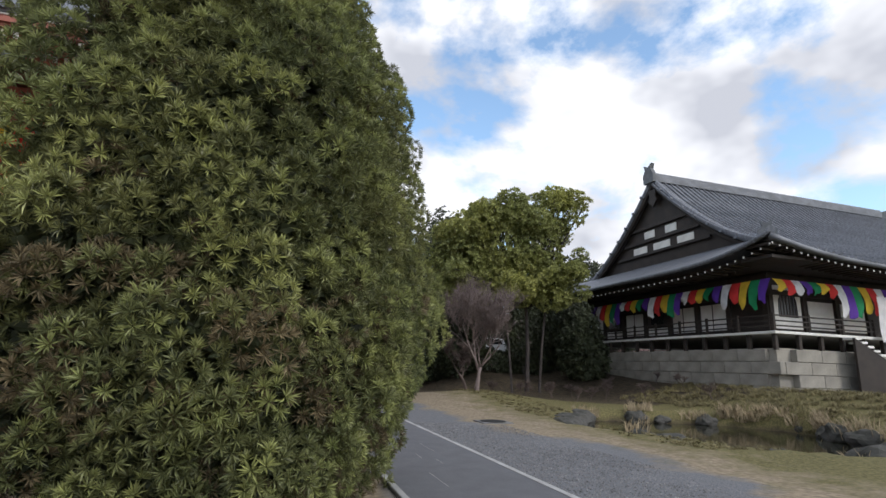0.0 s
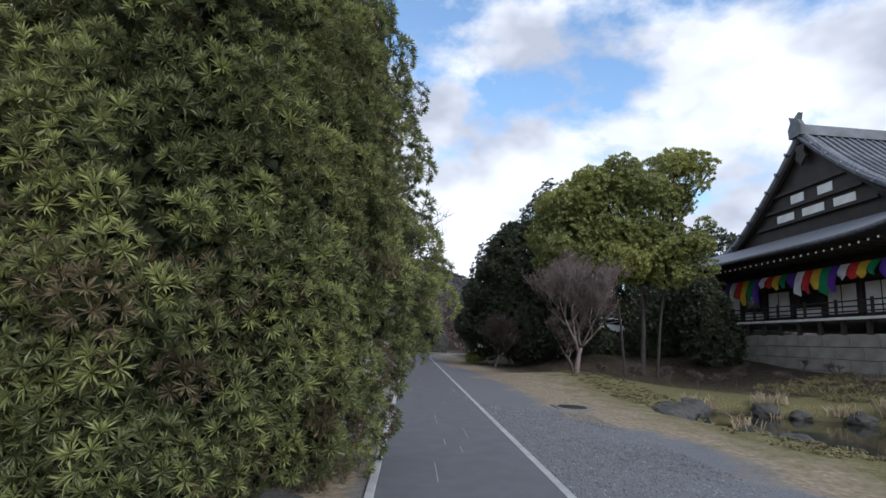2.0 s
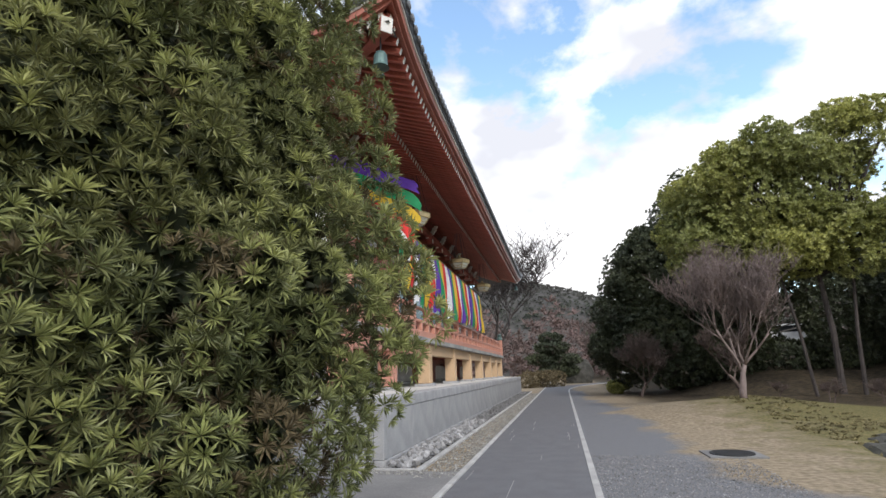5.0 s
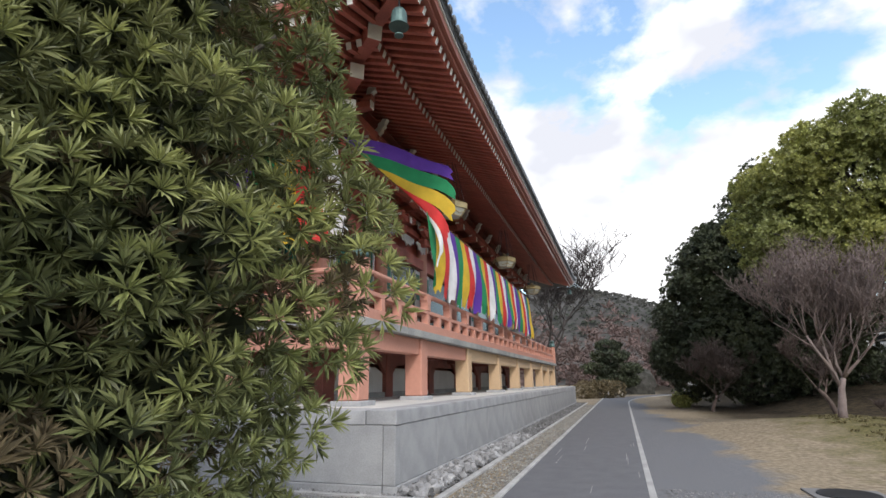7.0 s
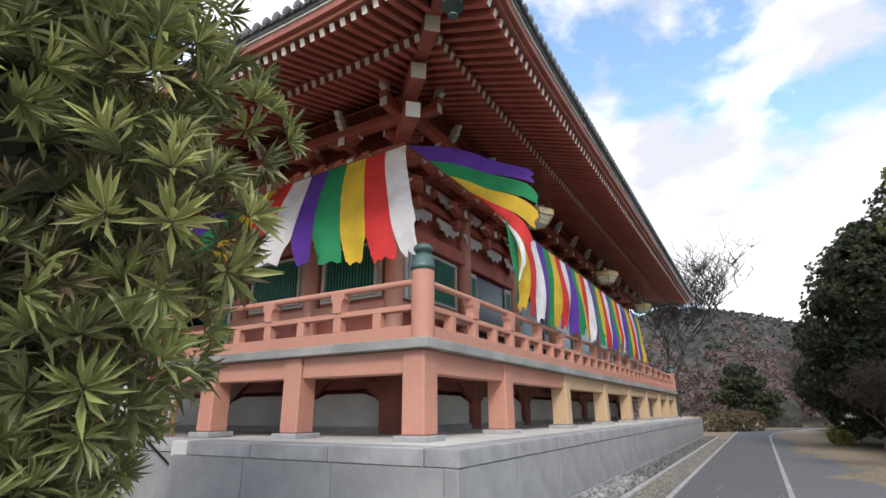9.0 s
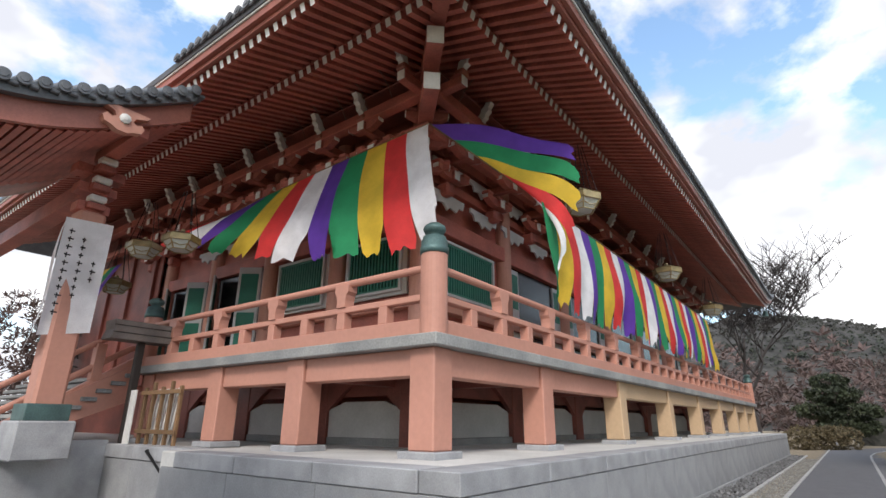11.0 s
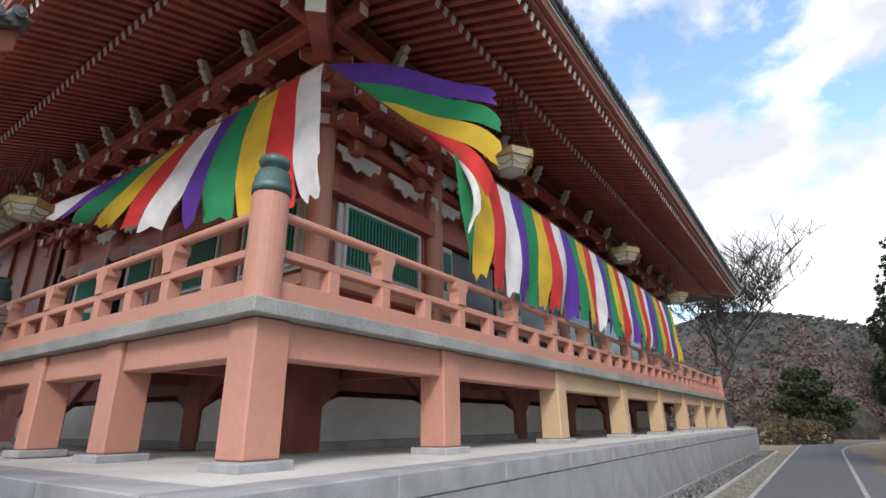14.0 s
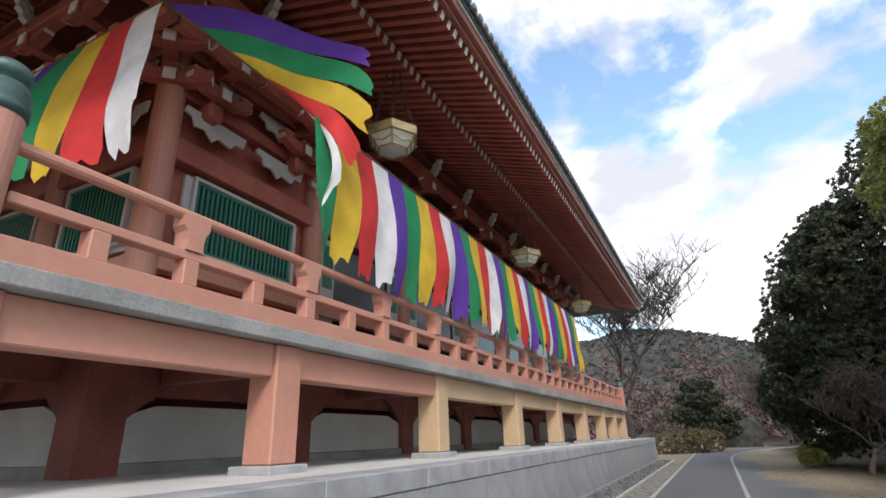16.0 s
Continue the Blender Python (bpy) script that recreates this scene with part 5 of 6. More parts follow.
for k in range(26):
    a = rr.uniform(-170, 120)
    z = rr.uniform(1.0, 6.5)
    d = Vector((math.cos(radians(a)), math.sin(radians(a)), 0))
    r = bush_surface(a, z) - 0.25
    part("branch", tube([(BC.x + d.x * 0.2, BC.y + d.y * 0.2, z * 0.35), (BC.x + d.x * r * 0.55, BC.y + d.y * r * 0.55, z * 0.75), (BC.x + d.x * r, BC.y + d.y * r, z)], [0.07, 0.045, 0.015], 6), BARK, bush)
# inner foliage that closes the bush; its shade is put into the darker colour
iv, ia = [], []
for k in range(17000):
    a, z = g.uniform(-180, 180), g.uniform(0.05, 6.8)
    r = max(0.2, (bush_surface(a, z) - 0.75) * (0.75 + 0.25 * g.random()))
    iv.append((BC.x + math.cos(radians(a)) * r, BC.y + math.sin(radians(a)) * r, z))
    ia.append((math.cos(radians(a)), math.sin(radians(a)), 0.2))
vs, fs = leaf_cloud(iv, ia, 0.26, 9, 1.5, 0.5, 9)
part("inner_leaves", mesh_np(vs, fs, DARKLEAF), DARKLEAF, bush, "inner foliage with its shade put into a darker leaf colour")


def boulder(name, x, y, z, s, seed, material, label, group="", parent=None):
    bm = bmesh.new()
    bmesh.ops.create_icosphere(bm, subdivisions=3, radius=1.0)
    for v in bm.verts:
        n = noise.noise(v.co * 1.3 + Vector((seed * 3.1, 0, 0)))
        m = noise.noise(v.co * 3.1 + Vector((seed * 1.7, 5, 0)))
        v.co *= 1 + 0.35 * n + 0.12 * m
        v.co = Vector((v.co.x * s[0], v.co.y * s[1], v.co.z * s[2]))
    me = mesh_of(bm, material)
    if parent:
        return part(name, me, material, parent, at=(x, y, z))
    return tagged(place(new(name, me), (x, y, z)), label, "rock", group)


for k, (x, y, s) in enumerate(((0.05, 4.55, (0.42, 0.3, 0.3)), (0.75, 4.95, (0.35, 0.3, 0.22)), (-0.8, 4.4, (0.4, 0.35, 0.3)), (1.15, 5.7, (0.25, 0.3, 0.15)))):
    boulder("garden_rock", x, y, 0.12, s, k, ROCK, "dark weathered rock at the foot of the bush", "rocks under the bush")

# ---- pond edge ----
rr = random.Random(21)
for k in range(40):
    a = rr.uniform(0, 6.283) if k > 16 else rr.uniform(2.2, 5.2)
    for f in np.arange(0.5, 1.6, 0.02):
        x, y = POND[0] + 5.6 * f * math.cos(a), POND[1] + 6.6 * f * math.sin(a)
        if pond_depth(x, y) < 0.1:
            break
    s = rr.uniform(0.22, 0.55)
    boulder("pond_rock", x, y, -0.42 + 0.25 * s, (s * 1.2, s, s * 0.75), 40 + k, ROCK, "dark mossy rock on the pond edge", "pond edge rocks")


def tuft(name, spots, material, label, height, spread, per, seed):
    g = np.random.default_rng(seed)
    vs, fs = [], []
    for x, y in spots:
        z = ground_z(x, y)
        for k in range(per):
            a, l, h = g.uniform(0, 6.283), g.uniform(0.2, 1) * spread, height * g.uniform(0.5, 1.1)
            dx, dy = math.cos(a) * l, math.sin(a) * l
            bx, by = x + g.normal(0, spread * 0.35), y + g.normal(0, spread * 0.35)
            w = 0.011 + 0.006 * g.random()
            i = len(vs)
            vs += [(bx - w, by, z), (bx + w, by, z), (bx + dx * 0.5 - w, by + dy * 0.5, z + h * 0.7), (bx + dx * 0.5 + w, by + dy * 0.5, z + h * 0.7), (bx + dx, by + dy, z + h * (0.75 + 0.3 * g.random()))]
            fs += [(i, i + 1, i + 3, i + 2), (i + 2, i + 3, i + 4)]
    return tagged(new(name, mesh_np(vs, fs, material)), label, "grass", kind="stuff")


edge_spots = []
for k in range(38):
    a = rr.uniform(0, 6.283) if k < 12 else rr.uniform(-0.4, 2.2)
    for f in np.arange(0.4, 1.6, 0.02):
        x, y = POND[0] + 5.6 * f * math.cos(a), POND[1] + 6.6 * f * math.sin(a)
        if pond_depth(x, y) < rr.uniform(-0.02, 0.14):
            break
    edge_spots.append((x, y))
tuft("dry_reeds", edge_spots, REED, "dry straw-coloured reeds on the pond bank", 0.5, 0.4, 34, 4)
tuft("lawn_grass", [(rr.uniform(9.0, 11.2), rr.uniform(9.5, 26)) for k in range(420)], GRASSBLADE, "short tufty winter grass on the bank", 0.06, 0.12, 14, 5)
tuft("far_bank_grass", [(rr.uniform(18.5, 24), rr.uniform(9, 26)) for k in range(500)], GRASSBLADE, "rough yellowing grass below the stone wall", 0.2, 0.3, 24, 6)
bank_shrubs = [(19.0, 24.0), (20.5, 21.0), (17.0, 26.0), (22.0, 24.5), (15.2, 24.5), (19.5, 10.5), (22.5, 12.0), (13.5, 27.0), (24, 14), (14.2, 29.0), (16.0, 28.4), (17.8, 29.2), (12.6, 29.6), (19.6, 28.0), (15.2, 27.2), (18.4, 26.6), (20.8, 29.4), (22.6, 27.4)]
for k, (x, y) in enumerate(bank_shrubs):
    bare_tree(x, y, 70 + k, 1.9, 0.8, 4, 0.03, BROWNTWIG, "bare brown twiggy shrub on the pond bank", "bare_shrub", fork=(3, 5), first=0.22, twig=0.008)

# manhole in the turf
mh = root("manhole_cover", (6.5, 15.0, 0.0), "round rusty iron manhole cover in a pale concrete square", "manhole")
part("concrete_collar", prism([(6.05, 14.6), (7.0, 14.6), (7.0, 15.45), (6.05, 15.45)], "z", -0.1, 0.03), APRON, mh)
part("iron_lid", lathe([(0.38, 0), (0.38, 0.02), (0.36, 0.028)], 28), IRON, mh, at=(6.52, 15.02, 0.025))

# ---- trees over the pond and along the path ----
bare_tree(9.6, 24.3, 31, 6.2, 0.66, 6, 0.13, TWIG, "leafless maple with pale grey spreading branches", fork=(3, 5), first=0.2, up=0.8, twig=0.008, shrink=0.73, limb=1.65)
bare_tree(7.9, 36.3, 32, 4.8, 0.75, 6, 0.1, BROWNTWIG, "small leafless maple with reddish brown twigs", fork=(3, 4), first=0.2, up=0.6, twig=0.012, limb=1.6)
bare_tree(11.9, 32.0, 35, 7.0, 0.9, 6, 0.12, BROWNTWIG, "small leafless maple in the shade", fork=(3, 4), first=0.19, up=0.5, twig=0.014)
gt = random.Random(44)


def camphor_top(x):
    return float(np.interp(x, [9.0, 9.9, 12.8, 15.6, 18.0, 19.6], [9.6, 10.9, 12.5, 14.0, 14.6, 13.2]))


cam_blobs = [(11.2, 31.5, 8.2, 1.9, 2.2, 1.8), (13.5, 31.5, 9.0, 2.2, 2.6, 2.4), (15.9, 31.5, 10.2, 2.2, 2.6, 2.6), (16.8, 31, 7.5, 1.9, 2.0, 1.3), (13.9, 30.5, 6.9, 2.3, 2.0, 0.9)]
for k in range(70):
    x, r = gt.uniform(9.8, 18.6), gt.uniform(0.75, 1.35)
    top = camphor_top(x) - 0.6 * r
    cam_blobs.append((x, gt.uniform(29.3, 33.0), top - (top - 5.7) * gt.random() ** 1.3, r, r, r * 0.62))
cam_blobs += [(18.9, 30, 13.2, 0.7, 0.8, 0.4), (19.3, 30, 12.2, 0.5, 0.5, 0.35), (18.6, 29.8, 11.4, 0.6, 0.6, 0.4), (19.6, 29.8, 12.9, 0.35, 0.4, 0.25), (19.0, 30, 6.6, 0.8, 0.8, 0.5), (18.6, 30, 8.0, 0.9, 0.9, 0.6), (19.1, 30, 9.2, 0.5, 0.6, 0.4)]
camphor = leafy_tree(15.9, 31.6, cam_blobs, 15000, CAMPHOR, "broad camphor tree with bright olive foliage", 51, 0.2, (0.16, 5.4), per=9, name="camphor_tree", bark=DARKTWIG)
for bx, tx, r in ((14.7, 13.9, 0.09), (16.6, 17.3, 0.1)):
    part("stem", tube([(bx, 31.2, ground_z(bx, 31.2) - 0.2), (bx + (tx - bx) * 0.3, 31.2, 3.0), (tx, 31.2, 7.0)], [r, r * 0.8, r * 0.5], 7), DARKTWIG, camphor)
leafy_tree(13.0, 38.0, [(13.2, 37.8, 4.2, 2.2, 1.2, 3.4), (19.2, 37.4, 4.4, 2.2, 1.2, 3.8), (16.2, 38.2, 1.9, 2.2, 1.0, 1.0), (16.2, 38.2, 7.2, 2.6, 1.0, 2.2), (22.2, 38, 5.0, 1.8, 1.2, 3.6)], 4200, DARKLEAF, "dark evergreen scrub under the taller trees", 60, 0.28, (0.14, 2.0), name="undergrowth")
dark_blobs = [(8.6, 41, 5.4, 2.2, 2.6, 4.6), (9.9, 41, 7.4, 2.4, 3.0, 3.9), (12.6, 40, 9.6, 2.6, 3.0, 4.4), (14.6, 39.5, 8.0, 3.0, 2.8, 5.2), (11.0, 39, 3.0, 3.4, 2.2, 2.8), (7.9, 42, 3.4, 1.8, 2.2, 3.0)]
dark_blobs += [(gt.uniform(6.0, 15.5), gt.uniform(38.4, 40.4), gt.uniform(2.2, 13.2), gt.uniform(0.7, 1.4), 1.2, gt.uniform(0.7, 1.3)) for k in range(60)]
dark_blobs = [b for k, b in enumerate(dark_blobs) if k < 6 or b[2] < float(np.interp(b[0], [5.8, 6.5, 7.8, 9.4, 12.0, 16.0], [4.0, 6.4, 9.0, 10.6, 12.4, 13.2]))]
leafy_tree(10.6, 41.0, dark_blobs, 19000, DARKLEAF, "tall dark broadleaf evergreen tree", 52, 0.22, (0.4, 3.0), per=10, name="evergreen_tree")
leafy_tree(15.0, 46.0, [(15.0, 46.5, 2.4, 3.0, 1.5, 1.8), (19.5, 47.5, 2.2, 2.6, 1.5, 0.9), (28.0, 47, 3.0, 4.0, 1.5, 2.4), (20.0, 57, 5.0, 7.0, 2.0, 4.0), (32.0, 57, 6.0, 8.0, 2.0, 5.0), (10, 52, 4, 4, 2, 4)], 4200, DARKLEAF, "dark evergreen undergrowth behind the trees", 59, 0.3, (0.15, 1.2), name="undergrowth")
leafy_tree(13.5, 43.0, [(13.8, 43, 5.0, 3.0, 3, 4.2), (26, 43, 5.5, 4.5, 3, 5.0), (30, 46, 7.0, 6, 3, 6)], 3600, DARKLEAF, "dark evergreen thicket behind the pond", 53, 0.4, (0.3, 3.0), name="evergreen_tree")
leafy_tree(21.0, 33.5, [(20.6, 33, 4.2, 1.6, 1.6, 2.4), (21.4, 33.4, 2.4, 1.8, 1.6, 1.6)], 1300, DARKLEAF, "dark conifer beside the far hall", 54, 0.3, (0.2, 2.0), name="evergreen_tree")
bare_tree(-3.2, 62.0, 46, 17.5, 0.85, 6, 0.45, DARKTWIG, "large leafless cherry tree beyond the hall", fork=(3, 4), first=0.27, up=0.5, twig=0.03, shrink=0.74, limb=1.45)
bare_tree(-22, 24, 37, 9, 0.8, 5, 0.25, BROWNTWIG, "leafless tree behind the porch", fork=(3, 4), first=0.26, twig=0.02)
leafy_tree(2.6, 66.0, [(2.6, 66, 4.2, 2.0, 1.6, 0.6), (1.4, 66, 2.9, 1.7, 1.4, 0.6), (3.9, 66, 2.8, 1.9, 1.5, 0.6), (2.5, 66, 5.3, 1.3, 1.2, 0.5), (3.2, 66, 1.6, 2.2, 1.5, 0.7)], 1600, DARKLEAF, "dark layered garden pine", 55, 0.32, (0.16, 4.0), name="pine_tree")
for k, (x, y, h) in enumerate(((10, 74, 7), (14, 70, 8), (17, 78, 8.5), (12.5, 84, 8), (19, 66, 7), (7.5, 88, 9), (22, 74, 8))):
    bare_tree(x, y, 80 + k, h * 1.7, 0.85, 5, 0.2, BROWNTWIG, "leafless brown garden tree in the distance", fork=(3, 4), first=0.26, twig=0.03)
t, ends = bare_tree(10.5, 72, 95, 5.5, 0.9, 5, 0.13, BROWNTWIG, "plum tree dotted with deep pink blossom", "plum_tree", fork=(3, 3), first=0.26, twig=0.02)
pts = np.array([tuple(Vector(p) + Vector((10.5, 72, ground_z(10.5, 72)))) for p, d in ends])
vs, fs = leaf_cloud(np.repeat(pts, 3, 0) + np.random.default_rng(2).normal(0, 0.25, (len(pts) * 3, 3)), np.tile([[0, 0, 1.0]], (len(pts) * 3, 1)), 0.1, 5, 1.4, 0.7, 4)
part("blossom", mesh_np(vs, fs, PLUM), PLUM, t)
leafy_tree(-24, 11.5, [(-22.5, 12.2, 2.8, 2.6, 1.5, 2.8), (-26, 10.5, 2.8, 3, 1.5, 3.2), (-30, 8.5, 3.0, 3.5, 1.5, 3.6), (-22, 15.5, 3.6, 1.6, 1.6, 2.8), (-24, 18.0, 3.4, 1.6, 2.0, 3.4)], 3400, WOODS, "brown winter thicket behind the porch", 61, 0.3, (0.1, 1.0), name="undergrowth", shape=0.25)
# low hedges at the end of the path
hedge_blobs = [(0.2 + 0.9 * k, 57.0 + 0.8 * k, 0.7, 1.0, 1.0, 0.9) for k in range(4)]
leafy_tree(1.5, 58.0, hedge_blobs, 900, LEAFDEAD, "low russet winter hedge at the path's bend", 57, 0.2, (0.08, 0.4), name="low_hedge")
leafy_tree(8.0, 44.0, [(7.4, 43, 0.5, 0.8, 0.6, 0.35), (6.9, 40.5, 0.35, 0.5, 0.5, 0.3)], 420, CAMPHOR, "low clump of green leaves in the turf", 58, 0.16, (0.04, 0.2), name="low_shrub")
stone = boulder("standing_stone", 5.4, 71.0, 1.0, (1.9, 0.7, 1.9), 77, ROCK, "large dark rounded memorial stone")
# stone steps with a rail climbing beyond the path
far_steps = root("far_steps", (11.5, 74, 0), "flight of pale stone steps with a low rail", "steps")
for k in range(14):
    box("step", (10.0 + 0.12 * k, 71 + 0.4 * k, 0.16 * k - 0.2), (12.4 + 0.12 * k, 71.6 + 0.4 * k, 0.16 * (k + 1)), KERB, far_steps)
for s in (0, 2.4):
    for k in range(0, 15, 3):
        box("rail_post", (10.0 + s + 0.12 * k, 71 + 0.4 * k, 0.16 * k), (10.1 + s + 0.12 * k, 71.1 + 0.4 * k, 0.16 * k + 1.0), DARKWOOD, far_steps)
    part("rail", tube([(10.05 + s, 71.05, 0.95), (11.75 + s, 76.65, 3.2)], 0.05, 6), DARKWOOD, far_steps)
pole = root("utility_pole", (9.5, 66, 0), "slim pale pole beside the path", "pole")
part("shaft", tube([(9.5, 66, -0.1), (9.5, 66, 5.2)], [0.06, 0.04], 8), KERB, pole)

# ---- hall across the pond ----
HX, HY, HZ = 24.3, 20.45, 3.9
hall2 = root("far_temple_hall", (HX, HY, 0.8), "dark timber temple hall with white screens on a pale stone base", "temple")
base = part("stone_base", add_box(bmesh.new(), (HX + 0.35, HY + 0.35, -0.2), (52, 42, 3.05)), STONEWALL, hall2, "pale coursed stone base wall")
for c in range(4):
    z0 = 0.45 + c * 0.64
    for k in range(12):
        y0 = HY + 0.0 + k * 1.75 + (0.8 if c % 2 else 0.0)
        box("wall_stone", (HX + 0.1, y0 + 0.01, z0), (HX + 0.45, y0 + 1.74, z0 + 0.62), STONEWALL, base, bevel=0.02)
    for k in range(9):
        x0 = HX + 0.46 + k * 1.75 + (0.8 if c % 2 else 0.0)
        box("wall_stone", (x0 + 0.01, HY - 0.0, z0), (x0 + 1.74, HY + 0.36, z0 + 0.62), STONEWALL, base, bevel=0.02)
box("veranda_floor", (HX, HY, HZ - 0.14), (50, 41, HZ), WHITE, hall2, "white edged veranda floor")
for k in range(14):
    y = HY + 0.25 + k * 1.55
    box("veranda_post", (HX + 0.12, y - 0.1, 2.95), (HX + 0.32, y + 0.1, HZ - 0.14), DARKWOOD, hall2)
for k in range(1, 12):
    x = HX + 0.25 + k * 1.55
    box("veranda_post", (x - 0.1, HY + 0.12, 2.95), (x + 0.1, HY + 0.32, HZ - 0.14), DARKWOOD, hall2)
for z in (0.25, 0.5, 0.78):
    box("veranda_rail", (HX + 0.1, HY + 0.1, HZ + z), (HX + 0.18, 40, HZ + z + 0.07), DARKWOOD, hall2)
    box("veranda_rail", (HX + 0.2, HY + 0.1, HZ + z), (HX + 7.6, HY + 0.18, HZ + z + 0.07), DARKWOOD, hall2)
for k in range(9):
    box("rail_post", (HX + 0.08, HY + 0.1 + k * 2.2, HZ), (HX + 0.2, HY + 0.22 + k * 2.2, HZ + 0.95), DARKWOOD, hall2)
for k in range(1, 4):
    box("rail_post", (HX + 0.1 + k * 2.4, HY + 0.08, HZ), (HX + 0.22 + k * 2.4, HY + 0.2, HZ + 0.95), DARKWOOD, hall2)
W2X, W2Y = HX + 1.6, HY + 1.6
part("hall_wall", add_box(bmesh.new(), (W2X, W2Y, HZ - 0.1), (49, 39.5, 9.0)), DARKWOOD, hall2)
for k in range(8):
    y = W2Y + 0.1 + k * 2.5
    box("wall_post", (W2X - 0.14, y - 0.15, HZ), (W2X + 0.1, y + 0.15, 8.2), DARKWOOD, hall2)
    if k in (1, 2, 4, 6):
        s = box("white_screen", (W2X - 0.06, y + 0.3, HZ + 0.35), (W2X - 0.01, y + 2.2, HZ + 1.95), WHITE, hall2, bevel=0.005)
        box("screen_bar", (W2X - 0.075, y + 1.22, HZ + 0.35), (W2X - 0.055, y + 1.28, HZ + 1.95), DARKWOOD, s, bevel=0.0)
    elif k in (3, 5):
        box("white_screen", (W2X - 0.06, y + 0.3, HZ + 0.3), (W2X - 0.01, y + 2.2, HZ + 0.8), WHITE, hall2, bevel=0.005)
        box("lattice_opening", (W2X - 0.07, y + 0.6, HZ + 0.95), (W2X - 0.02, y + 1.9, HZ + 1.9), GLASSY, hall2, bevel=0.005)
for k in range(9):
    x = W2X + 0.1 + k * 2.5
    box("wall_post", (x - 0.15, W2Y - 0.14, HZ), (x + 0.15, W2Y + 0.1, 8.2), DARKWOOD, hall2)
    if k in (1, 2, 4):
        box("white_screen", (x + 0.3, W2Y - 0.06, HZ + 0.35), (x + 2.2, W2Y - 0.01, HZ + 1.95), WHITE, hall2, bevel=0.005)
for z in (HZ + 2.15, HZ + 3.0):
    box("tie_beam", (W2X - 0.2, W2Y - 0.2, z), (W2X - 0.05, 39.5, z + 0.28), DARKWOOD, hall2)
    box("tie_beam", (W2X - 0.04, W2Y - 0.2, z), (49, W2Y - 0.05, z + 0.28), DARKWOOD, hall2)
# bell-shaped corner window in a white panel
win2 = box("corner_window", (W2X + 0.3, W2Y - 0.08, HZ + 0.3), (W2X + 2.3, W2Y - 0.02, HZ + 2.7), WHITE, hall2, "white panel with an arched dark window")
part("arched_opening", prism([(W2X + 0.6, HZ + 0.95), (W2X + 2.0, HZ + 0.95), (W2X + 1.95, HZ + 1.9), (W2X + 1.7, HZ + 2.3), (W2X + 1.3, HZ + 2.48), (W2X + 0.9, HZ + 2.3), (W2X + 0.65, HZ + 1.9)], "y", W2Y - 0.12, W2Y - 0.079), GLASSY, win2)
for k in range(6):
    box("window_bar", (W2X + 0.72 + 0.22 * k, W2Y - 0.14, HZ + 0.95), (W2X + 0.76 + 0.22 * k, W2Y - 0.11, HZ + 2.2), DARKWOOD, win2, bevel=0.0)

# roof with swept eaves, a gable facing the pond and a long ridge
E2X, E2Y, E2Z = 22.4, 18.5, 7.45
RIDGEY, RZ = 30.0, 15.35


def eave2(u):
    return 0.95 * max(0.0, u) ** 3


def roof2_south(s, t):
    """s: along x from the corner, t: from the eave up to the ridge."""
    x = E2X + s * 28
    sag = (1 - t) ** 1.0
    z = E2Z + (RZ - E2Z) * (0.40 * t + 0.60 * t * t) + eave2(1 - s * 2.4) * (1 - t) ** 2
    y = E2Y + (RIDGEY - E2Y) * t
    return x, y, z


rv2, rf2 = [], []
N, M = 30, 16
for j in range(M + 1):
    t = j / M
    for i in range(N + 1):
        s = i / N
        x, y, z = roof2_south(s, t)
        # below the gable the roof ends on the hip line, above it at the gable verge
        x = max(x, min(E2X + (y - E2Y), E2X + 2.9)) if x < E2X + 3 else x
        rv2.append((x, y, z))
for j in range(M):
    for i in range(N):
        a = j * (N + 1) + i
        rf2.append((a, a + 1, a + N + 2, a + N + 1))
main = part("main_roof", mesh_np(rv2, rf2, TILEFAR, smooth=True), TILEFAR, hall2, "blue-grey tiled roof slope")
m = main.modifiers.new("thick", "SOLIDIFY")
m.thickness, m.offset = 0.22, -1
rv3 = [(x, 2 * RIDGEY - y, z) for x, y, z in rv2]
north = part("main_roof", mesh_np(rv3, [f[::-1] for f in rf2], TILEFAR, smooth=True), TILEFAR, hall2)
# west skirt below the gable
sv, sf = [], []
for j in range(9):
    t = j / 8
    for i in range(31):
        u = i / 30 * 2 - 1
        y = RIDGEY + u * (RIDGEY - E2Y) * (1 - 0.26 * t)
        x = E2X + 3.0 * t
        sv.append((x, y, E2Z + 1.5 * (0.75 * t + 0.25 * t * t) + eave2(abs(u) * 1.4 - 0.4) * (1 - t)))
for j in range(8):
    for i in range(30):
        a = j * 31 + i
        sf.append((a, a + 31, a + 32, a + 1))
skirt = part("skirt_roof", mesh_np(sv, sf, TILEFAR, smooth=True), TILEFAR, hall2, "grey tiled skirt roof under the gable")
m = skirt.modifiers.new("thick", "SOLIDIFY")
m.thickness, m.offset = 0.2, 1
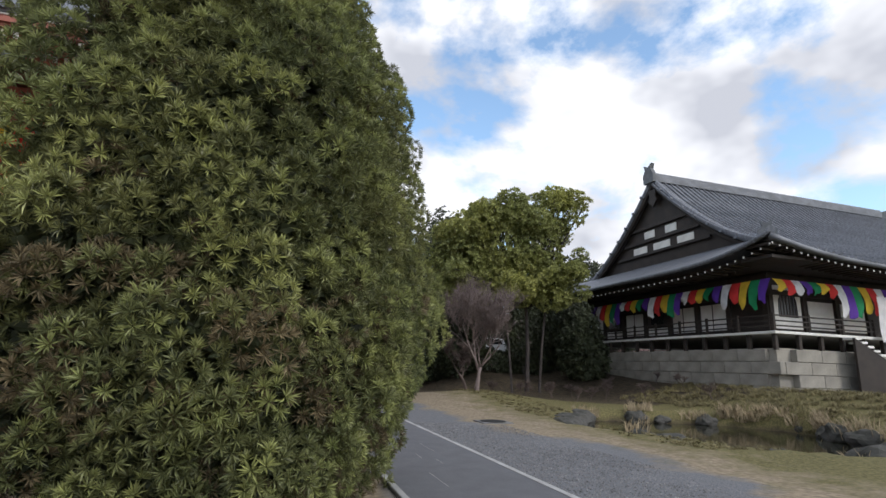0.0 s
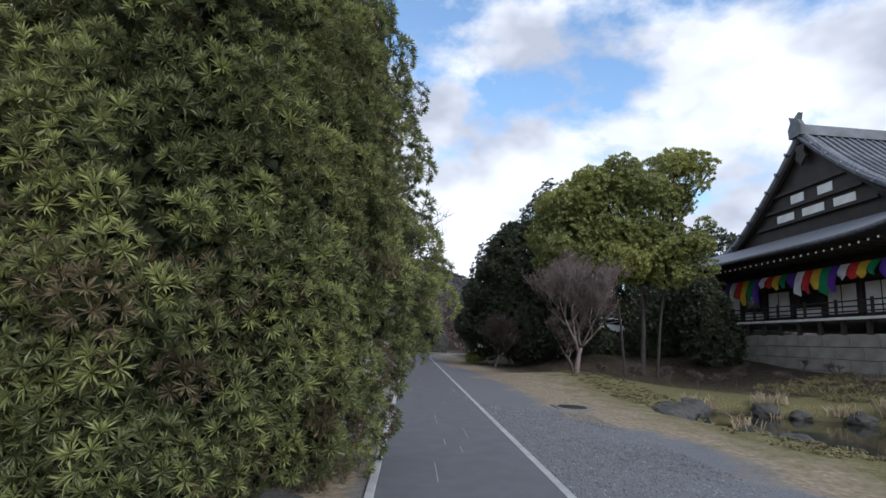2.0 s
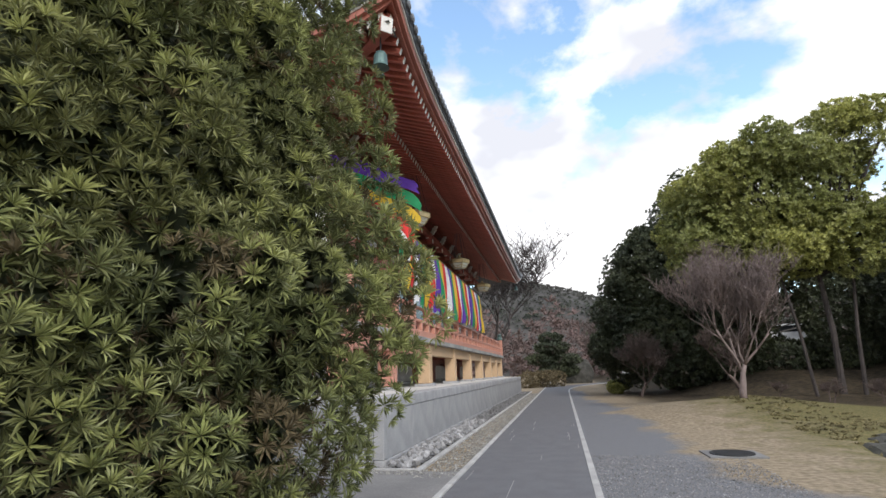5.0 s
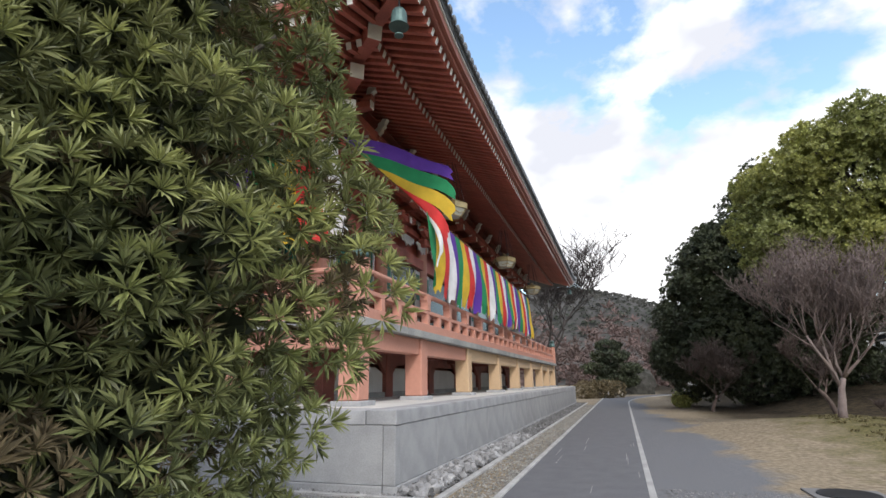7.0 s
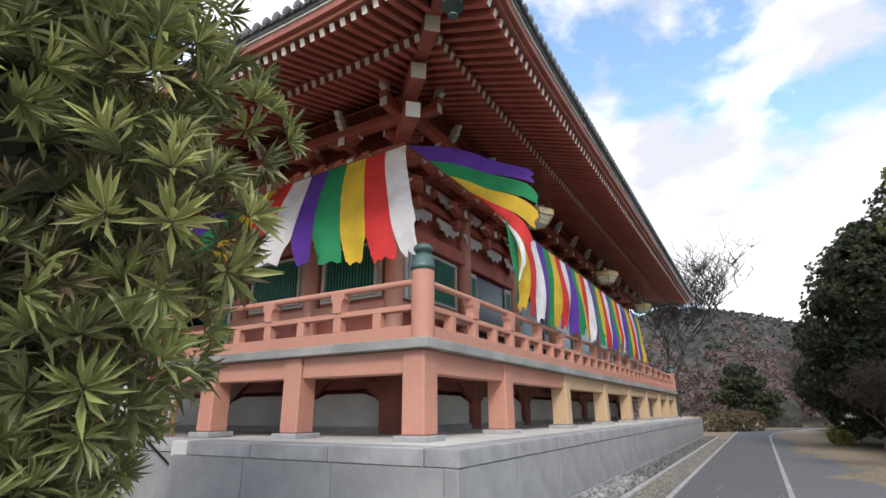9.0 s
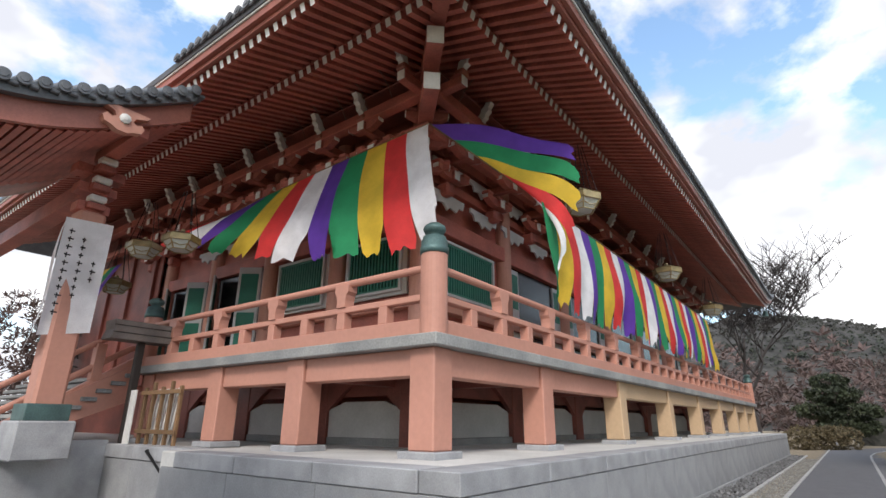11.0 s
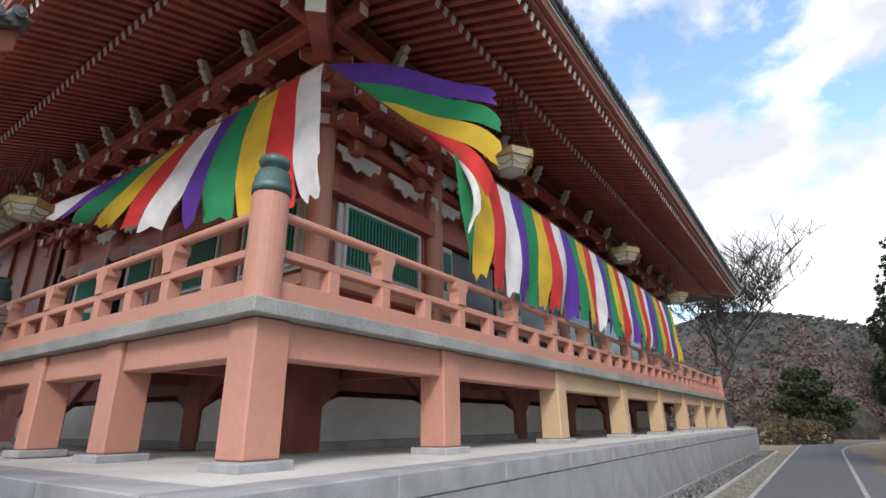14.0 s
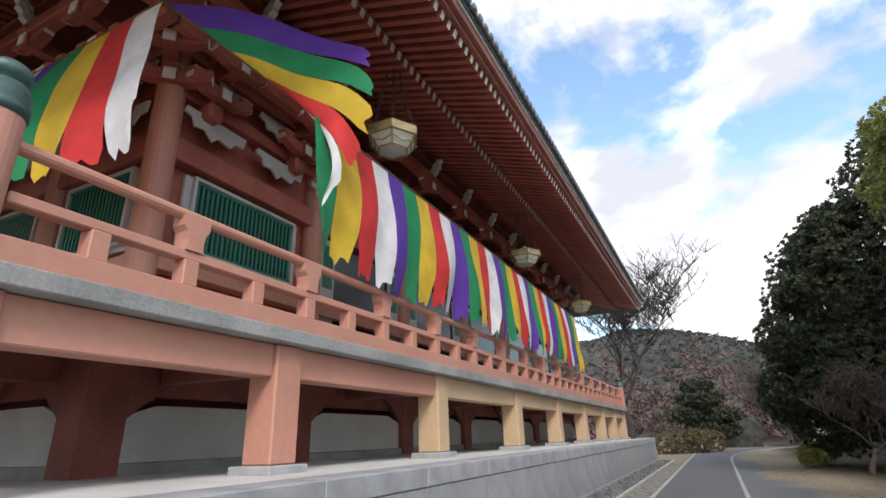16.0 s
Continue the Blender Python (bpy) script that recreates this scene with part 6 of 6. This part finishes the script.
# round tile ribs
for i in range(0, 52):
    x = E2X + 3.0 + i * 0.5
    part("tile_rib", tube([(x, roof2_south(0, t)[1], roof2_south((x - E2X) / 28, t)[2] + 0.05) for t in np.linspace(0, 1, 7)], 0.07, 5), TILEFAR, hall2)
for i in range(44):
    u = -0.96 + i * 1.92 / 43
    pts = []
    for t in (0.0, 0.3, 0.6, 1.0):
        y = RIDGEY + u * (RIDGEY - E2Y) * (1 - 0.26 * t)
        pts.append((E2X + 3.0 * t, y, E2Z + 1.5 * (0.75 * t + 0.25 * t * t) + eave2(abs(u) * 1.4 - 0.4) * (1 - t) + 0.05))
    part("tile_rib", tube(pts, 0.075, 5), TILEFAR, hall2)
# eave ends and rafters' white tips
for i in range(44):
    u = -0.97 + i * 1.94 / 43
    z = E2Z + eave2(abs(u) * 1.4 - 0.4)
    box("rafter_tip", (E2X + 0.25, RIDGEY + u * (RIDGEY - E2Y) - 0.06, z - 0.42), (E2X + 1.8, RIDGEY + u * (RIDGEY - E2Y) + 0.06, z - 0.3), DARKWOOD, hall2, bevel=0.0)
    box("rafter_end", (E2X + 0.235, RIDGEY + u * (RIDGEY - E2Y) - 0.05, z - 0.41), (E2X + 0.248, RIDGEY + u * (RIDGEY - E2Y) + 0.05, z - 0.31), WHITE, hall2, bevel=0.0)
for i in range(34):
    x = E2X + 0.3 + i * 0.45
    z = roof2_south((x - E2X) / 28, 0)[2]
    box("rafter_tip", (x - 0.06, E2Y + 0.25, z - 0.42), (x + 0.06, E2Y + 1.8, z - 0.3), DARKWOOD, hall2, bevel=0.0)
    box("rafter_end", (x - 0.05, E2Y + 0.235, z - 0.41), (x + 0.05, E2Y + 0.248, z - 0.31), WHITE, hall2, bevel=0.0)
part("eave_underside", add_box(bmesh.new(), (E2X + 0.6, E2Y + 0.6, E2Z - 0.1), (49, 41, E2Z + 0.05)), DARKWOOD, hall2)
# gable wall with pale panels, barge boards, pendant, ridge
gx2 = E2X + 3.1
gable_half, gz0 = 7.5, 8.95
part("gable_wall", prism([(RIDGEY - gable_half, gz0), (RIDGEY + gable_half, gz0), (RIDGEY + 4.2, 11.1), (RIDGEY, RZ - 0.3), (RIDGEY - 4.2, 11.1)], "x", gx2 + 0.25, gx2 + 0.5), DARKWOOD, hall2)
for y0, z0, w in ((-3.2, 10.25, 1.5), (-1.0, 10.25, 1.7), (1.4, 10.25, 1.5), (-1.7, 11.3, 1.1), (0.5, 11.3, 1.1)):
    box("gable_panel", (gx2 + 0.2, RIDGEY + y0, z0), (gx2 + 0.249, RIDGEY + y0 + w, z0 + 0.55), WHITE, hall2, "white plaster gable panel", bevel=0.01)
for z in (10.05, 11.0, 12.0):
    h = (RZ - z) * 0.88
    box("gable_beam", (gx2 + 0.05, RIDGEY - h, z), (gx2 + 0.2, RIDGEY + h, z + 0.2), DARKWOOD, hall2)
for s in (-1, 1):
    line = [(gx2 - 0.1, RIDGEY + s * (RIDGEY - E2Y) * (1 - t), E2Z + (RZ - E2Z) * (0.40 * t + 0.60 * t * t)) for t in np.linspace(0.22, 1, 10)]
    part("barge_board", tube([(x, y, z - 0.25) for x, y, z in line], 0.17, 6), DARKWOOD, hall2)
    part("verge_ridge", tube([(x, y, z + 0.12) for x, y, z in line], 0.2, 8), TILEFAR, hall2)
    for x, y, z in line[:-1]:
        part("verge_tile", lathe([(0.11, 0), (0.11, 0.3)], 10), TILEFAR, hall2, at=(x - 0.05, y, z + 0.05), turn=(0, -90, 0))
part("gable_pendant", prism([(-0.4, 0.6), (0.4, 0.6), (0.3, 0.1), (0.45, -0.2), (0.0, -0.7), (-0.45, -0.2), (-0.3, 0.1)], "x", -0.08, 0.08), DARKWOOD, hall2, at=(gx2 - 0.15, RIDGEY, RZ - 1.3))
box("main_ridge", (gx2 - 0.2, RIDGEY - 0.22, RZ - 0.05), (49, RIDGEY + 0.22, RZ + 0.5), TILEFAR, hall2)
part("ridge_cap", tube([(gx2 - 0.25, RIDGEY, RZ + 0.55), (49, RIDGEY, RZ + 0.55)], 0.14, 8), TILEFAR, hall2)
part("ridge_ornament", prism([(-0.5, -0.1), (0.5, -0.1), (0.55, 0.5), (0.3, 0.95), (0.42, 1.35), (0.0, 1.1), (-0.42, 1.35), (-0.3, 0.95), (-0.55, 0.5)], "x", -0.15, 0.15), TILE, hall2, "ridge-end ornament tile", at=(gx2 - 0.35, RIDGEY, RZ - 0.1))
corner_hip = [(E2X + d, E2Y + d, roof2_south(d / 28, d / (RIDGEY - E2Y))[2] + 0.2) for d in np.linspace(0.1, 3.0, 6)]
part("corner_hip_ridge", tube(corner_hip, 0.2, 8), TILEFAR, hall2)
part("hip_ornament", prism([(-0.4, 0), (0.4, 0), (0.45, 0.5), (0.2, 0.75), (0.3, 1.05), (0, 0.85), (-0.3, 1.05), (-0.2, 0.75), (-0.45, 0.5)], "x", -0.13, 0.13), TILE, hall2, at=(E2X + 1.2, E2Y + 1.2, corner_hip[2][2] - 0.2), turn=(0, 0, 45))
# coloured bunting along the far hall
rr = random.Random(17)
bunting = root("far_bunting", (HX, HY + 6, 6.0), "limp five-coloured cloth strung along the dark hall", "banner", "festival curtains")
k = 0
for i in range(26):
    y = W2Y - 1.5 + i * 0.62
    low = 4.95 + 0.5 * rr.random() if (i // 5) % 2 == 0 else 5.6 + 0.35 * rr.random()
    curtain_stripe(bunting, COLOURS[i % 5], (HX + 0.2, y, 6.65), (HX + 0.2, y + 0.62, 6.65), (HX + 0.1, y + 0.3 * rr.random(), low), (HX + 0.1, y + 0.62, low + 0.3 * rr.random()), (-1, 0, 0), rr)
for i in range(16):
    x = W2X - 1.2 + i * 0.62
    low = 4.7 + 0.5 * rr.random() if i > 6 else 5.7 + 0.3 * rr.random()
    curtain_stripe(bunting, COLOURS[(i + 2) % 5], (x, HY + 0.2, 6.65), (x + 0.62, HY + 0.2, 6.65), (x + 0.2 * rr.random(), HY + 0.1, low), (x + 0.6, HY + 0.1, low + 0.25 * rr.random()), (0, -1, 0), rr)
banner2 = root("white_hanging_cloth", (HX + 7.8, HY - 0.3, 3.6), "plain white cloth hung before the dark hall", "banner")
vs, fs = hanging_sheet(HX + 7.8, HY - 0.35, 1.3, 3.6, 6.1, sway=0.0)
part("sheet", mesh_np(vs, fs, CLOTH["white"], smooth=True), CLOTH["white"], banner2)
far_stair = root("far_hall_stair", (HX + 5.8, HY - 0.8, 0.5), "short white-edged stair up to the far veranda", "stairs")
for i in range(6):
    box("step", (HX + 4.6 + i * 0.42, HY - 0.7, HZ - 0.28 - i * 0.2), (HX + 5.05 + i * 0.42, HY - 0.02, HZ - 0.16 - i * 0.2), WHITE, far_stair)
part("stringer", prism([(HX + 4.5, HZ - 0.2), (HX + 7.2, HZ - 1.5), (HX + 7.2, HZ - 2.9), (HX + 4.5, HZ - 2.9)], "y", HY - 0.72, HY - 0.6), DARKWOOD, far_stair)
# grey modern block behind
block = root("grey_building", (55, 36, 0), "plain grey flat-roofed building behind the far hall", "building")
part("body", add_box(bmesh.new(), (50.5, 30, 0), (75, 45, 15.5)), PLASTER, block)
box("roof_edge", (50.2, 29.6, 15.5), (75.4, 45.4, 16.2), SLAB, block)
for k in range(6):
    for z in (12.0, 9.0):
        w = box("window", (50.44, 31 + 2.3 * k, z), (50.49, 32.6 + 2.3 * k, z + 1.5), GLASSY, block)
        box("window_frame", (50.42, 31 + 2.3 * k, z - 0.08), (50.5, 32.6 + 2.3 * k, z - 0.002), FRAME, w)

# white van between the trees
van = root("white_van", (21.5, 51.5, ground_z(21.5, 51.5)), "small white van parked beyond the trees", "van")
vz = ground_z(21.5, 51.5)
part("body", prism([(19.9, 0.35), (23.2, 0.35), (23.2, 1.2), (22.7, 1.85), (20.7, 1.85), (20.0, 1.15)], "y", 50.8, 52.3), VAN, van, at=(0, 0, vz))
part("side_glass", prism([(20.5, 1.2), (22.8, 1.2), (22.5, 1.7), (20.8, 1.7)], "y", 50.785, 50.798), GLASSY, van, at=(0, 0, vz))
for x in (20.6, 22.5):
    wh = part("wheel", lathe([(0.32, 0), (0.32, 0.2)], 18), RUBBER, van, at=(x, 50.98, vz + 0.32), turn=(90, 0, 0))
    part("rim", lathe([(0.18, 0), (0.18, 0.02)], 14), STEEL, wh, at=(x, 50.78, vz + 0.32), turn=(90, 0, 0))

# ---- wooded hills ----
hv, hf = [], []
cols, rows_ = 200, 40
for j in range(rows_ + 1):
    for i in range(cols + 1):
        x = -420 + 840 * i / cols
        t = j / rows_
        top = 47 * math.exp(-((x + 32) / 80) ** 2) + 26 * math.exp(-((x - 150) / 90) ** 2) + 14 + 5 * noise.noise((x * 0.02, 3, 0)) + 2.5 * noise.noise((x * 0.09, 7, 0)) + 1.2 * noise.noise((x * 0.3, 9, 0))
        y = 190 + 170 * t
        z = -2 + top * math.sin(t * math.pi / 2) + 2.2 * noise.noise((x * 0.11, y * 0.11, 2)) * t + 1.0 * noise.noise((x * 0.35, y * 0.35, 4)) * t
        hv.append((x, y, z))
for j in range(rows_):
    for i in range(cols):
        a = j * (cols + 1) + i
        hf.append((a, a + 1, a + cols + 2, a + cols + 1))
hills = tagged(new("backdrop", mesh_np(hv, hf, HILLBASE)), "low wooded winter hills", "hill", kind="structure")
gh = np.random.default_rng(12)
hp = []
for k in range(16000):
    x, t = gh.uniform(-260, 320), gh.random() ** 0.8
    j, i = min(rows_ - 1, int(t * rows_)), min(cols - 1, int((x + 420) / 840 * cols))
    q = hv[j * (cols + 1) + i]
    hp.append((x, 190 + 170 * t, q[2] + (hv[(j + 1) * (cols + 1) + i][2] - q[2]) * (t * rows_ - j) + 0.4))
vs, fs = leaf_cloud(hp, np.tile([[0, -0.4, 1.0]], (len(hp), 1)), gh.uniform(0.8, 1.5, len(hp)), 6, 1.5, 0.7, 13)
tagged(new("far_woods", mesh_np(vs, fs, HILLM)), "brown and dull green far woodland", "woods", kind="stuff")
# nearer woods at the foot of the hills
np_at = np.stack([gh.uniform(-60, 90, 5200), gh.uniform(92, 150, 5200), gh.uniform(0.5, 14.0, 5200)], 1)
np_at[:, 2] *= 0.55 + 0.45 * np.sin(np_at[:, 0] * 0.21 + 1.0) ** 2
vs, fs = leaf_cloud(np_at, np.tile([[0, -0.3, 1.0]], (len(np_at), 1)), gh.uniform(0.7, 1.5, len(np_at)), 8, 1.4, 0.35, 14)
tagged(new("middle_woods", mesh_np(vs, fs, WOODS)), "brown leafless woodland behind the garden", "woods", kind="stuff")

# ---- cobbles and gravel along the podium ----
rub = tagged(root("cobble_strip", (0.65, 30, 0), "drain strip of rough grey cobbles at the podium's foot", "cobbles"), kind="structure")
stone_kerb = tagged(root("drain_kerb", (1.05, 30, 0), "pale kerb stones round the cobble strip", "kerb"), kind="structure")
for k in range(34):
    box("kerb_stone", (0.98, 13.18 + k * 1.0, -0.15), (1.09, 13.18 + k * 1.0 + 0.992, 0.045), KERB, stone_kerb, bevel=0.008)
for k in range(8):
    box("kerb_stone", (0.975 - (k + 1) * 1.0, 13.18, -0.15), (0.97 - k * 1.0, 13.28, 0.045), KERB, stone_kerb, bevel=0.008)
shapes = []
for k in range(6):
    bm = bmesh.new()
    bmesh.ops.create_icosphere(bm, subdivisions=1, radius=0.085)
    for v in bm.verts:
        v.co *= 1 + 0.45 * noise.noise(v.co * 14 + Vector((k * 7.7, 0, 0)))
        v.co.z *= 0.75
    shapes.append(mesh_of(bm, RUBBLE))
rr = random.Random(30)
for k in range(300):
    o = part("cobble", shapes[k % 6], RUBBLE, rub, at=(rr.uniform(0.42, 0.92), 13.4 + 8.6 * ((k + rr.random()) / 300), 0.03 + 0.05 * rr.random()), turn=(rr.uniform(0, 360), rr.uniform(0, 360), rr.uniform(0, 360)))
    s = rr.uniform(0.65, 1.35)
    o.scale = (s, s, s)


def scatter(name, n, region, z, size, material, label, seed):
    """Many loose stones in one mesh."""
    g = np.random.default_rng(seed)
    oct_v = np.array([(1, 0, 0), (-1, 0, 0), (0, 1, 0), (0, -1, 0), (0, 0, 1), (0, 0, -1)], float)
    oct_f = np.array([(0, 2, 4), (2, 1, 4), (1, 3, 4), (3, 0, 4), (2, 0, 5), (1, 2, 5), (3, 1, 5), (0, 3, 5)])
    c = np.stack([g.uniform(region[0], region[1], n), g.uniform(region[2], region[3], n), np.full(n, z) + g.uniform(0, size * 0.6, n)], 1)
    s = size * g.uniform(0.5, 1.2, (n, 1, 3)) * np.array([1, 1, 0.7])
    a = g.uniform(0, 6.283, n)
    v = oct_v[None] * s
    v = np.stack([v[..., 0] * np.cos(a)[:, None] - v[..., 1] * np.sin(a)[:, None], v[..., 0] * np.sin(a)[:, None] + v[..., 1] * np.cos(a)[:, None], v[..., 2]], 2)
    v += g.normal(0, size * 0.15, v.shape) + c[:, None]
    f = oct_f[None] + np.arange(n)[:, None, None] * 6
    return tagged(new(name, mesh_np(v.reshape(-1, 3), f.reshape(-1, 3), material)), label, "gravel", kind="stuff")


scatter("loose_cobbles", 2600, (0.38, 0.95, 13.35, 46.0), 0.02, 0.075, RUBBLE, "rough grey cobbles heaped in the drain strip", 1)
scatter("south_cobbles", 420, (-6.0, 0.95, 13.29, 13.42), 0.0, 0.05, RUBBLE, "small cobbles at the podium's front foot", 2)
scatter("gravel_strip", 9000, (1.1, 1.78, 12.6, 44.0), 0.0, 0.022, PEBBLE, "pale gravel between the kerbs", 3)
scatter("forecourt_gravel", 900, (-5.0, 1.2, 12.85, 13.2), 0.01, 0.018, PEBBLE, "loose gravel swept against the kerb", 4)
scatter("path_side_gravel", 12000, (4.02, 6.6, 4.5, 15.0), 0.0, 0.014, RUBBLE, "blue-grey crushed gravel beside the path", 5)
